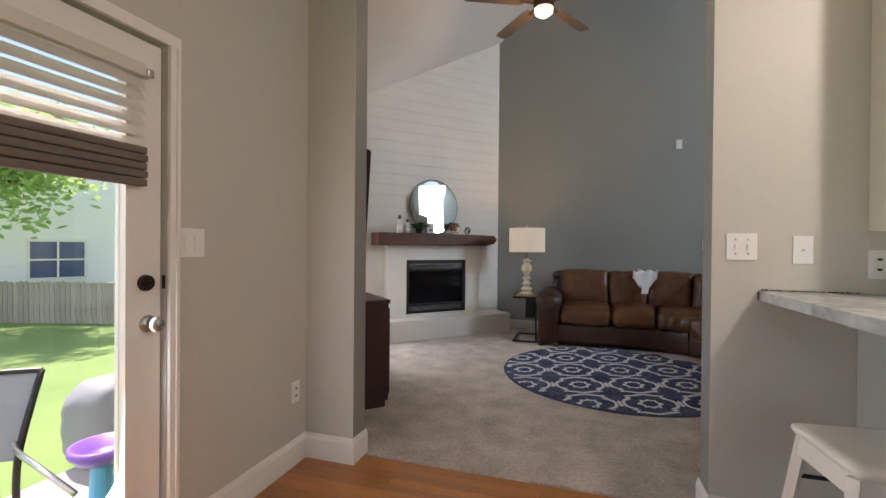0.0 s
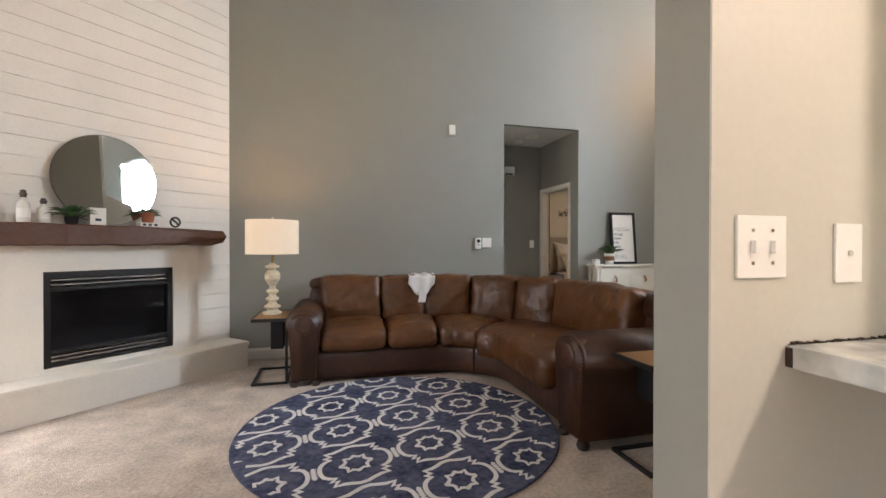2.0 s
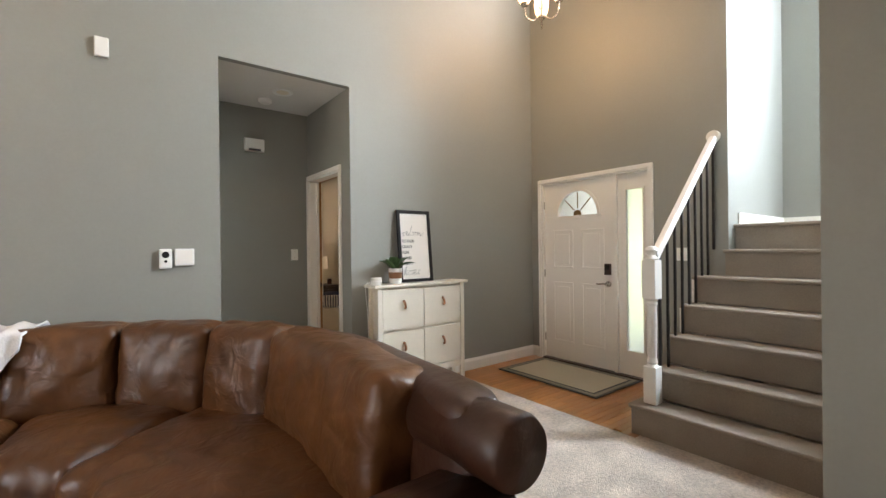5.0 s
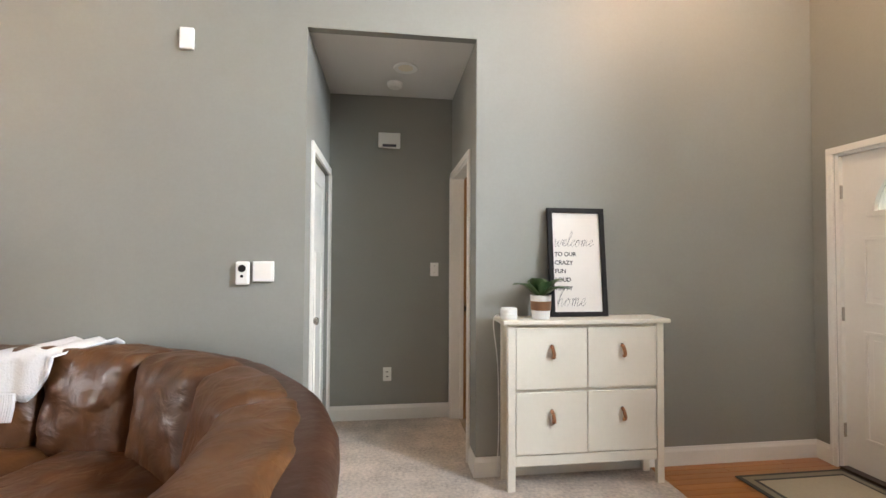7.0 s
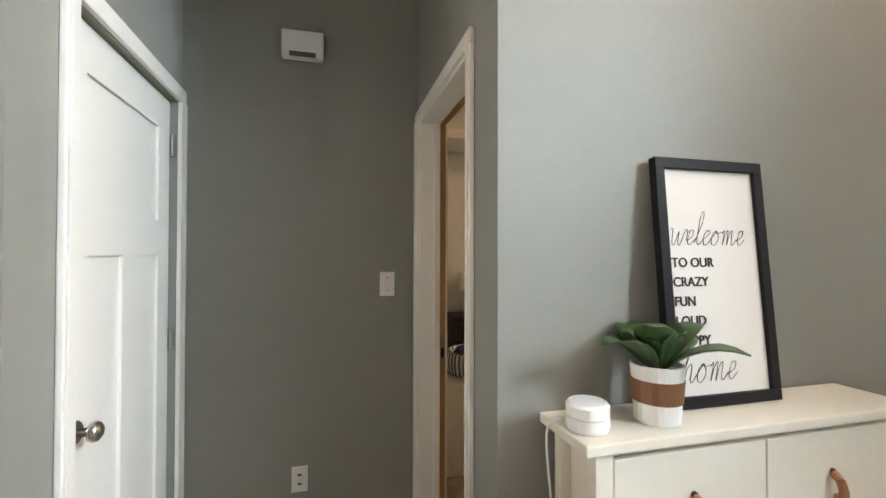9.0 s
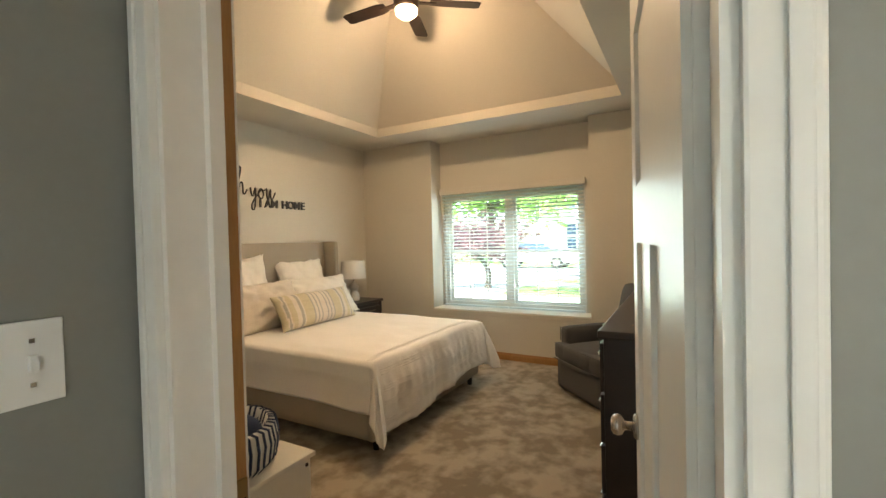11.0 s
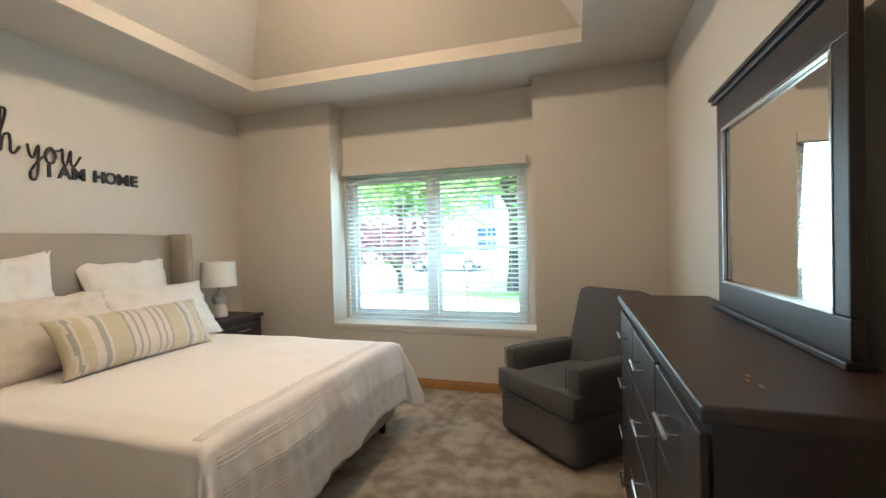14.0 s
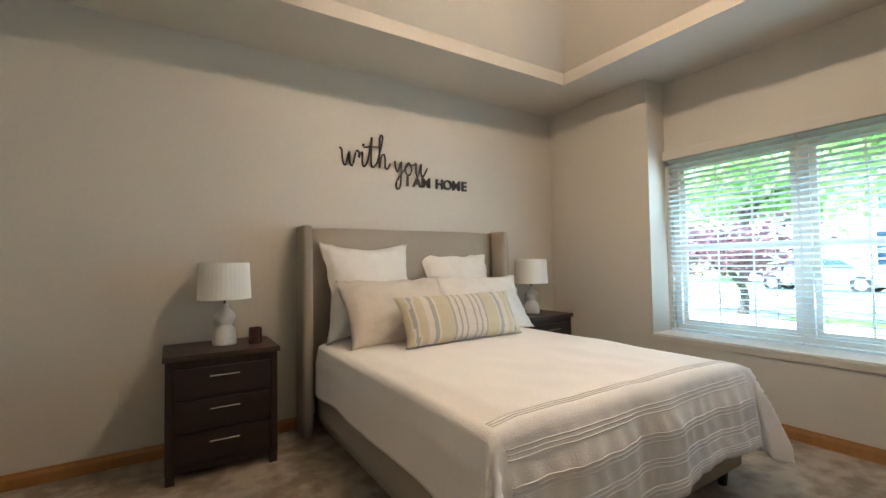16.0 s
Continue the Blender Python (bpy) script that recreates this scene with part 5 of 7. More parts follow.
bm = bmesh.new()
turn = Matrix.Translation((rcx, rcy, 0))


def ribbon(pts, w, z=0.0155):
    prev = None
    for i, p in enumerate(pts):
        d = Vector(pts[min(i + 1, len(pts) - 1)]) - Vector(pts[max(i - 1, 0)])
        if d.length < 1e-6:
            continue
        nrm = Vector((-d.y, d.x)).normalized() * w / 2
        if Vector(p).length > rrad - 0.015:
            prev = None
            continue
        row = [bm.verts.new(turn @ Vector((p[0] + k * nrm.x, p[1] + k * nrm.y, z))) for k in (1, -1)]
        if prev:
            bm.faces.new((prev[0], prev[1], row[1], row[0]))
        prev = row


def lobed(cx, cy, rows, ax, ay):
    """A closed outline from one quarter of it, mirrored about both of the pattern's own axes."""
    quarter = [Vector(p) for p in rows]
    ring = quarter + [Vector((-p.x, p.y)) for p in quarter[::-1]] + [Vector((-p.x, -p.y)) for p in quarter] + [Vector((p.x, -p.y)) for p in quarter[::-1]]
    ring.append(ring[0])
    return [Vector((cx + ax.x * p.x + ay.x * p.y, cy + ax.y * p.x + ay.y * p.y)) for p in ring]


AX, AY = Vector((0.955, 0.297)), Vector((-0.148, 0.989))
A_, B_ = Vector((0.449, 0.142)), Vector((-0.068, 0.453))
LOBE = [(0.203, 0.0), (0.200, 0.035), (0.187, 0.068), (0.162, 0.092), (0.132, 0.100), (0.160, 0.130), (0.124, 0.135), (0.150, 0.176), (0.102, 0.176), (0.062, 0.190), (0.025, 0.206), (0.0, 0.208)]
STAR = [(0.094, 0.0), (0.066, 0.018), (0.054, 0.036), (0.058, 0.074), (0.032, 0.062), (0.012, 0.072), (0.0, 0.088)]
for i in range(-3, 4):
    for j in range(-4, 5):
        g = Vector((0.0575, 0.109)) + A_ * i + B_ * j
        if g.length > rrad + 0.2:
            continue
        ribbon(lobed(g.x, g.y, LOBE, AX, AY), 0.024)
        ribbon(lobed(g.x, g.y, STAR, AX, AY), 0.020)
        c = g + A_ * 0.5
        ribbon([c + AY * (0.011 * k) + AX * (0.007 * (-1) ** k) for k in range(-5, 6)], 0.022)
thicken(bm, 0.003)
part("lattice", bm, "rugwhite", rg, "ivory medallion lattice")

# ---- television corner ----
ts = thing("tv_stand", "dark reddish wood media cabinet standing cornerwise", "tv stand")
q = Matrix.Translation((-0.905, 3.575, 0)) @ Matrix.Rotation(radians(135), 4, "Z")


def tsbox(*a, bev=0.004):
    b = box(*a, bev)
    b.transform(q)
    return b


part("carcass", tsbox(0.01, 0.01, 0.05, 1.24, 0.44, 0.775), "redwood", ts)
part("top", tsbox(0, 0, 0.777, 1.25, 0.45, 0.808), "redwood", ts)
part("plinth", tsbox(0.02, 0.03, 0.0, 1.23, 0.43, 0.049), "redwood", ts)
for k in range(2):
    dr = part("cabinet_door", tsbox(0.03 + 0.60 * k, -0.008, 0.09, 0.60 + 0.60 * k, 0.008, 0.74), "redwood", ts)
    part("handle", tsbox(0.54 - 0.40 * k + 0.0 + 0.60 * k * 0.85, -0.03, 0.4, 0.555 - 0.40 * k + 0.60 * k * 0.85, -0.009, 0.52), "nickel", dr)
cb = thing("cable_box", "black cable box with white papers on the media cabinet", "media box")
part("body", tsbox(0.30, 0.10, 0.81, 0.62, 0.35, 0.862), "blackp", cb)
part("papers", tsbox(0.32, 0.12, 0.863, 0.60, 0.33, 0.885), "paper", cb)
tv = thing("television", "large black flat television on a tilting wall arm", "television")
qt = Matrix.Translation((-0.875, 3.06, 1.04)) @ Matrix.Rotation(radians(180 - 6), 4, "Z") @ Matrix.Rotation(radians(5), 4, "X")


def tvbox(*a, bev=0.006):
    b = box(*a, bev)
    b.transform(qt)
    return b


part("housing", tvbox(0, -0.03, 0, 1.30, 0.012, 0.80), "blackp", tv)
part("panel", tvbox(0.012, -0.034, 0.012, 1.288, -0.0305, 0.788, bev=0.001), "screen", tv)
part("back_bulge", tvbox(0.15, 0.0125, 0.08, 1.15, 0.05, 0.5), "blackp", tv)
part("wall_arm", box(-1.48, 2.871, 1.33, -1.40, 3.06, 1.45, 0.004), "black", tv)
part("bracket_bolt", tvbox(0.02, 0.0122, 0.62, 0.04, 0.016, 0.64, bev=0.001), "nickel", tv)

# ---- ceiling fan of the living room ----


def ceiling_fan(name, label, at, top, blades, length, width, start, blade_mat, body_mat, tilt=8):
    f = thing(name, label, "ceiling fan")
    x, y, z = at
    part("downrod", lathe([(0, z + 0.2), (0.012, z + 0.2), (0.012, top - 0.03), (0, top - 0.03)], (x, y, 0), 12), body_mat, f)
    part("canopy", lathe([(0, top - 0.07), (0.03, top - 0.07), (0.06, top - 0.02), (0.065, top), (0, top)], (x, y, 0), 24), body_mat, f, smooth=True)
    part("motor", lathe([(0, z + 0.03), (0.07, z + 0.03), (0.10, z + 0.06), (0.105, z + 0.14), (0.07, z + 0.19), (0.02, z + 0.21), (0, z + 0.21)], (x, y, 0), 28), body_mat, f, smooth=True)
    lb = part("light_bowl", lathe([(0, z - 0.045), (0.05, z - 0.038), (0.085, z - 0.01), (0.09, z + 0.028), (0, z + 0.029)], (x, y, 0), 28), "bulb2", f, "lit frosted glass bowl", smooth=True)
    lb.visible_shadow = False
    for k in range(blades):
        m = pose(x, y, z + 0.09, 0, 0, start + 360 / blades * k) @ Matrix.Rotation(radians(tilt), 4, "X")
        bm = extrude([(0.19, -width * 0.38), (0.26, -width / 2), (length - 0.03, -width / 2), (length, -width * 0.4), (length, width * 0.4), (length - 0.03, width / 2), (0.26, width / 2), (0.19, width * 0.38)], lambda u, v, w: m @ Vector((u, v, w)), 0, 0.008)
        bl_ = part("blade", bm, blade_mat, f)
        bm = extrude([(0.09, -0.025), (0.24, -0.018), (0.24, 0.018), (0.09, 0.025)], lambda u, v, w: m @ Vector((u, v, w)), -0.008, -0.001)
        part("blade_iron", bm, body_mat, bl_)
    return f


ceiling_fan("ceiling_fan", "ceiling fan with gray-brown blades and lit bowl", (0.10, 4.88, 3.49), 4.93, 5, 0.78, 0.13, 132, "fanblade", "bronze")
ceiling_fan("ceiling_fan", "bedroom ceiling fan with dark blades and lit bowl", (5.97, 9.28, 3.23), TZ, 5, 0.60, 0.12, 20, "espresso", "bronze")

# ---- chandelier ----
ch = thing("chandelier", "nickel chandelier with three lit frosted glass cups", "chandelier")
cx, cyy = 4.836, 6.098
part("stem", lathe([(0, 3.33), (0.012, 3.335), (0.03, 3.36), (0.014, 3.39), (0.02, 3.43), (0.03, 3.46), (0.012, 3.50), (0.008, 3.60), (0.008, 3.75), (0, 3.75)], (cx, cyy, 0), 16), "nickel", ch, smooth=True)
part("chain", tube([(cx, cyy, 3.74), (cx, cyy, H - 0.02)], 0.007, 8), "nickel", ch)
part("canopy", lathe([(0, H - 0.03), (0.05, H - 0.03), (0.06, H), (0, H)], (cx, cyy, 0), 20), "nickel", ch)
for k in range(3):
    a = radians(40 + 120 * k)
    d = Vector((math.cos(a), math.sin(a), 0))
    o = Vector((cx, cyy, 0))
    arm = part("arm", tube(spline([o + d * 0.02 + Vector((0, 0, 3.37)), o + d * 0.08 + Vector((0, 0, 3.315)), o + d * 0.15 + Vector((0, 0, 3.33)), o + d * 0.17 + Vector((0, 0, 3.40)), o + d * 0.17 + Vector((0, 0, 3.43))]), 0.007, 8), "nickel", ch, smooth=True)
    p = o + d * 0.17
    part("cup", lathe([(0, 3.425), (0.03, 3.43), (0.034, 3.45), (0, 3.45)], p, 18), "nickel", arm)
    gs = part("glass_shade", lathe([(0.036, 3.45), (0.058, 3.49), (0.066, 3.56), (0.062, 3.615), (0.060, 3.615), (0.064, 3.56), (0.056, 3.49), (0.034, 3.452)], p, 24), "bulb", arm, "lit frosted glass cup", smooth=True)
    gs.visible_shadow = False

# ---- entry: cabinet, sign, plant ----
cbx = thing("shoe_cabinet", "white four-door shoe cabinet with leather pulls", "cabinet")
cx0, cx1, cy0, cy1 = 3.60, 4.575, 6.905, 7.085
bm = box(cx0 + 0.03, cy0 + 0.022, 0.14, cx1 - 0.03, cy1, 0.963, 0.003)
part("body", bm, "cream", cbx)
for x in (cx0, cx1 - 0.045):
    for y in (cy0, cy1 - 0.03):
        part("leg", box(x, y, 0.0, x + 0.045, y + 0.03, 0.963, 0.003), "cream", cbx)
part("top", box(cx0 - 0.035, cy0 - 0.02, 0.964, cx1 + 0.035, cy1 + 0.015, 0.99, 0.005), "cream", cbx)
part("bottom_rail", box(cx0 + 0.046, cy0 + 0.004, 0.14, cx1 - 0.046, cy0 + 0.021, 0.20, 0.003), "cream", cbx)
for z0, z1 in ((0.208, 0.565), (0.585, 0.942)):
    for k in range(2):
        x0 = cx0 + 0.049 + k * 0.441
        d = part("flap_door", box(x0, cy0 + 0.002, z0, x0 + 0.436, cy0 + 0.02, z1, 0.003), "cream", cbx)
        xm = x0 + 0.218
        bm = tube(spline([(xm - 0.004, cy0 - 0.002, z0 + 0.25), (xm - 0.002, cy0 - 0.018, z0 + 0.235), (xm + 0.004, cy0 - 0.022, z0 + 0.20), (xm + 0.006, cy0 - 0.006, z0 + 0.185)]), 0.011, 8)
        pl_ = part("leather_pull", bm, "pulls", d, "tan leather loop pull")
        part("pull_screw", lathe([(0, 0), (0.008, 0), (0.008, 0.006), (0, 0.006)], m=pose(xm - 0.003, cy0 + 0.001, z0 + 0.253, 90, 0, 0), seg=12), "bronze", pl_)
CT = 0.9915
sg_ = thing("framed_sign", "black framed white lettered sign leaning on the wall", "sign")
sx0, sx1, sh_ = 3.90, 4.275, 0.685
sm2 = Matrix.Translation((sx0, 7.02, CT)) @ Matrix.Rotation(radians(-5.2), 4, "X")


def sbox(*a, bev=0.002):
    b = box(*a, bev)
    b.transform(sm2)
    return b


w_ = sx1 - sx0
bm = bmesh.new()
for a in ((0, 0, w_, 0.03), (0, sh_ - 0.03, w_, sh_), (0, 0.03, 0.03, sh_ - 0.03), (w_ - 0.03, 0.03, w_, sh_ - 0.03)):
    box(a[0], -0.012, a[1], a[2], 0.014, a[3], 0.002, bm)
bm.transform(sm2)
part("frame", bm, "blackp", sg_)
part("board", sbox(0.028, 0.0, 0.028, w_ - 0.028, 0.01, sh_ - 0.028, bev=0), "paper", sg_)
LET = Matrix.Rotation(radians(90), 4, "X")
for k, wd in enumerate(("TO OUR", "CRAZY", "FUN", "LOUD", "HAPPY")):
    part("lettering", text_mesh(wd, 0.037, sm2 @ Matrix.Translation((0.040, -0.0016, 0.378 - 0.0535 * k)) @ LET, 0.0008, bold=0.0005), "ink", sg_)
CURSIVE = {
    "w": [(0, .55), (.08, .5), (.12, .1), (.22, 0), (.34, .45), (.36, .1), (.46, 0), (.6, .5), (.7, .45)],
    "i": [(0, .3), (.12, .5), (.12, .1), (.2, 0), (.32, .2)],
    "t": [(0, .2), (.14, .9), (.15, 1.0), (.12, .2), (.2, 0), (.36, .2)],
    "h": [(0, .2), (.18, .9), (.2, 1.15), (.1, 1.1), (.08, .5), (.08, 0), (.14, .4), (.26, .5), (.3, .3), (.3, .05), (.38, 0), (.5, .2)],
    "y": [(0, .5), (.04, .2), (.14, .1), (.28, .5), (.28, .1), (.22, -.5), (.08, -.6), (.06, -.35), (.3, .05), (.44, .2)],
    "o": [(.2, .5), (.04, .35), (.06, .05), (.22, 0), (.32, .25), (.2, .5), (.24, .4), (.46, .45)],
    "u": [(0, .45), (.06, .5), (.06, .12), (.16, 0), (.3, .5), (.3, .1), (.4, 0), (.6, .35)],
    "e": [(0, .15), (.22, .3), (.22, .5), (.08, .45), (.06, .1), (.18, 0), (.36, .2)],
    "l": [(0, .1), (.2, .8), (.18, 1.15), (.08, 1.0), (.08, .2), (.16, 0), (.3, .15)],
    "c": [(.28, .42), (.16, .5), (.04, .3), (.08, .05), (.2, 0), (.36, .2)],
    "m": [(0, .4), (.08, .5), (.08, 0), (.14, .4), (.24, .5), (.26, 0), (.32, .4), (.42, .5), (.44, .1), (.52, 0), (.66, .2)],
}


def script(word, size, m, r, bars=(), flat=0.5):
    """Flowing handwriting as a thin raised line, with cross strokes."""
    pts, x = [], 0.0
    bm = bmesh.new()
    dots = []
    for c in word:
        g = CURSIVE[c]
        pts += [(x + p[0], p[1], 0) for p in g]
        if c == "i":
            dots.append((x + 0.16, 0.75))
        if c == "t":
            tube([m @ Vector(((x + a) * size, b * size, 0)) for a, b in ((-0.14, .66), (.1, .72), (.42, .74))], r * 0.8, 6, bm)
        x += max(p[0] for p in g)
    tube([m @ (p * size) for p in spline(pts, 5)], r, 6, bm)
    for d in dots:
        bmesh.ops.create_icosphere(bm, subdivisions=1, radius=r * 1.6, matrix=m @ Matrix.Translation((d[0] * size, d[1] * size, 0)))
    return bm


SLANT = Matrix(((1, 0.3, 0, 0), (0, 1, 0, 0), (0, 0, 1, 0), (0, 0, 0, 1)))
part("script_lettering", script("welcome", 0.082, sm2 @ Matrix.Translation((0.034, -0.001, 0.44)) @ LET @ SLANT, 0.0009), "ink", sg_)
part("script_lettering", script("home", 0.095, sm2 @ Matrix.Translation((0.042, -0.001, 0.066)) @ LET @ SLANT, 0.0009), "ink", sg_)
pp = thing("potted_plant", "broad-leaved plant in white pot with wood band", "plant")
o = Vector((3.822, 6.975, CT))
part("pot", lathe([(0, 0), (0.052, 0), (0.054, 0.01), (0.063, 0.14), (0.057, 0.14), (0.055, 0.125), (0, 0.125)], o, 28), "white", pp)
part("wood_band", lathe([(0.0575, 0.05), (0.059, 0.05), (0.0632, 0.105), (0.0610, 0.105)], o, 28), "woodband", pp)
leafy(pp, o + Vector((0, 0, 0.12)), 9, 0.27, 0.115, 0.05, "leaf", 12, up=0.88)
leafy(pp, o + Vector((0, 0, 0.13)), 6, 0.19, 0.095, 0.02, "leaf", 15, up=1.35)
wm = thing("white_gadget", "small white cylindrical gadget on the shoe cabinet", "gadget")
o = Vector((3.622, 6.97, CT))
part("body", lathe([(0, 0), (0.046, 0), (0.05, 0.01), (0.05, 0.032), (0, 0.032)], o, 28), "white", wm)
part("cap", lathe([(0, 0.034), (0.05, 0.034), (0.05, 0.058), (0.044, 0.065), (0, 0.065)], o, 28), "white", wm)
part("cord", tube(spline([o + Vector((-0.05, 0.03, 0.02)), o + Vector((-0.085, 0.04, -0.02)), (3.572, 7.04, 0.7), (3.582, 7.05, 0.35), (3.575, 7.06, 0.05)]), 0.003, 6), "white", wm)
dm = thing("door_mat", "tan door mat with dark double border", "mat")
part("border", box(5.05, 5.73, 0.004, 5.80, 6.91, 0.012, 0.002), "matdark", dm)
part("inner_border", box(5.075, 5.755, 0.0125, 5.775, 6.885, 0.0142, 0), "matmid", dm)
part("line", box(5.115, 5.795, 0.0146, 5.735, 6.845, 0.0158, 0), "matdark", dm)
part("field", box(5.135, 5.815, 0.0161, 5.715, 6.825, 0.0172, 0), "mat", dm)


# ---- plates and devices on walls ----
def plate(name, label, cat, axis, face, out, u, z, w, h, kind_="switch", n=1):
    p = thing(name, label, cat)
    a, b = sorted((face, face + out * 0.006))
    bx = lambda u0, z0, u1, z1, lo, hi, bev=0.0015: box(min(lo, hi), u0, z0, max(lo, hi), u1, z1, bev) if axis == "x" else box(u0, min(lo, hi), z0, u1, max(lo, hi), z1, bev)
    part("plate", bx(u - w / 2, z - h / 2, u + w / 2, z + h / 2, a, b, 0.002), "white", p)
    f0, f1 = face + out * 0.006, face + out * 0.011
    for k in range(n):
        uu = u + (k - (n - 1) / 2) * 0.046
        if kind_ == "switch":
            part("toggle", bx(uu - 0.005, z - 0.011, uu + 0.005, z + 0.011, f0, face + out * 0.016), "white", p)
            for dz in (-0.03, 0.03):
                part("screw", bx(uu - 0.003, z + dz - 0.003, uu + 0.003, z + dz + 0.003, f0, face + out * 0.0072, 0), "nickel", p)
        elif kind_ == "rocker":
            part("rocker", bx(uu - 0.016, z - 0.033, uu + 0.016, z + 0.033, f0, face + out * 0.009), "white", p)
        elif kind_ == "outlet":
            for dz in (-0.02, 0.02):
                s = part("socket", bx(uu - 0.016, z + dz - 0.014, uu + 0.016, z + dz + 0.014, f0, face + out * 0.009), "white", p)
                part("slots", bx(uu - 0.008, z + dz - 0.004, uu + 0.008, z + dz + 0.005, face + out * 0.009, face + out * 0.0095, 0), "blackp", s)
        elif kind_ == "jack":
            part("jack", bx(uu - 0.005, z - 0.005, uu + 0.005, z + 0.005, f0, face + out * 0.010), "blackp", p)
    return p


plate("light_switch", "white two-toggle light switch plate", "light switch", "y", 2.73, -1, 1.097, 1.222, 0.115, 0.115, "switch", 2)
pj = plate("phone_jack", "wall plate painted over with small dark jack", "wall plate", "y", 2.73, -1, 1.315, 1.21, 0.07, 0.115, "jack")
pj.children[0].data.materials[0] = M["kitchen"]
plate("power_outlet", "white outlet above the bar counter", "outlet", "y", 2.73, -1, 1.565, 1.155, 0.07, 0.115, "outlet")
plate("light_switch", "white double rocker switch plate", "light switch", "x", -1.055, 1, 1.955, 1.218, 0.115, 0.115, "rocker", 2)
plate("power_outlet", "white wall outlet low on the wall", "outlet", "x", -1.055, 1, 2.63, 0.40, 0.07, 0.115, "outlet")
plate("light_switch", "white light switch plate in the hall", "light switch", "y", 8.15, -1, 3.30, 1.258, 0.07, 0.115, "switch", 1)
plate("power_outlet", "white wall outlet in the hall", "outlet", "y", 8.15, -1, 2.905, 0.375, 0.07, 0.115, "outlet")
plate("power_outlet", "white wall outlet behind the sofa", "outlet", "y", WY, -1, 1.95, 0.36, 0.07, 0.115, "outlet")
plate("light_switch", "white light switch plate in the alcove", "light switch", "y", 5.55, -1, -2.56, 1.25, 0.075, 0.12, "rocker", 1)
plate("wall_plate", "small white wall plate beside the stairs", "wall plate", "x", FX, -1, 5.36, 1.23, 0.10, 0.115, "rocker", 2)
ob_ = plate("power_outlet", "beige outlet beside the bed", "outlet", "y", BY1, -1, 4.20, 0.42, 0.07, 0.115, "rocker")
for o_ in ob_.children:
    o_.data.materials[0] = M["beige"]
ms = thing("alarm_sensor", "white alarm sensor high on the gray wall", "sensor")
part("body", box(1.70, WY - 0.028, 2.552, 1.775, WY, 2.677, 0.008), "white", ms)
tc_ = thing("door_chime_monitor", "white intercom unit with round speaker on gray wall", "intercom")
part("body", box(2.03, WY - 0.035, 1.19, 2.105, WY, 1.325, 0.012), "white", tc_)
part("speaker", lathe([(0, 0), (0.022, 0), (0.02, 0.004), (0, 0.004)], m=pose(2.067, WY - 0.035, 1.285, 90, 0, 0), seg=20), "blackp", tc_, "dark round speaker")
part("button", lathe([(0, 0), (0.009, 0), (0.008, 0.004), (0, 0.004)], m=pose(2.067, WY - 0.035, 1.24, 90, 0, 0), seg=16), "blackp", tc_)
tt = thing("thermostat", "white square thermostat on the gray wall", "thermostat")
part("body", box(2.122, WY - 0.022, 1.208, 2.24, WY, 1.326, 0.006), "white", tt)
part("display", box(2.135, WY - 0.0235, 1.225, 2.227, WY - 0.0222, 1.313, 0), "paper", tt)
cm = thing("door_chime", "white door chime box in the hall", "door chime")
part("body", box(2.815, 8.105, 2.29, 3.0, 8.15, 2.415, 0.008), "white", cm)
part("grille", box(2.85, 8.103, 2.293, 2.965, 8.106, 2.315, 0), "stripe", cm)
rc = thing("recessed_light", "unlit recessed ceiling light in the hall", "ceiling light")
part("trim_ring", lathe([(0.055, 2.738), (0.085, 2.732), (0.09, 2.741), (0.055, 2.741), (0.055, 2.738)], (3.02, 7.58, 0), 28), "white", rc)
part("lens", lathe([(0, 2.737), (0.054, 2.737), (0.054, 2.741), (0, 2.741)], (3.02, 7.58, 0), 28), "linen", rc)
sk = thing("smoke_detector", "white smoke detector on the hall ceiling", "smoke detector")
part("body", lathe([(0, 2.705), (0.045, 2.705), (0.058, 2.718), (0.062, 2.741), (0, 2.741)], (2.947, 7.87, 0), 28), "white", sk)

# ---- kitchen bar ----
pc = thing("upper_cabinet", "cream painted kitchen wall cabinet", "cabinet")
part("body", box(1.53, 2.40, 1.287, 2.35, 2.729, 2.35, 0.003), "cabinet", pc)
for k in range(2):
    d = part("cabinet_door", box(1.535 + 0.41 * k, 2.378, 1.292, 1.935 + 0.41 * k, 2.398, 2.345, 0.003), "cabinet", pc)
    part("handle", tube([(1.88 + 0.10 * k, 2.36, 1.42), (1.88 + 0.10 * k, 2.36, 1.54)], 0.006), "nickel", d)
bt = thing("bar_counter", "white mottled granite bar counter", "counter")
part("slab", box(1.16, 1.25, 0.995, 1.95, 2.728, 1.038, 0.004), "granite", bt)
part("chipped_edge", box(1.158, 2.716, 0.997, 1.168, 2.7285, 1.034, 0.001), "bronze", bt, "dark chipped sealant at the wall end")
bm = bmesh.new()
rnd = random.Random(5)
for k in range(34):
    xx = 1.17 + 0.01 * k + rnd.uniform(-0.003, 0.003)
    box(xx, 2.722, 1.037, xx + rnd.uniform(0.003, 0.008), 2.7285, 1.040 + rnd.uniform(0, 0.004), bm=bm)
part("sealant", bm, "bronze", bt, "rough dark sealant line")
pn = thing("peninsula_base", "pale painted peninsula panel under the counter", "cabinet")
part("panel", box(1.50, 1.3, 0, 1.90, 2.728, 0.993, 0.003), "blueish", pn)
part("base_board", box(1.486, 1.3, 0.001, 1.499, 2.715, 0.12, 0.003), "trim", pn)
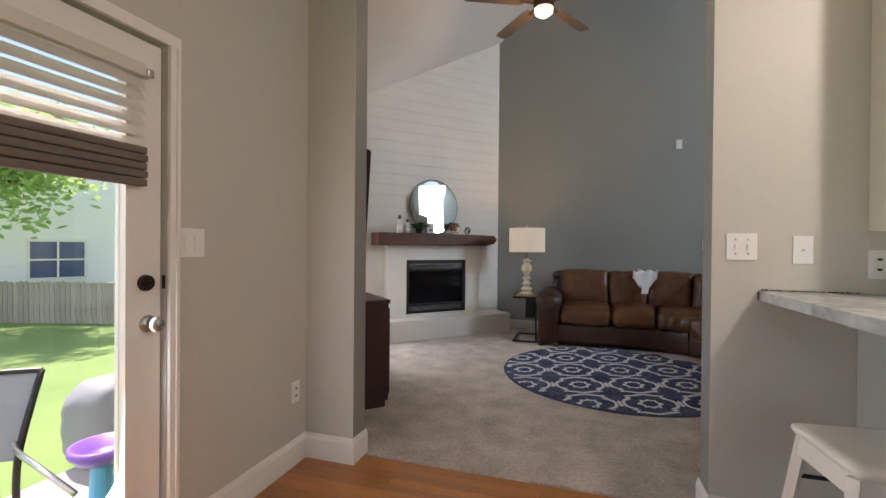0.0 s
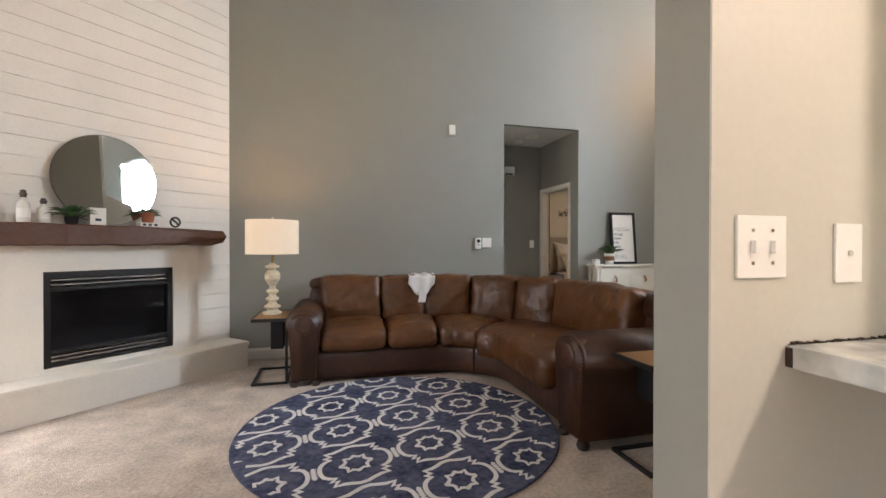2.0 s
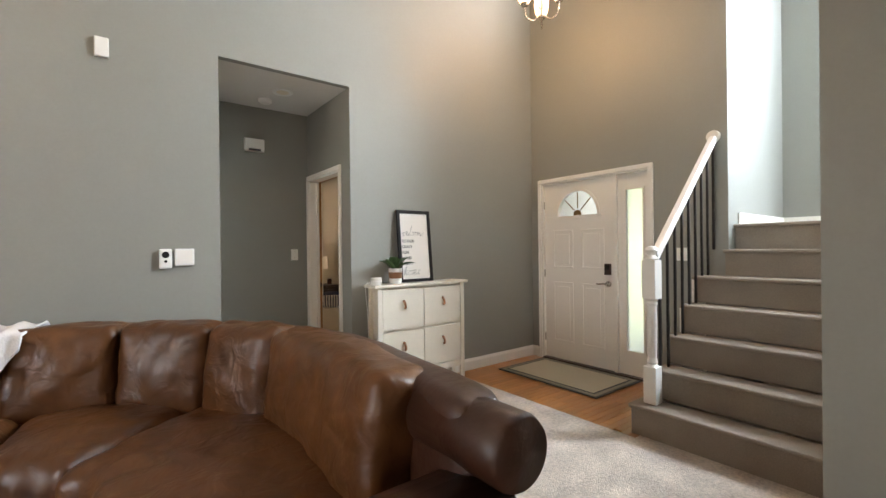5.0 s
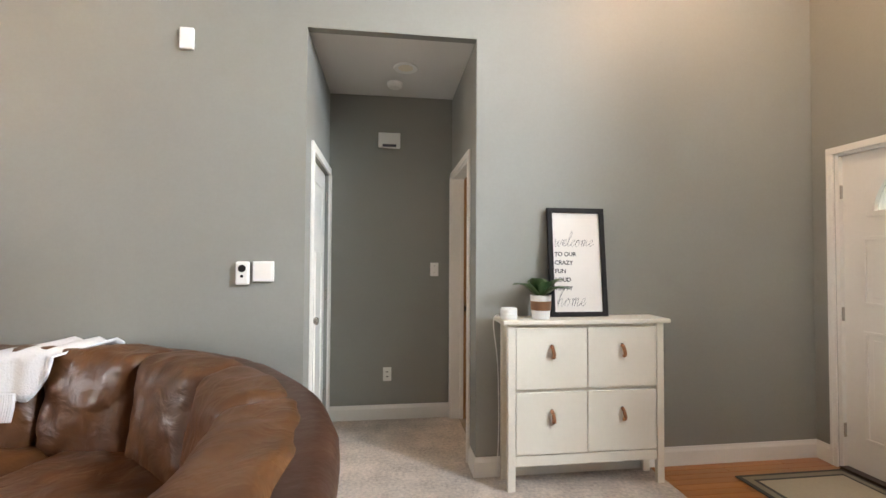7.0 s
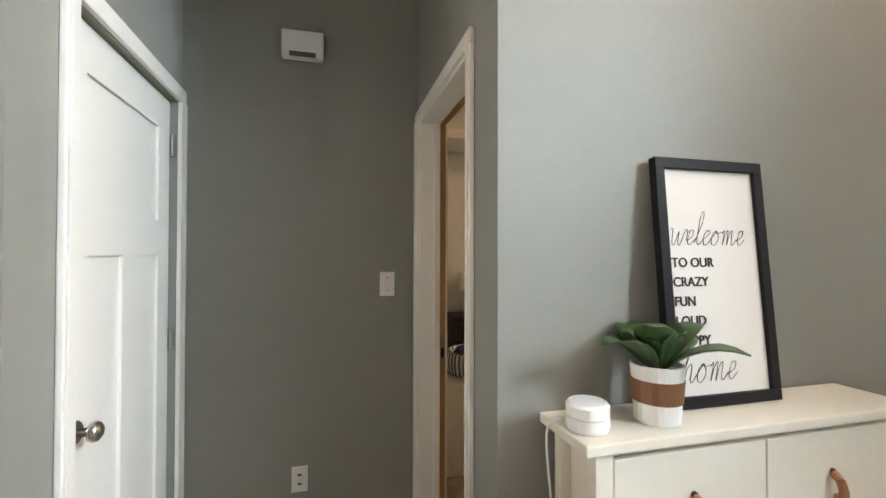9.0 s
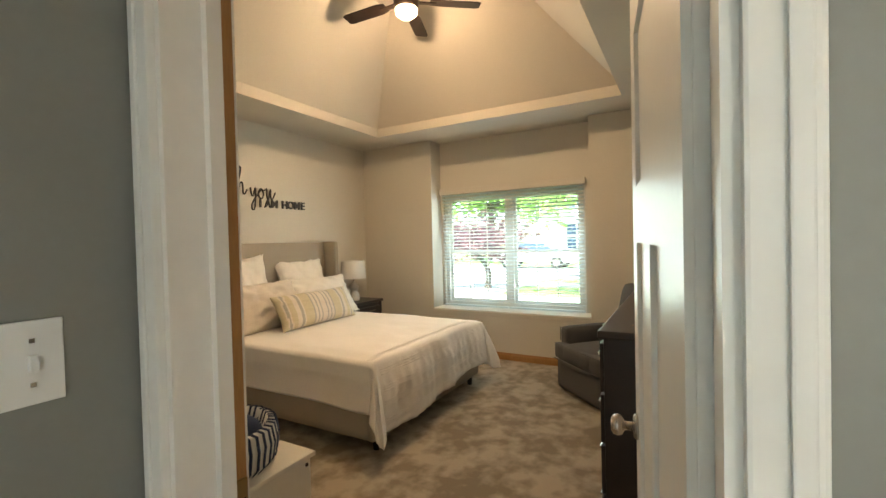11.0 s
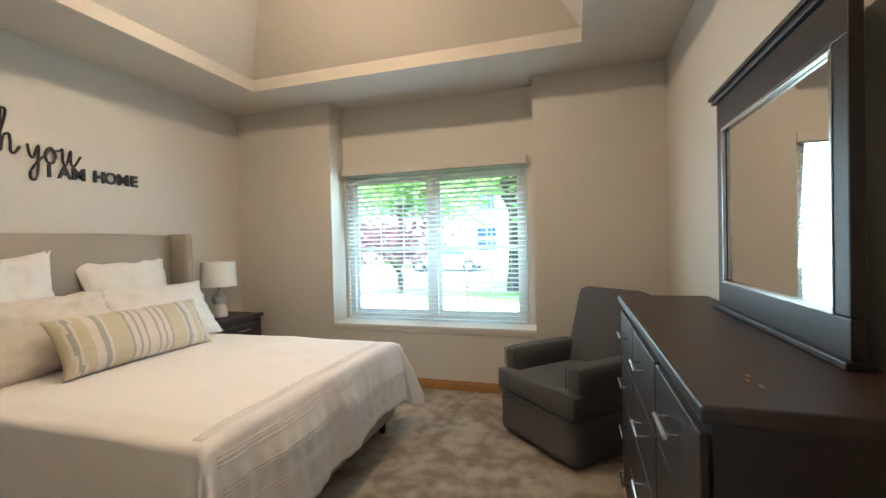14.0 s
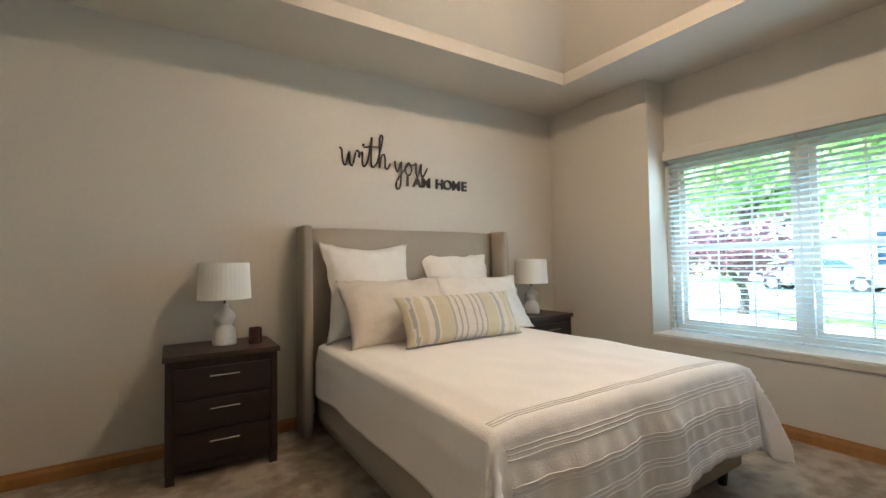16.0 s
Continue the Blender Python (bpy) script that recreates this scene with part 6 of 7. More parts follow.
so = thing("bar_stool", "white painted metal bar stool", "stool")
sx_, sy_, sz_ = 1.235, 2.075, 0.675
part("seat", soft(0.31, 0.31, 0.035, 0.017, lambda p: Matrix.Rotation(radians(4), 4, "Z") @ p + Vector((sx_, sy_, sz_ - 0.018)), (10, 10, 4), -0.008), "stool", so, smooth=True)
part("apron", lathe([(0.19, sz_ - 0.10), (0.195, sz_ - 0.10), (0.188, sz_ - 0.035), (0.183, sz_ - 0.035), (0.19, sz_ - 0.10)], m=pose(sx_, sy_, 0, 0, 0, 49), seg=4), "stool", so)
for dx in (-1, 1):
    for dy in (-1, 1):
        bm = bmesh.new()
        t = [Vector((sx_ + dx * 0.13, sy_ + dy * 0.13, sz_ - 0.04)), Vector((sx_ + dx * 0.205, sy_ + dy * 0.205, 0.004))]
        tube(t, 0.02, 4, bm)
        part("leg", bm, "stool", so)
for dx in (-1, 1):
    part("stretcher", tube([(sx_ + dx * 0.178, sy_ - 0.17, 0.24), (sx_ + dx * 0.178, sy_ + 0.17, 0.24)], 0.009), "stool", so)
    part("stretcher", tube([(sx_ - 0.15, sy_ + dx * 0.15, 0.5), (sx_ + 0.15, sy_ + dx * 0.15, 0.5)], 0.007), "black", so)

# ---- bedroom: bed ----
bed = thing("bed", "upholstered greige bed frame with winged headboard", "bed")
bx0, bx1, byf, byh = 5.27, 6.93, 9.16, 11.24
part("headboard", soft(bx1 - bx0 + 0.0, 0.09, 1.22, 0.025, lambda p: p + Vector(((bx0 + bx1) / 2 - 0.035, byh - 0.055, 0.82)), (8, 4, 8)), "upholstery", bed, smooth=True)
for x in (bx0 - 0.07, bx1 + 0.005):
    part("wing", soft(0.07, 0.24, 1.43, 0.022, lambda p: p + Vector((x, byh - 0.125, 0.72)), (4, 6, 10)), "upholstery", bed, smooth=True)
part("side_rail", soft(0.05, 1.95, 0.26, 0.018, lambda p: p + Vector((bx0 + 0.025, (byf + byh) / 2 - 0.03, 0.22)), (3, 8, 4)), "upholstery", bed, smooth=True)
part("side_rail", soft(0.05, 1.95, 0.26, 0.018, lambda p: p + Vector((bx1 - 0.025, (byf + byh) / 2 - 0.03, 0.22)), (3, 8, 4)), "upholstery", bed, smooth=True)
part("foot_rail", soft(bx1 - bx0, 0.06, 0.26, 0.018, lambda p: p + Vector(((bx0 + bx1) / 2, byf + 0.03, 0.22)), (8, 3, 4)), "upholstery", bed, smooth=True)
for x in (bx0 + 0.10, bx1 - 0.10):
    for y in (byf + 0.06, byh - 0.15):
        part("leg", lathe([(0, 0.002), (0.022, 0.002), (0.03, 0.095), (0, 0.095)], (x, y, 0), 12), "espresso", bed)
part("slat_base", box(bx0 + 0.06, byf + 0.07, 0.20, bx1 - 0.06, byh - 0.11, 0.30), "blackp", bed)
mat_ = thing("mattress", "white mattress on the bed frame", "mattress")
part("body", soft(bx1 - bx0 - 0.12, 2.0, 0.32, 0.06, lambda p: p + Vector(((bx0 + bx1) / 2, byf + 1.06, 0.462)), (8, 8, 4)), "bedlinen", mat_, smooth=True)

# coverlet: one cloth over the top, down both sides and the foot
cv = thing("coverlet", "white ribbed cotton coverlet draped over the bed", "bedspread")
bm = bmesh.new()
top = 0.64
cx_, hw, y_h, y_f = (bx0 + bx1) / 2, (bx1 - bx0) / 2 - 0.02, 11.02, byf
nu, nv = 130, 120
drop_s, drop_f = 0.33, 0.43


def cover_at(su, sv, lift=0.0):
    """The coverlet's place at a distance su from the bed's middle line and sv from its head edge, measured along the cloth."""
    ox, oy = max(0.0, abs(su) - hw), max(0.0, sv - (y_h - y_f))
    sgn = 1 if su > 0 else -1
    x = cx_ + max(-hw, min(hw, su))
    y = y_h - min(sv, y_h - y_f)
    z = top + lift + 0.012 * noise.noise(Vector((su * 2.2, sv * 2.2, 0))) + 0.004 * noise.noise(Vector((su * 7, sv * 5, 2))) - 0.02 * max(0, abs(su) / hw - 0.85) / 0.15 * (ox == 0)
    if ox and oy:
        # the loose corner hangs as one pointed fold
        dd = min(math.hypot(ox, oy), 0.47)
        k = math.atan2(oy, ox)
        r = 0.02 + 0.13 * min(1, dd / 0.4) * math.sin(2 * k)
        x += sgn * (0.02 + lift + r * math.cos(k) + 0.06 * math.sin(2 * k) * dd)
        y -= 0.02 + lift + r * math.sin(k) + 0.06 * math.sin(2 * k) * dd
        z = top - 0.03 - dd * 0.99
        fold = 0.026 * math.sin(k * 14) * min(1, dd / 0.2)
        x += sgn * fold * math.sin(k)
        y -= fold * math.cos(k)
    elif ox:
        f = 0.010 * math.sin(sv * 9 + 1.5 * math.sin(sv * 3)) * min(1, ox / 0.15)
        x += sgn * (0.018 + 0.022 * min(1, ox / 0.12) + lift + f + 0.05 * ox * ox)
        z = top - 0.02 - ox * 0.99 + 0.008 * math.sin(sv * 2.1) * ox / 0.33
    elif oy:
        w_ = min(1, oy / 0.15)
        f = (0.016 * math.sin(su * 9 + 1.4 * math.sin(su * 4)) + 0.006 * math.sin(su * 23)) * w_
        f += 0.0045 * w_ * math.sin(su * 62 + 3 * noise.noise(Vector((su * 5, oy * 9, 4)))) * (0.4 + 0.6 * math.sin(oy * 34) ** 2)
        y -= 0.018 + lift + f + 0.10 * oy + 0.03 * w_
        z = top - 0.02 - oy * 0.98 + 0.03 * math.sin(su * 3.1) * (oy > 0.3) * (oy - 0.3) / 0.1
    return Vector((x, y, max(z, 0.03)))


rows = [[bm.verts.new(cover_at((-1 + 2 * i / nu) * (hw + drop_s), j / nv * (y_h - y_f + drop_f))) for j in range(nv + 1)] for i in range(nu + 1)]
for a, b in zip(rows, rows[1:]):
    for k in range(nv):
        bm.faces.new((a[k], a[k + 1], b[k + 1], b[k]))
for f in bm.faces:
    f.normal_update()
if sum(f.normal.z for f in bm.faces) < 0:
    bmesh.ops.reverse_faces(bm, faces=bm.faces)
thicken(bm, 0.006)
part("cloth", bm, "bedlinen", cv, smooth=True)
edge = y_h - y_f
for g0 in (-0.07, 0.05, 0.16, 0.26, 0.36):
    for k in range(3):
        sv = edge + g0 + 0.016 * k
        bm = tube([cover_at(su, sv, 0.0015) for su in [-hw + 0.02 + (2 * hw - 0.04) * i / 60 for i in range(61)]], 0.0026, 5)
        part("woven_ridge", bm, "bedlinen", cv, smooth=True)


def put_pillow(name, label, w, h, t, x, y, z, lean, turn, material, seed, flange=0.0, group="pillows on the bed"):
    """A pillow standing on its lower edge at (x, y, z), leaning back by lean degrees from upright."""
    m = Matrix.Translation((x, y, z)) @ Matrix.Rotation(radians(turn), 4, "Z") @ Matrix.Rotation(radians(90 - lean), 4, "X") @ Matrix.Translation((0, h / 2, 0))
    p = thing(name, label, "pillow", group)
    part("cover", pillow(w, h, t, m, 64 if "lumbar" in name else 30, seed, flange, 0.003 if "lumbar" in name else 0.013), material, p, smooth=True)
    return p, m


put_pillow("euro_pillow", "large square white pillow against the headboard", 0.74, 0.73, 0.20, 5.66, 10.92, 0.63, 16, 2, "pillow", 1.0, 0.07)
put_pillow("euro_pillow", "large square white pillow against the headboard", 0.70, 0.68, 0.20, 6.46, 10.94, 0.63, 20, -3, "pillow", 2.0, 0.07)
put_pillow("sham_pillow", "ivory linen pillow leaning on a white one", 0.84, 0.50, 0.24, 5.78, 10.66, 0.63, 32, 3, "pillow2", 3.0, 0.04)
put_pillow("sham_pillow", "white pillow leaning on another", 0.84, 0.50, 0.24, 6.50, 10.70, 0.63, 34, -6, "pillow", 4.0, 0.05)
lp, lm = put_pillow("lumbar_pillow", "long lumbar pillow with tan and grey stripes", 0.96, 0.34, 0.20, 6.10, 10.42, 0.645, 28, 1, "pillow2", 5.0)
body = lp.children[0].data
for k in ("pillow_tan", "pillow_grey"):
    body.materials.append(M[k])
inv = lm.inverted()
for f in body.polygons:
    u = (inv @ f.center).x / 0.47
    s_ = abs(u)
    f.material_index = 1 if 0.30 < s_ < 0.50 or s_ > 0.90 or 0.70 < s_ < 0.80 else 2 if 0.06 < s_ < 0.11 or 0.15 < s_ < 0.20 or 0.24 < s_ < 0.28 or 0.55 < s_ < 0.60 or 0.83 < s_ < 0.87 else 0

# ---- nightstands, lamps ----


def nightstand(x0, x1, y0, y1, h, label):
    t = thing("nightstand", label, "nightstand", "nightstands beside the bed")
    part("body", box(x0 + 0.02, y0 + 0.02, 0.055, x1 - 0.02, y1, h - 0.032, 0.003), "espresso", t)
    part("top", box(x0 - 0.005, y0 - 0.012, h - 0.031, x1 + 0.005, y1 + 0.0, h, 0.006), "espresso_h", t)
    for x in (x0 + 0.01, x1 - 0.055):
        for y in (y0 + 0.008, y1 - 0.05):
            part("foot", box(x, y, 0.002, x + 0.045, y + 0.045, 0.056, 0.003), "espresso", t)
    for x in (x0 + 0.008, x1 - 0.043):
        part("stile", box(x, y0 + 0.008, 0.057, x + 0.035, y0 + 0.021, h - 0.033, 0.003), "espresso", t)
    n, z0 = 3, 0.10
    dh = (h - 0.055 - z0) / n
    for k in range(n):
        d = part("drawer", box(x0 + 0.05, y0 + 0.002, z0 + dh * k, x1 - 0.05, y0 + 0.02, z0 + dh * (k + 1) - 0.022, 0.004), "espresso", t)
        bm = bmesh.new()
        zc, xm = z0 + dh * (k + 0.62), (x0 + x1) / 2
        tube([(xm - 0.075, y0 - 0.026, zc), (xm + 0.075, y0 - 0.026, zc)], 0.006, 8, bm)
        for s_ in (-0.06, 0.06):
            tube([(xm + s_, y0 - 0.026, zc), (xm + s_, y0 + 0.003, zc)], 0.004, 6, bm)
        part("bar_handle", bm, "nickel", d)
    return t


nightstand(4.385, 4.97, 10.80, 11.245, 0.685, "dark espresso three-drawer nightstand with nickel bars")
nightstand(7.02, 7.54, 10.80, 11.245, 0.685, "dark espresso three-drawer nightstand with nickel bars")


def bed_lamp(x, y, z, label):
    t = thing("bedside_lamp", label, "table lamp", "lamps on the nightstands")
    part("base", lathe([(0, 0), (0.065, 0), (0.07, 0.012), (0.06, 0.09), (0.04, 0.115), (0.045, 0.13), (0.062, 0.15), (0.06, 0.185), (0.03, 0.215), (0.02, 0.225), (0.02, 0.25), (0, 0.25)], (x, y, z + 0.001), 24), "ceramic", t, smooth=True)
    part("stem", lathe([(0, 0.25), (0.008, 0.25), (0.008, 0.48), (0, 0.48)], (x, y, z), 10), "nickel", t)
    part("shade", lathe([(0.148, 0.28), (0.151, 0.28), (0.140, 0.50), (0.137, 0.50), (0.148, 0.28)], (x, y, z), 36), "whitelinen", t, "white drum lampshade")
    part("spider", box(x - 0.137, y - 0.003, z + 0.48, x + 0.137, y + 0.003, z + 0.485), "nickel", t)


bed_lamp(4.70, 11.04, 0.685, "white ceramic bedside lamp with unlit drum shade")
bed_lamp(7.25, 11.02, 0.685 - 0.03 + 0.03, "white ceramic bedside lamp with unlit drum shade")
cn = thing("candle_jar", "small dark amber candle jar on the nightstand", "candle")
part("jar", lathe([(0, 0), (0.036, 0), (0.038, 0.006), (0.038, 0.095), (0.034, 0.095), (0.034, 0.06), (0, 0.06)], (4.865, 10.98, 0.686), 24), "candle", cn)
part("wax", lathe([(0, 0.0605), (0.0335, 0.0605), (0.0335, 0.064), (0, 0.065)], (4.865, 10.98, 0.686), 24), "ceramic", cn)

# ---- wall lettering ----
wl_ = thing("wall_lettering", "black cut-out words with you I AM HOME", "wall sign")
tm = Matrix.Translation((5.505, BY1 - 0.012, 1.935)) @ LET
part("script_word", script("with", 0.228, tm, 0.0078), "letters", wl_, smooth=True)
tm = Matrix.Translation((5.975, BY1 - 0.012, 1.905)) @ LET
part("script_word", script("you", 0.205, tm, 0.0078), "letters", wl_, smooth=True)
for ch_, x in zip("IAMHOME", (6.075, 6.142, 6.222, 6.362, 6.440, 6.533, 6.635)):
    part("capital_letter", text_mesh(ch_, 0.118, Matrix.Translation((x, BY1 - 0.010, 1.812)) @ LET, 0.008, bold=0.0028), "letters", wl_)

# ---- dresser and mirror ----
dz = thing("dresser", "dark espresso wood dresser with nickel bar handles", "dresser")
x0, x1, y0, y1, h = 4.975, 6.60, 7.27, 7.70, 1.012
part("body", box(x0 + 0.02, y0, 0.05, x1 - 0.02, y1 - 0.022, h - 0.036, 0.003), "espresso", dz)
part("top", box(x0, y0, h - 0.035, x1, y1, h, 0.008), "espresso_h", dz, "worn dark wood top")
part("plinth", box(x0 + 0.015, y0, 0.002, x1 - 0.015, y1 - 0.015, 0.049, 0.004), "espresso", dz)
cols = ((0.03, 0.50), (0.515, 1.02), (1.035, 1.505))
for a, b in cols:
    for k in range(4):
        z0 = 0.075 + 0.222 * k
        d = part("drawer", box(x0 + a, y1 - 0.021, z0, x0 + b, y1 - 0.003, z0 + 0.21, 0.005), "espresso", dz)
        bm = bmesh.new()
        xm, zc = x0 + (a + b) / 2, z0 + 0.125
        tube([(xm - 0.07, y1 + 0.026, zc), (xm + 0.07, y1 + 0.026, zc)], 0.006, 8, bm)
        for s_ in (-0.055, 0.055):
            tube([(xm + s_, y1 + 0.026, zc), (xm + s_, y1 - 0.004, zc)], 0.004, 6, bm)
        part("bar_handle", bm, "nickel", d)
bm = bmesh.new()
for k in range(3):
    box(5.10 + 0.035 * k, 7.56 + 0.012 * (k % 2), h + 0.001, 5.118 + 0.035 * k, 7.566 + 0.012 * (k % 2), h + 0.0025, bm=bm)
part("scratch", bm, "oaktop", dz, "pale scratches in the top")
dm_ = thing("dresser_mirror", "dark wood framed mirror standing on the dresser", "mirror")
mx0, mx1, mz0, mz1 = 5.28, 6.20, 1.014, 1.867
my0, my1 = 7.305, 7.335
bm = bmesh.new()
for a in ((mx0, mz0, mx1, mz0 + 0.11), (mx0, mz1 - 0.118, mx1, mz1), (mx0, mz0 + 0.11, mx0 + 0.065, mz1 - 0.118), (mx1 - 0.065, mz0 + 0.11, mx1, mz1 - 0.118)):
    box(a[0], my0, a[1], a[2], my1, a[3], 0.005, bm)
part("mirror_frame", bm, "espresso", dm_)
part("cornice", box(mx0 - 0.03, my0 - 0.005, mz1 + 0.001, mx1 + 0.03, my1 + 0.012, mz1 + 0.022, 0.006), "espresso", dm_)
part("cornice_cap", box(mx0 - 0.045, my0 - 0.008, mz1 + 0.0225, mx1 + 0.045, my1 + 0.020, mz1 + 0.038, 0.004), "espresso", dm_)
part("base_ledge", box(mx0 - 0.02, my0, mz0 - 0.001, mx1 + 0.02, my1 + 0.02, mz0 + 0.018, 0.004), "espresso", dm_)
bm = bmesh.new()
for a in ((mx0 + 0.063, mz0 + 0.108, mx1 - 0.063, mz0 + 0.12), (mx0 + 0.063, mz1 - 0.130, mx1 - 0.063, mz1 - 0.116), (mx0 + 0.063, mz0 + 0.12, mx0 + 0.075, mz1 - 0.130), (mx1 - 0.075, mz0 + 0.12, mx1 - 0.063, mz1 - 0.130)):
    box(a[0], my0 + 0.02, a[1], a[2], my1 + 0.003, a[3], 0.002, bm)
part("inner_bead", bm, "nickel", dm_, "thin silver inner bead")
part("mirror_glass", box(mx0 + 0.06, my0 + 0.012, mz0 + 0.105, mx1 - 0.06, my0 + 0.018, mz1 - 0.113), "mirror", dm_)

# ---- glider chair ----
gc = thing("glider_armchair", "charcoal upholstered swivel glider armchair", "armchair")
gm = Matrix.Translation((7.10, 7.915, 0)) @ Matrix.Rotation(radians(45), 4, "Z")   # its front looks along +y of its own frame


def gsoft(name, sx, sy, sz, r, c, lean=0.0, puff=0.0, n=(8, 8, 6)):
    fn = lambda p: gm @ (Vector(c) + Matrix.Rotation(radians(lean), 3, "X") @ p)
    part(name, soft(sx, sy, sz, r, fn, n, puff, 0.003), "graychair", gc, smooth=True)


gsoft("base", 0.70, 0.70, 0.27, 0.03, (0, 0.03, 0.155))
gsoft("swivel_plinth", 0.50, 0.50, 0.03, 0.01, (0, 0.0, 0.016), n=(4, 4, 2))
gsoft("seat_cushion", 0.46, 0.66, 0.16, 0.05, (0, 0.08, 0.372), puff=0.02)
gsoft("seat_front", 0.72, 0.10, 0.155, 0.03, (0, 0.352, 0.368))
gsoft("backrest", 0.58, 0.17, 0.68, 0.06, (0, -0.29, 0.63), lean=16, n=(8, 6, 8))
for x in (-0.295, 0.295):
    gsoft("arm", 0.13, 0.60, 0.31, 0.04, (x, 0.035, 0.435))
    part("piping", tube([gm @ Vector(q) for q in ((x - 0.055, 0.332, 0.45), (x - 0.055, 0.332, 0.575), (x + 0.055, 0.332, 0.575), (x + 0.055, 0.332, 0.45))], 0.004, 6), "graychair", gc, smooth=True)
part("piping", tube([gm @ Vector(q) for q in ((-0.355, 0.40, 0.295), (0.355, 0.40, 0.295))], 0.005, 6), "graychair", gc, smooth=True)
part("piping", tube([gm @ Vector(q) for q in ((-0.345, 0.395, 0.436), (0.345, 0.395, 0.436))], 0.004, 6), "graychair", gc, smooth=True)

# ---- changing unit with striped basket ----
cu = thing("low_white_cabinet", "low white painted cabinet inside the bedroom door", "cabinet")
part("body", box(3.60, 8.69, 0.0, 4.29, 9.22, 0.56, 0.004), "cream", cu)
part("top", box(3.595, 8.675, 0.561, 4.305, 9.23, 0.58, 0.004), "cream", cu)
part("screw_cap", lathe([(0, 0), (0.008, 0), (0.007, 0.003), (0, 0.003)], m=pose(4.27, 8.69, 0.535, 90, 0, 0), seg=12), "bronze", cu)
bk = thing("changing_basket", "round woven basket pad with navy striped cover", "basket")
o = Vector((4.03, 8.925, 0.581))
bm = lathe([(0.0, 0.0), (0.20, 0.0), (0.225, 0.03), (0.235, 0.10), (0.225, 0.15), (0.20, 0.155), (0.185, 0.11), (0.17, 0.06), (0, 0.05)], (0, 0, 0), 40)
bm.transform(Matrix.Translation(o) @ Matrix.Diagonal((0.98, 1.0, 1, 1)))
part("cushioned_rim", bm, "paper", bk, "white padded rim", smooth=True)
bm = bmesh.new()
for k in range(46):
    a = 2 * math.pi * k / 46
    d = Vector((math.cos(a) * 0.99, math.sin(a) * 1.01, 0))
    e = Vector((math.cos(a + 0.05) * 0.99, math.sin(a + 0.05) * 1.01, 0))
    prof_ = ((0.205, 0.004), (0.229, 0.03), (0.239, 0.10), (0.229, 0.153), (0.20, 0.159), (0.184, 0.115))
    for (r0, z0), (r1, z1) in zip(prof_, prof_[1:]):
        bm.faces.new([bm.verts.new(o + d * r0 + Vector((0, 0, z0))), bm.verts.new(o + e * r0 + Vector((0, 0, z0))), bm.verts.new(o + e * r1 + Vector((0, 0, z1))), bm.verts.new(o + d * r1 + Vector((0, 0, z1)))])
thicken(bm, 0.002)
part("stripes", bm, "navy", bk, "navy stripes")
part("navy_pad", soft(0.28, 0.30, 0.11, 0.05, lambda p: p + o + Vector((0, 0, 0.11)), (8, 8, 4), 0.02, 0.01), "navy", bk, smooth=True)

# ---- alcove window ----
w2 = tagged(new("window_2"), "white alcove window", "window", kind="structure")
part("window_frame", holed("x", -3.27, -3.21, 3.85, 5.35, 0.35, 2.35, [(3.90, 4.57, 0.40, 2.30), (4.63, 5.30, 0.40, 2.30)]), "trim", w2)
g = part("pane", box(-3.242, 3.9, 0.4, -3.238, 5.3, 2.3), "glass", w2)
g.visible_shadow = False

# ---- outdoors ----
gz = lambda x, y: -0.62 - 0.54 * max(0, min(1, (-x - 3) / 7)) ** 1.2 if x < -2 else -0.22 if x > 0 else -0.42 + 0.1 * x
bm = bmesh.new()
xs = [-300, -120, -60, -30, -20, -14, -11, -10, -9, -8, -7, -6, -5, -4, -3, -1, 4, 12, 30, 60, 120, 300]
ys = [-300, -100, -40, -15, 0, 8, 20, 40, 100, 300]
gv = [[bm.verts.new((x, y, gz(x, y))) for y in ys] for x in xs]
for i in range(len(xs) - 1):
    for j in range(len(ys) - 1):
        bm.faces.new((gv[i][j], gv[i + 1][j], gv[i + 1][j + 1], gv[i][j + 1]))
tagged(part("ground", bm, "grass"), "green mown lawn", "lawn", kind="structure")
tagged(part("patio", box(-3.4, -1.0, -0.75, -1.2, 3.4, -0.58, 0.01), "patio"), "pale concrete patio slab", "patio", kind="structure")
# unseen slab added as a bright surface behind the sidelight's frosted glass
tagged(part("porch_slab", box(6.35, 4.6, -0.3, 9.0, 8.0, -0.08, 0.01), "patio"), "pale concrete slab added unseen to whiten the sidelight", "porch", kind="structure")
tagged(part("road", box(20.0, -200, -0.25, 27.5, 200, -0.20), "asphalt"), "pale sunlit street", "road", kind="structure")
tagged(part("pavement", box(17.3, -200, -0.25, 18.6, 200, -0.195), "patio"), "pale concrete sidewalk", "sidewalk", kind="structure")
tagged(part("driveway", box(9.0, 12.2, -0.25, 20.0, 16.0, -0.20), "patio"), "concrete driveway", "driveway", kind="structure")


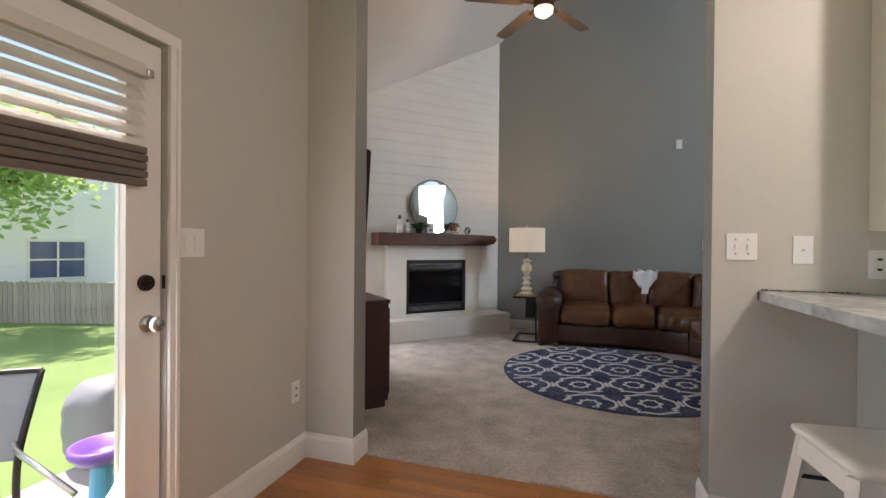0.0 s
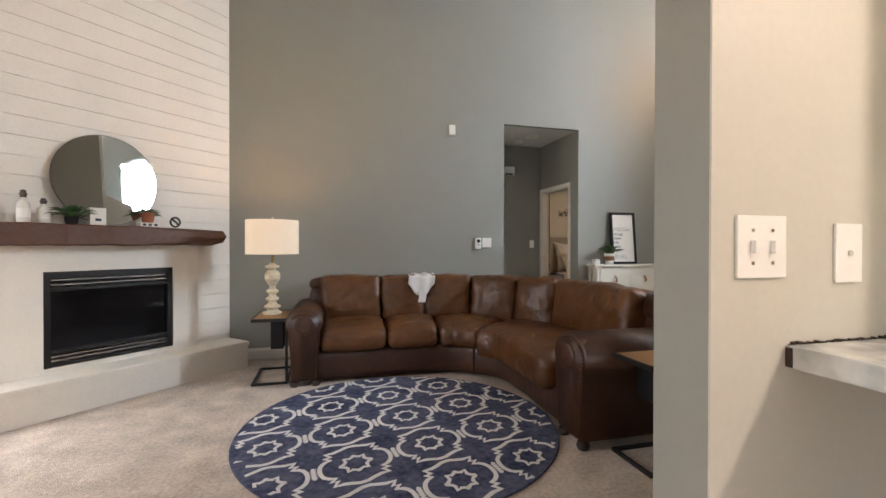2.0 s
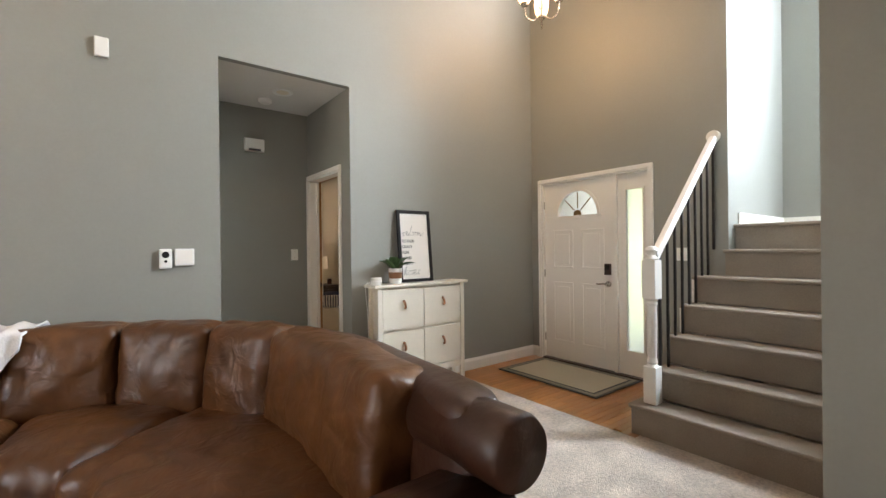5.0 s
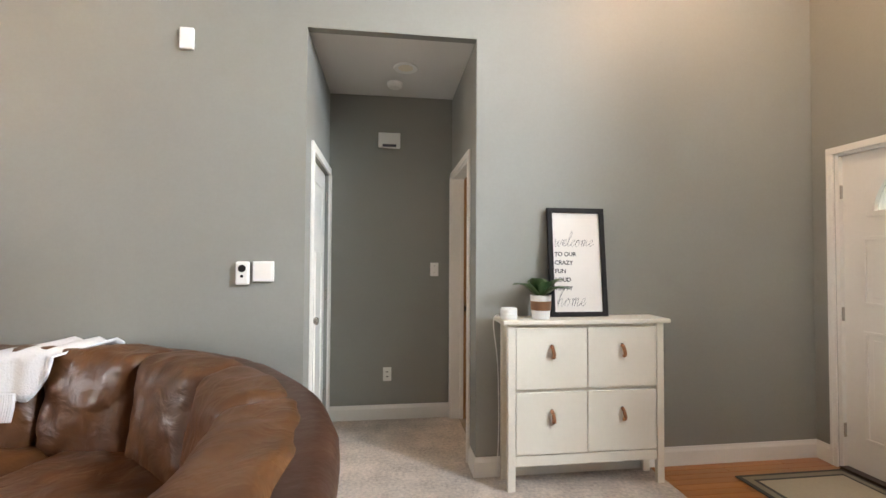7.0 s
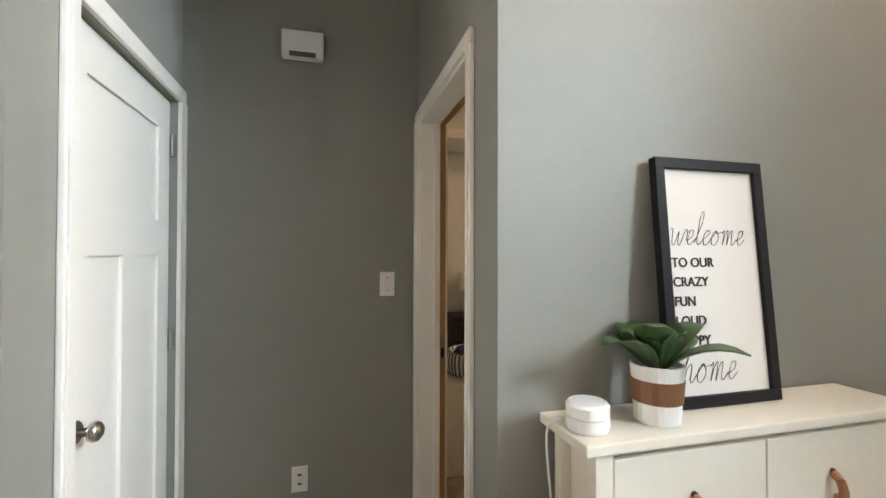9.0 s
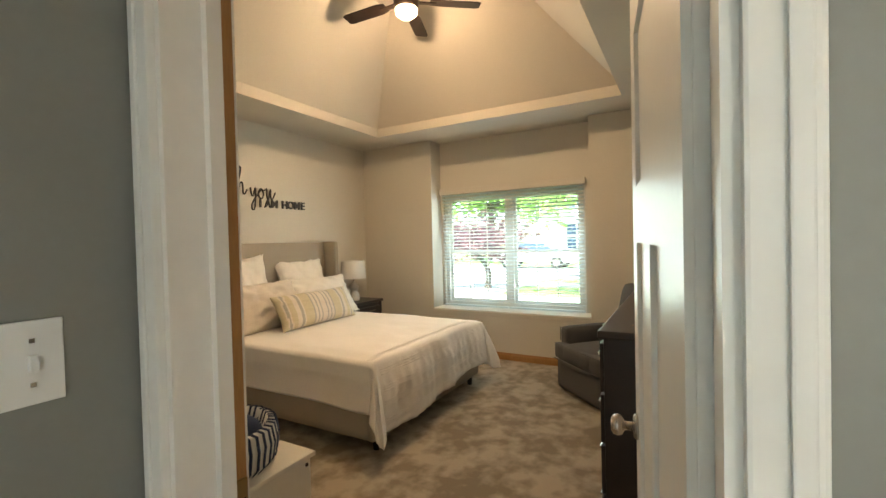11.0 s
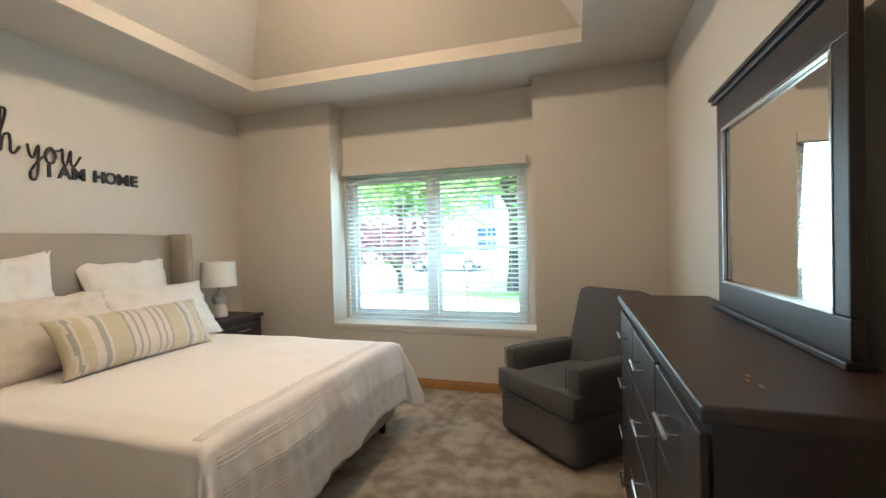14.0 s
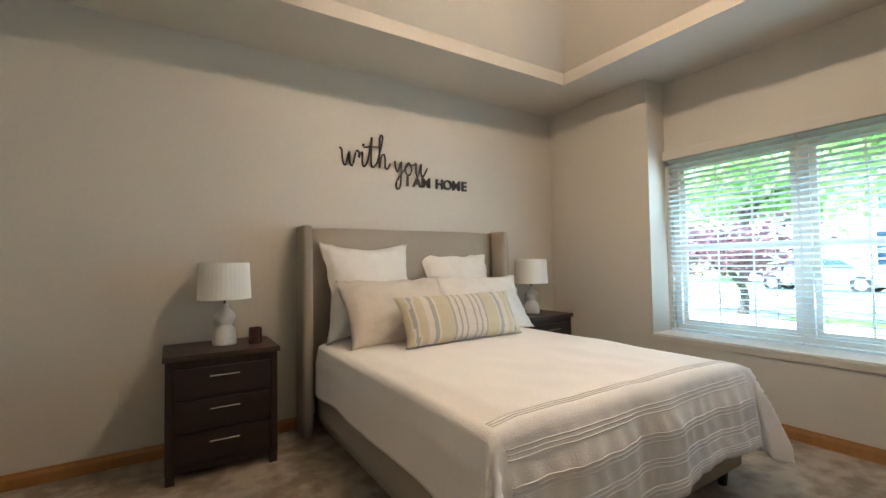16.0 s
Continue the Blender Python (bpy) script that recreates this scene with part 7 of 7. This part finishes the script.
def far_house(name, x, y, turn, w, d, h, roof_h, label, z=-0.3, overhang=0.4):
    hs = thing(name, label, "house")
    m = pose(x, y, z, 0, 0, turn)
    bm = box(-w / 2, -d / 2, 0, w / 2, d / 2, h)
    bm.transform(m)
    part("wall", bm, "siding", hs)
    bm = bmesh.new()
    for k in range(int(h / 0.2)):
        box(-w / 2 - 0.02, -d / 2 - 0.025, 0.2 * k, w / 2 + 0.02, -d / 2 - 0.004, 0.2 * k + 0.19, bm=bm)
    bm.transform(m)
    part("siding_boards", bm, "siding", hs)
    o = overhang
    bm = extrude([(-w / 2 - o, h - 0.1), (0, h + roof_h), (w / 2 + o, h - 0.1), (w / 2 + o, h + 0.05), (0, h + roof_h + 0.16), (-w / 2 - o, h + 0.05)], lambda u, v, q: m @ Vector((u, q, v)), -d / 2 - o, d / 2 + o)
    part("roof", bm, "roof", hs)
    bm = extrude([(-w / 2, h), (w / 2, h), (0, h + roof_h)], lambda u, v, q: m @ Vector((u, q, v)), -d / 2 - 0.01, -d / 2 + 0.2)
    part("gable", bm, "siding", hs)
    return hs, m, w, d


def far_window(hs, m, u, z, w, h, d):
    fr_ = holed("y", -d / 2 - 0.09, -d / 2 - 0.026, u - w / 2 - 0.1, u + w / 2 + 0.1, z - 0.1, z + h + 0.1, [(u - w / 2, u - 0.03, z, z + h / 2 - 0.03), (u - w / 2, u - 0.03, z + h / 2 + 0.03, z + h), (u + 0.03, u + w / 2, z, z + h / 2 - 0.03), (u + 0.03, u + w / 2, z + h / 2 + 0.03, z + h)])
    fr_.transform(m)
    win = part("window", fr_, "trim", hs)
    p = box(u - w / 2, -d / 2 - 0.05, z, u + w / 2, -d / 2 - 0.03, z + h)
    p.transform(m)
    part("pane", p, "winblue", win)


h1, m1, w1, d1 = far_house("house", -21.5, 13.2, 62, 9.0, 8.0, 4.6, 2.6, "white sided house behind the fence", -1.4)
for u, z in ((0.3, 1.35), (2.6, 3.4)):
    far_window(h1, m1, u, z, 1.5 if z < 2 else 0.9, 1.3 if z < 2 else 0.7, d1)
h2, m2, w2_, d2 = far_house("house", -27, 27, 40, 8.0, 8.0, 4.6, 3.6, "white gabled house behind the fence", -1.4)
far_window(h2, m2, 0, 3.4, 0.8, 1.1, d2)
h3, m3, w3, d3 = far_house("house", 37, 8.6, -90, 15, 9, 5.6, 2.6, "pale two-storey house across the street", -0.2)
for u in (-5, -1.2, 2.6, 6):
    far_window(h3, m3, u, 3.6, 1.1, 1.5, d3)
    far_window(h3, m3, u, 0.9, 1.3, 1.6, d3)
bm = box(-4, -d3 / 2 - 2.0, 2.7, 4, -d3 / 2 - 0.03, 2.9)
for u in (-3.8, -1.3, 1.3, 3.8):
    box(u - 0.1, -d3 / 2 - 1.9, 0, u + 0.1, -d3 / 2 - 1.7, 2.7, bm=bm)
bm.transform(m3)
part("porch", bm, "trim", h3)
fc = thing("fence", "weathered gray picket fence along the lawn", "fence")
pk = None
fdir = Vector((0.956, 0.294, 0)).normalized()
for k in range(-70, 60):
    p = Vector((-14.2, 9.4, 0)) + fdir * (0.155 * k)
    zb = gz(p.x, p.y) - 0.05
    if pk is None:
        b = bmesh.new()
        extrude([(-0.066, 0), (0.066, 0), (0.066, 1.20), (0.035, 1.27), (-0.035, 1.27), (-0.066, 1.20)], lambda u, v, w: (u, w, v), -0.01, 0.01, b)
        o_ = part("picket", b, "fence", fc)
        pk = o_.data
    else:
        o_ = new("picket", pk)
        o_.parent = fc
    o_.matrix_local = pose(p.x, p.y, zb + 0.02 * math.sin(k * 1.7), 0, 0, math.degrees(math.atan2(fdir.y, fdir.x)) + 2 * math.sin(k * 2.3))
for z in (0.3, 0.95):
    a_, b_2 = Vector((-14.2, 9.4, 0)) - fdir * 10.8, Vector((-14.2, 9.4, 0)) + fdir * 9.2
    part("rail", tube([Vector((a_.x, a_.y, gz(a_.x, a_.y) + z)) + Vector((-0.03, 0.02, 0)), Vector((b_2.x, b_2.y, gz(b_2.x, b_2.y) + z)) + Vector((-0.03, 0.02, 0))], 0.04, 4), "fence", fc)


def tree(name, x, y, z, trunk_h, r, crown, n, material, label, seed, leaf=0.16, limbs=7):
    rnd = random.Random(seed)
    t = thing(name, label, "tree")
    bm = bmesh.new()
    topp = Vector((x + rnd.uniform(-0.3, 0.3), y + rnd.uniform(-0.3, 0.3), z + trunk_h))
    tube(spline([(x, y, z - 0.1), (x + 0.05, y - 0.04, z + trunk_h * 0.5), topp], 5), r, 10, bm, taper=[r * (1.25 - 0.6 * i / 10) for i in range(11)])
    tips = []
    for k in range(limbs):
        a = 2 * math.pi * k / limbs + rnd.uniform(-0.3, 0.3)
        L = rnd.uniform(0.55, 0.9) * crown
        el = rnd.uniform(0.1, 0.9)
        e = topp + Vector((math.cos(a) * math.cos(el), math.sin(a) * math.cos(el), math.sin(el))) * L
        mid = topp.lerp(e, 0.5) + Vector((0, 0, 0.15 * L))
        s0 = topp - Vector((0, 0, rnd.uniform(0, trunk_h * 0.25)))
        tube(spline([s0, mid, e], 4), r * 0.3, 6, bm, taper=[r * (0.5 - 0.4 * i / 8) for i in range(9)])
        tips += [mid, e, mid.lerp(e, 0.5)]
    part("trunk", bm, "bark", t)
    verts, faces = [], []
    centres = [p + Vector((rnd.gauss(0, 1), rnd.gauss(0, 1), rnd.gauss(0.2, 0.7))) * crown * 0.22 for p in tips for _ in range(3)]
    for k in range(n):
        c = rnd.choice(centres) + Vector((rnd.gauss(0, 1), rnd.gauss(0, 1), rnd.gauss(0, 0.7))) * crown * 0.13
        u = Vector((rnd.gauss(0, 1), rnd.gauss(0, 1), rnd.gauss(0, 0.6))).normalized() * leaf * rnd.uniform(0.6, 1.3)
        v = u.cross(Vector((rnd.gauss(0, 1), rnd.gauss(0, 1), rnd.gauss(0, 1)))).normalized() * leaf * 0.45
        i = len(verts)
        verts += [c - u, c + v, c + u, c - v]
        faces.append((i, i + 1, i + 2, i + 3))
    me = bpy.data.meshes.new("crown")
    me.from_pydata([tuple(p) for p in verts], [], faces)
    me.materials.append(M[material])
    ob = new("crown", me)
    ob.parent = t
    return t


tree("tree", 17.4, 9.65, -0.22, 3.0, 0.30, 4.8, 6500, "foliage", "large green street tree with spreading limbs", 3, 0.17, 9)
tree("tree", 16.2, 13.1, -0.22, 1.2, 0.10, 1.6, 2200, "foliage_red", "small maroon-leaved tree on the lawn", 8, 0.10)
tree("tree", 33, 20, -0.22, 4, 0.3, 5, 6000, "foliage", "green tree across the street", 9, 0.24)
tree("tree", 33, -4, -0.22, 4, 0.3, 5, 6000, "foliage", "green tree across the street", 10, 0.24)
tree("tree", -15.5, 7.6, -1.05, 3.5, 0.2, 3.2, 6000, "foliage", "light green tree over the fence", 11, 0.16)
for k, (x, y) in enumerate(((-33, 30), (-26, 36), (-38, 20), (-20, 42), (-40, 9))):
    tree("tree", x, y, -1.2, 6, 0.35, 6.5, 5000, "foliage", "tall green tree behind the houses", 20 + k, 0.34)
car = thing("parked_car", "pale parked car at the far side of the street", "car")
cm_ = pose(26.2, 14.5, -0.2, 0, 0, 90)
prof_c = [(-2.2, 0.35), (-2.15, 0.75), (-1.4, 0.88), (-0.8, 1.38), (0.7, 1.42), (1.4, 0.95), (2.1, 0.82), (2.2, 0.4)]
part("body", extrude(prof_c, lambda u, v, w: cm_ @ Vector((u, w, v)), -0.85, 0.85), "carpaint", car)
part("glazing", extrude([(-1.25, 0.92), (-0.75, 1.32), (0.65, 1.36), (1.2, 0.97)], lambda u, v, w: cm_ @ Vector((u, w, v)), -0.87, 0.87), "winblue", car)
for u in (-1.35, 1.35):
    for w in (-0.86, 0.68):
        wh = part("wheel", lathe([(0, 0), (0.33, 0), (0.33, 0.18), (0, 0.18)], m=cm_ @ Matrix.Translation((u, w, 0.33)) @ Matrix.Rotation(radians(-90), 4, "X"), seg=20), "tyre", car)
        part("rim", lathe([(0, -0.01), (0.2, -0.01), (0.2, 0.19), (0, 0.19)], m=cm_ @ Matrix.Translation((u, w, 0.33)) @ Matrix.Rotation(radians(-90), 4, "X"), seg=16), "nickel", wh)

# patio things seen through the door
gr = thing("covered_grill", "low grill under a gray fitted cover", "grill")
part("cover", soft(0.60, 0.52, 0.70, 0.2, lambda p: Vector((p.x * (1 - 0.25 * p.z), p.y, p.z)) + Vector((-3.3, 3.22, -0.27)), (10, 10, 12), 0.02, 0.02), "cover", gr, smooth=True)
pch = thing("patio_chair", "dark metal patio rocker with gray mesh", "patio chair")
for q_ in ([(-3.30, 2.02, -0.55), (-3.22, 2.05, -0.1), (-3.32, 2.22, 0.38)], [(-2.86, 2.36, -0.55), (-2.82, 2.34, -0.1), (-2.92, 2.52, 0.38)]):
    part("chair_frame", tube(spline(q_), 0.02), "black", pch, smooth=True)
part("sling", extrude([(0, 0), (0.48, 0), (0.48, 0.02), (0, 0.02)], lambda u, v, w: Vector((-3.22 + u * 0.83 - w * 0.09, 2.06 + u * 0.6 + w * 0.18, -0.12 + w * 0.47 + v)), 0.0, 1.0), "cover", pch)
part("top_bar", tube([(-3.32, 2.22, 0.38), (-2.92, 2.52, 0.38)], 0.018), "black", pch)
for dy in (0.0, 0.28):
    part("armrest", tube(spline([(-2.86, 2.34 - dy, -0.02), (-2.6, 2.22 - dy, 0.02), (-2.3, 2.16 - dy, 0.0), (-2.1, 2.2 - dy, -0.12)]), 0.016), "nickel", pch, smooth=True)
part("rocker_bar", tube(spline([(-3.2, 1.9, -0.56), (-2.7, 1.95, -0.575), (-2.2, 2.05, -0.5)]), 0.016), "nickel", pch, smooth=True)
ty = thing("water_table_toy", "purple and blue plastic water toy", "toy")
o = Vector((-2.22, 2.42, -0.58))
part("bowl", lathe([(0, 0.55), (0.11, 0.56), (0.145, 0.62), (0.165, 0.62), (0.165, 0.585), (0.12, 0.53), (0, 0.52)], o, 28), "purple", ty, smooth=True)
part("column", lathe([(0, 0), (0.09, 0), (0.055, 0.53), (0, 0.53)], o, 16), "skyblue", ty)
part("bucket", lathe([(0, 0.001), (0.09, 0.001), (0.115, 0.34), (0.105, 0.34), (0.08, 0.02), (0, 0.02)], o + Vector((0.12, -0.22, 0)), 20), "teal", ty)

# ---- oak strip floors, last ----
kf = tagged(new("floor_kitchen"), "reddish oak strip floor of the kitchen", "wood floor", kind="structure")
part("subfloor", box(-1.055, -2.4, -0.08, 3.75, 2.86, -0.012), "oakside", kf)
ff = tagged(new("floor_entry"), "reddish oak strip floor of the entry", "wood floor", kind="structure")
part("subfloor", box(4.60, 5.14, -0.08, FX + 0.14, WY + 0.02, -0.012), "oakside", ff)
meshes = {}


def plank(parent, x, y, L, w, along):
    key = (round(L, 3), along)
    if key not in meshes:
        ob = part("plank", box(0, 0, -0.012, L - 0.0012, w - 0.0012, 0.0, 0.0012, seg=1) if along == "x" else box(0, 0, -0.012, w - 0.0012, L - 0.0012, 0.0, 0.0012, seg=1), "oak", parent)
        meshes[key] = ob.data
    else:
        ob = new("plank", meshes[key])
        ob.parent = parent
    ob.location = (x, y, 0.0)


rnd = random.Random(2)
y = 1.40
r_ = 0
while y < 2.86:
    w = min(0.0575, 2.86 - y)
    x = -1.05 + (r_ * 0.37 % 0.8) - 0.8
    while x < 2.2:
        xa, xb = max(x, -1.05), min(x + 0.8, 2.2)
        if xb - xa > 0.05 and w > 0.05:
            plank(kf, xa, y, xb - xa, 0.0575, "x")
        x += 0.8
    y += 0.0575
    r_ += 1
y, r_ = 5.14, 0
while y < WY:
    x = 4.60 - (r_ * 0.41 % 0.85)
    while x < FX:
        xa, xb = max(x, 4.60), min(x + 0.85, FX)
        if xb - xa > 0.04:
            plank(ff, xa, y, round(xb - xa, 3), 0.0575, "x")
        x += 0.85
    y += 0.0575
    r_ += 1
part("floor_rest", box(-1.05, -2.38, -0.012, 3.74, 1.398, -0.001), "oak", kf)
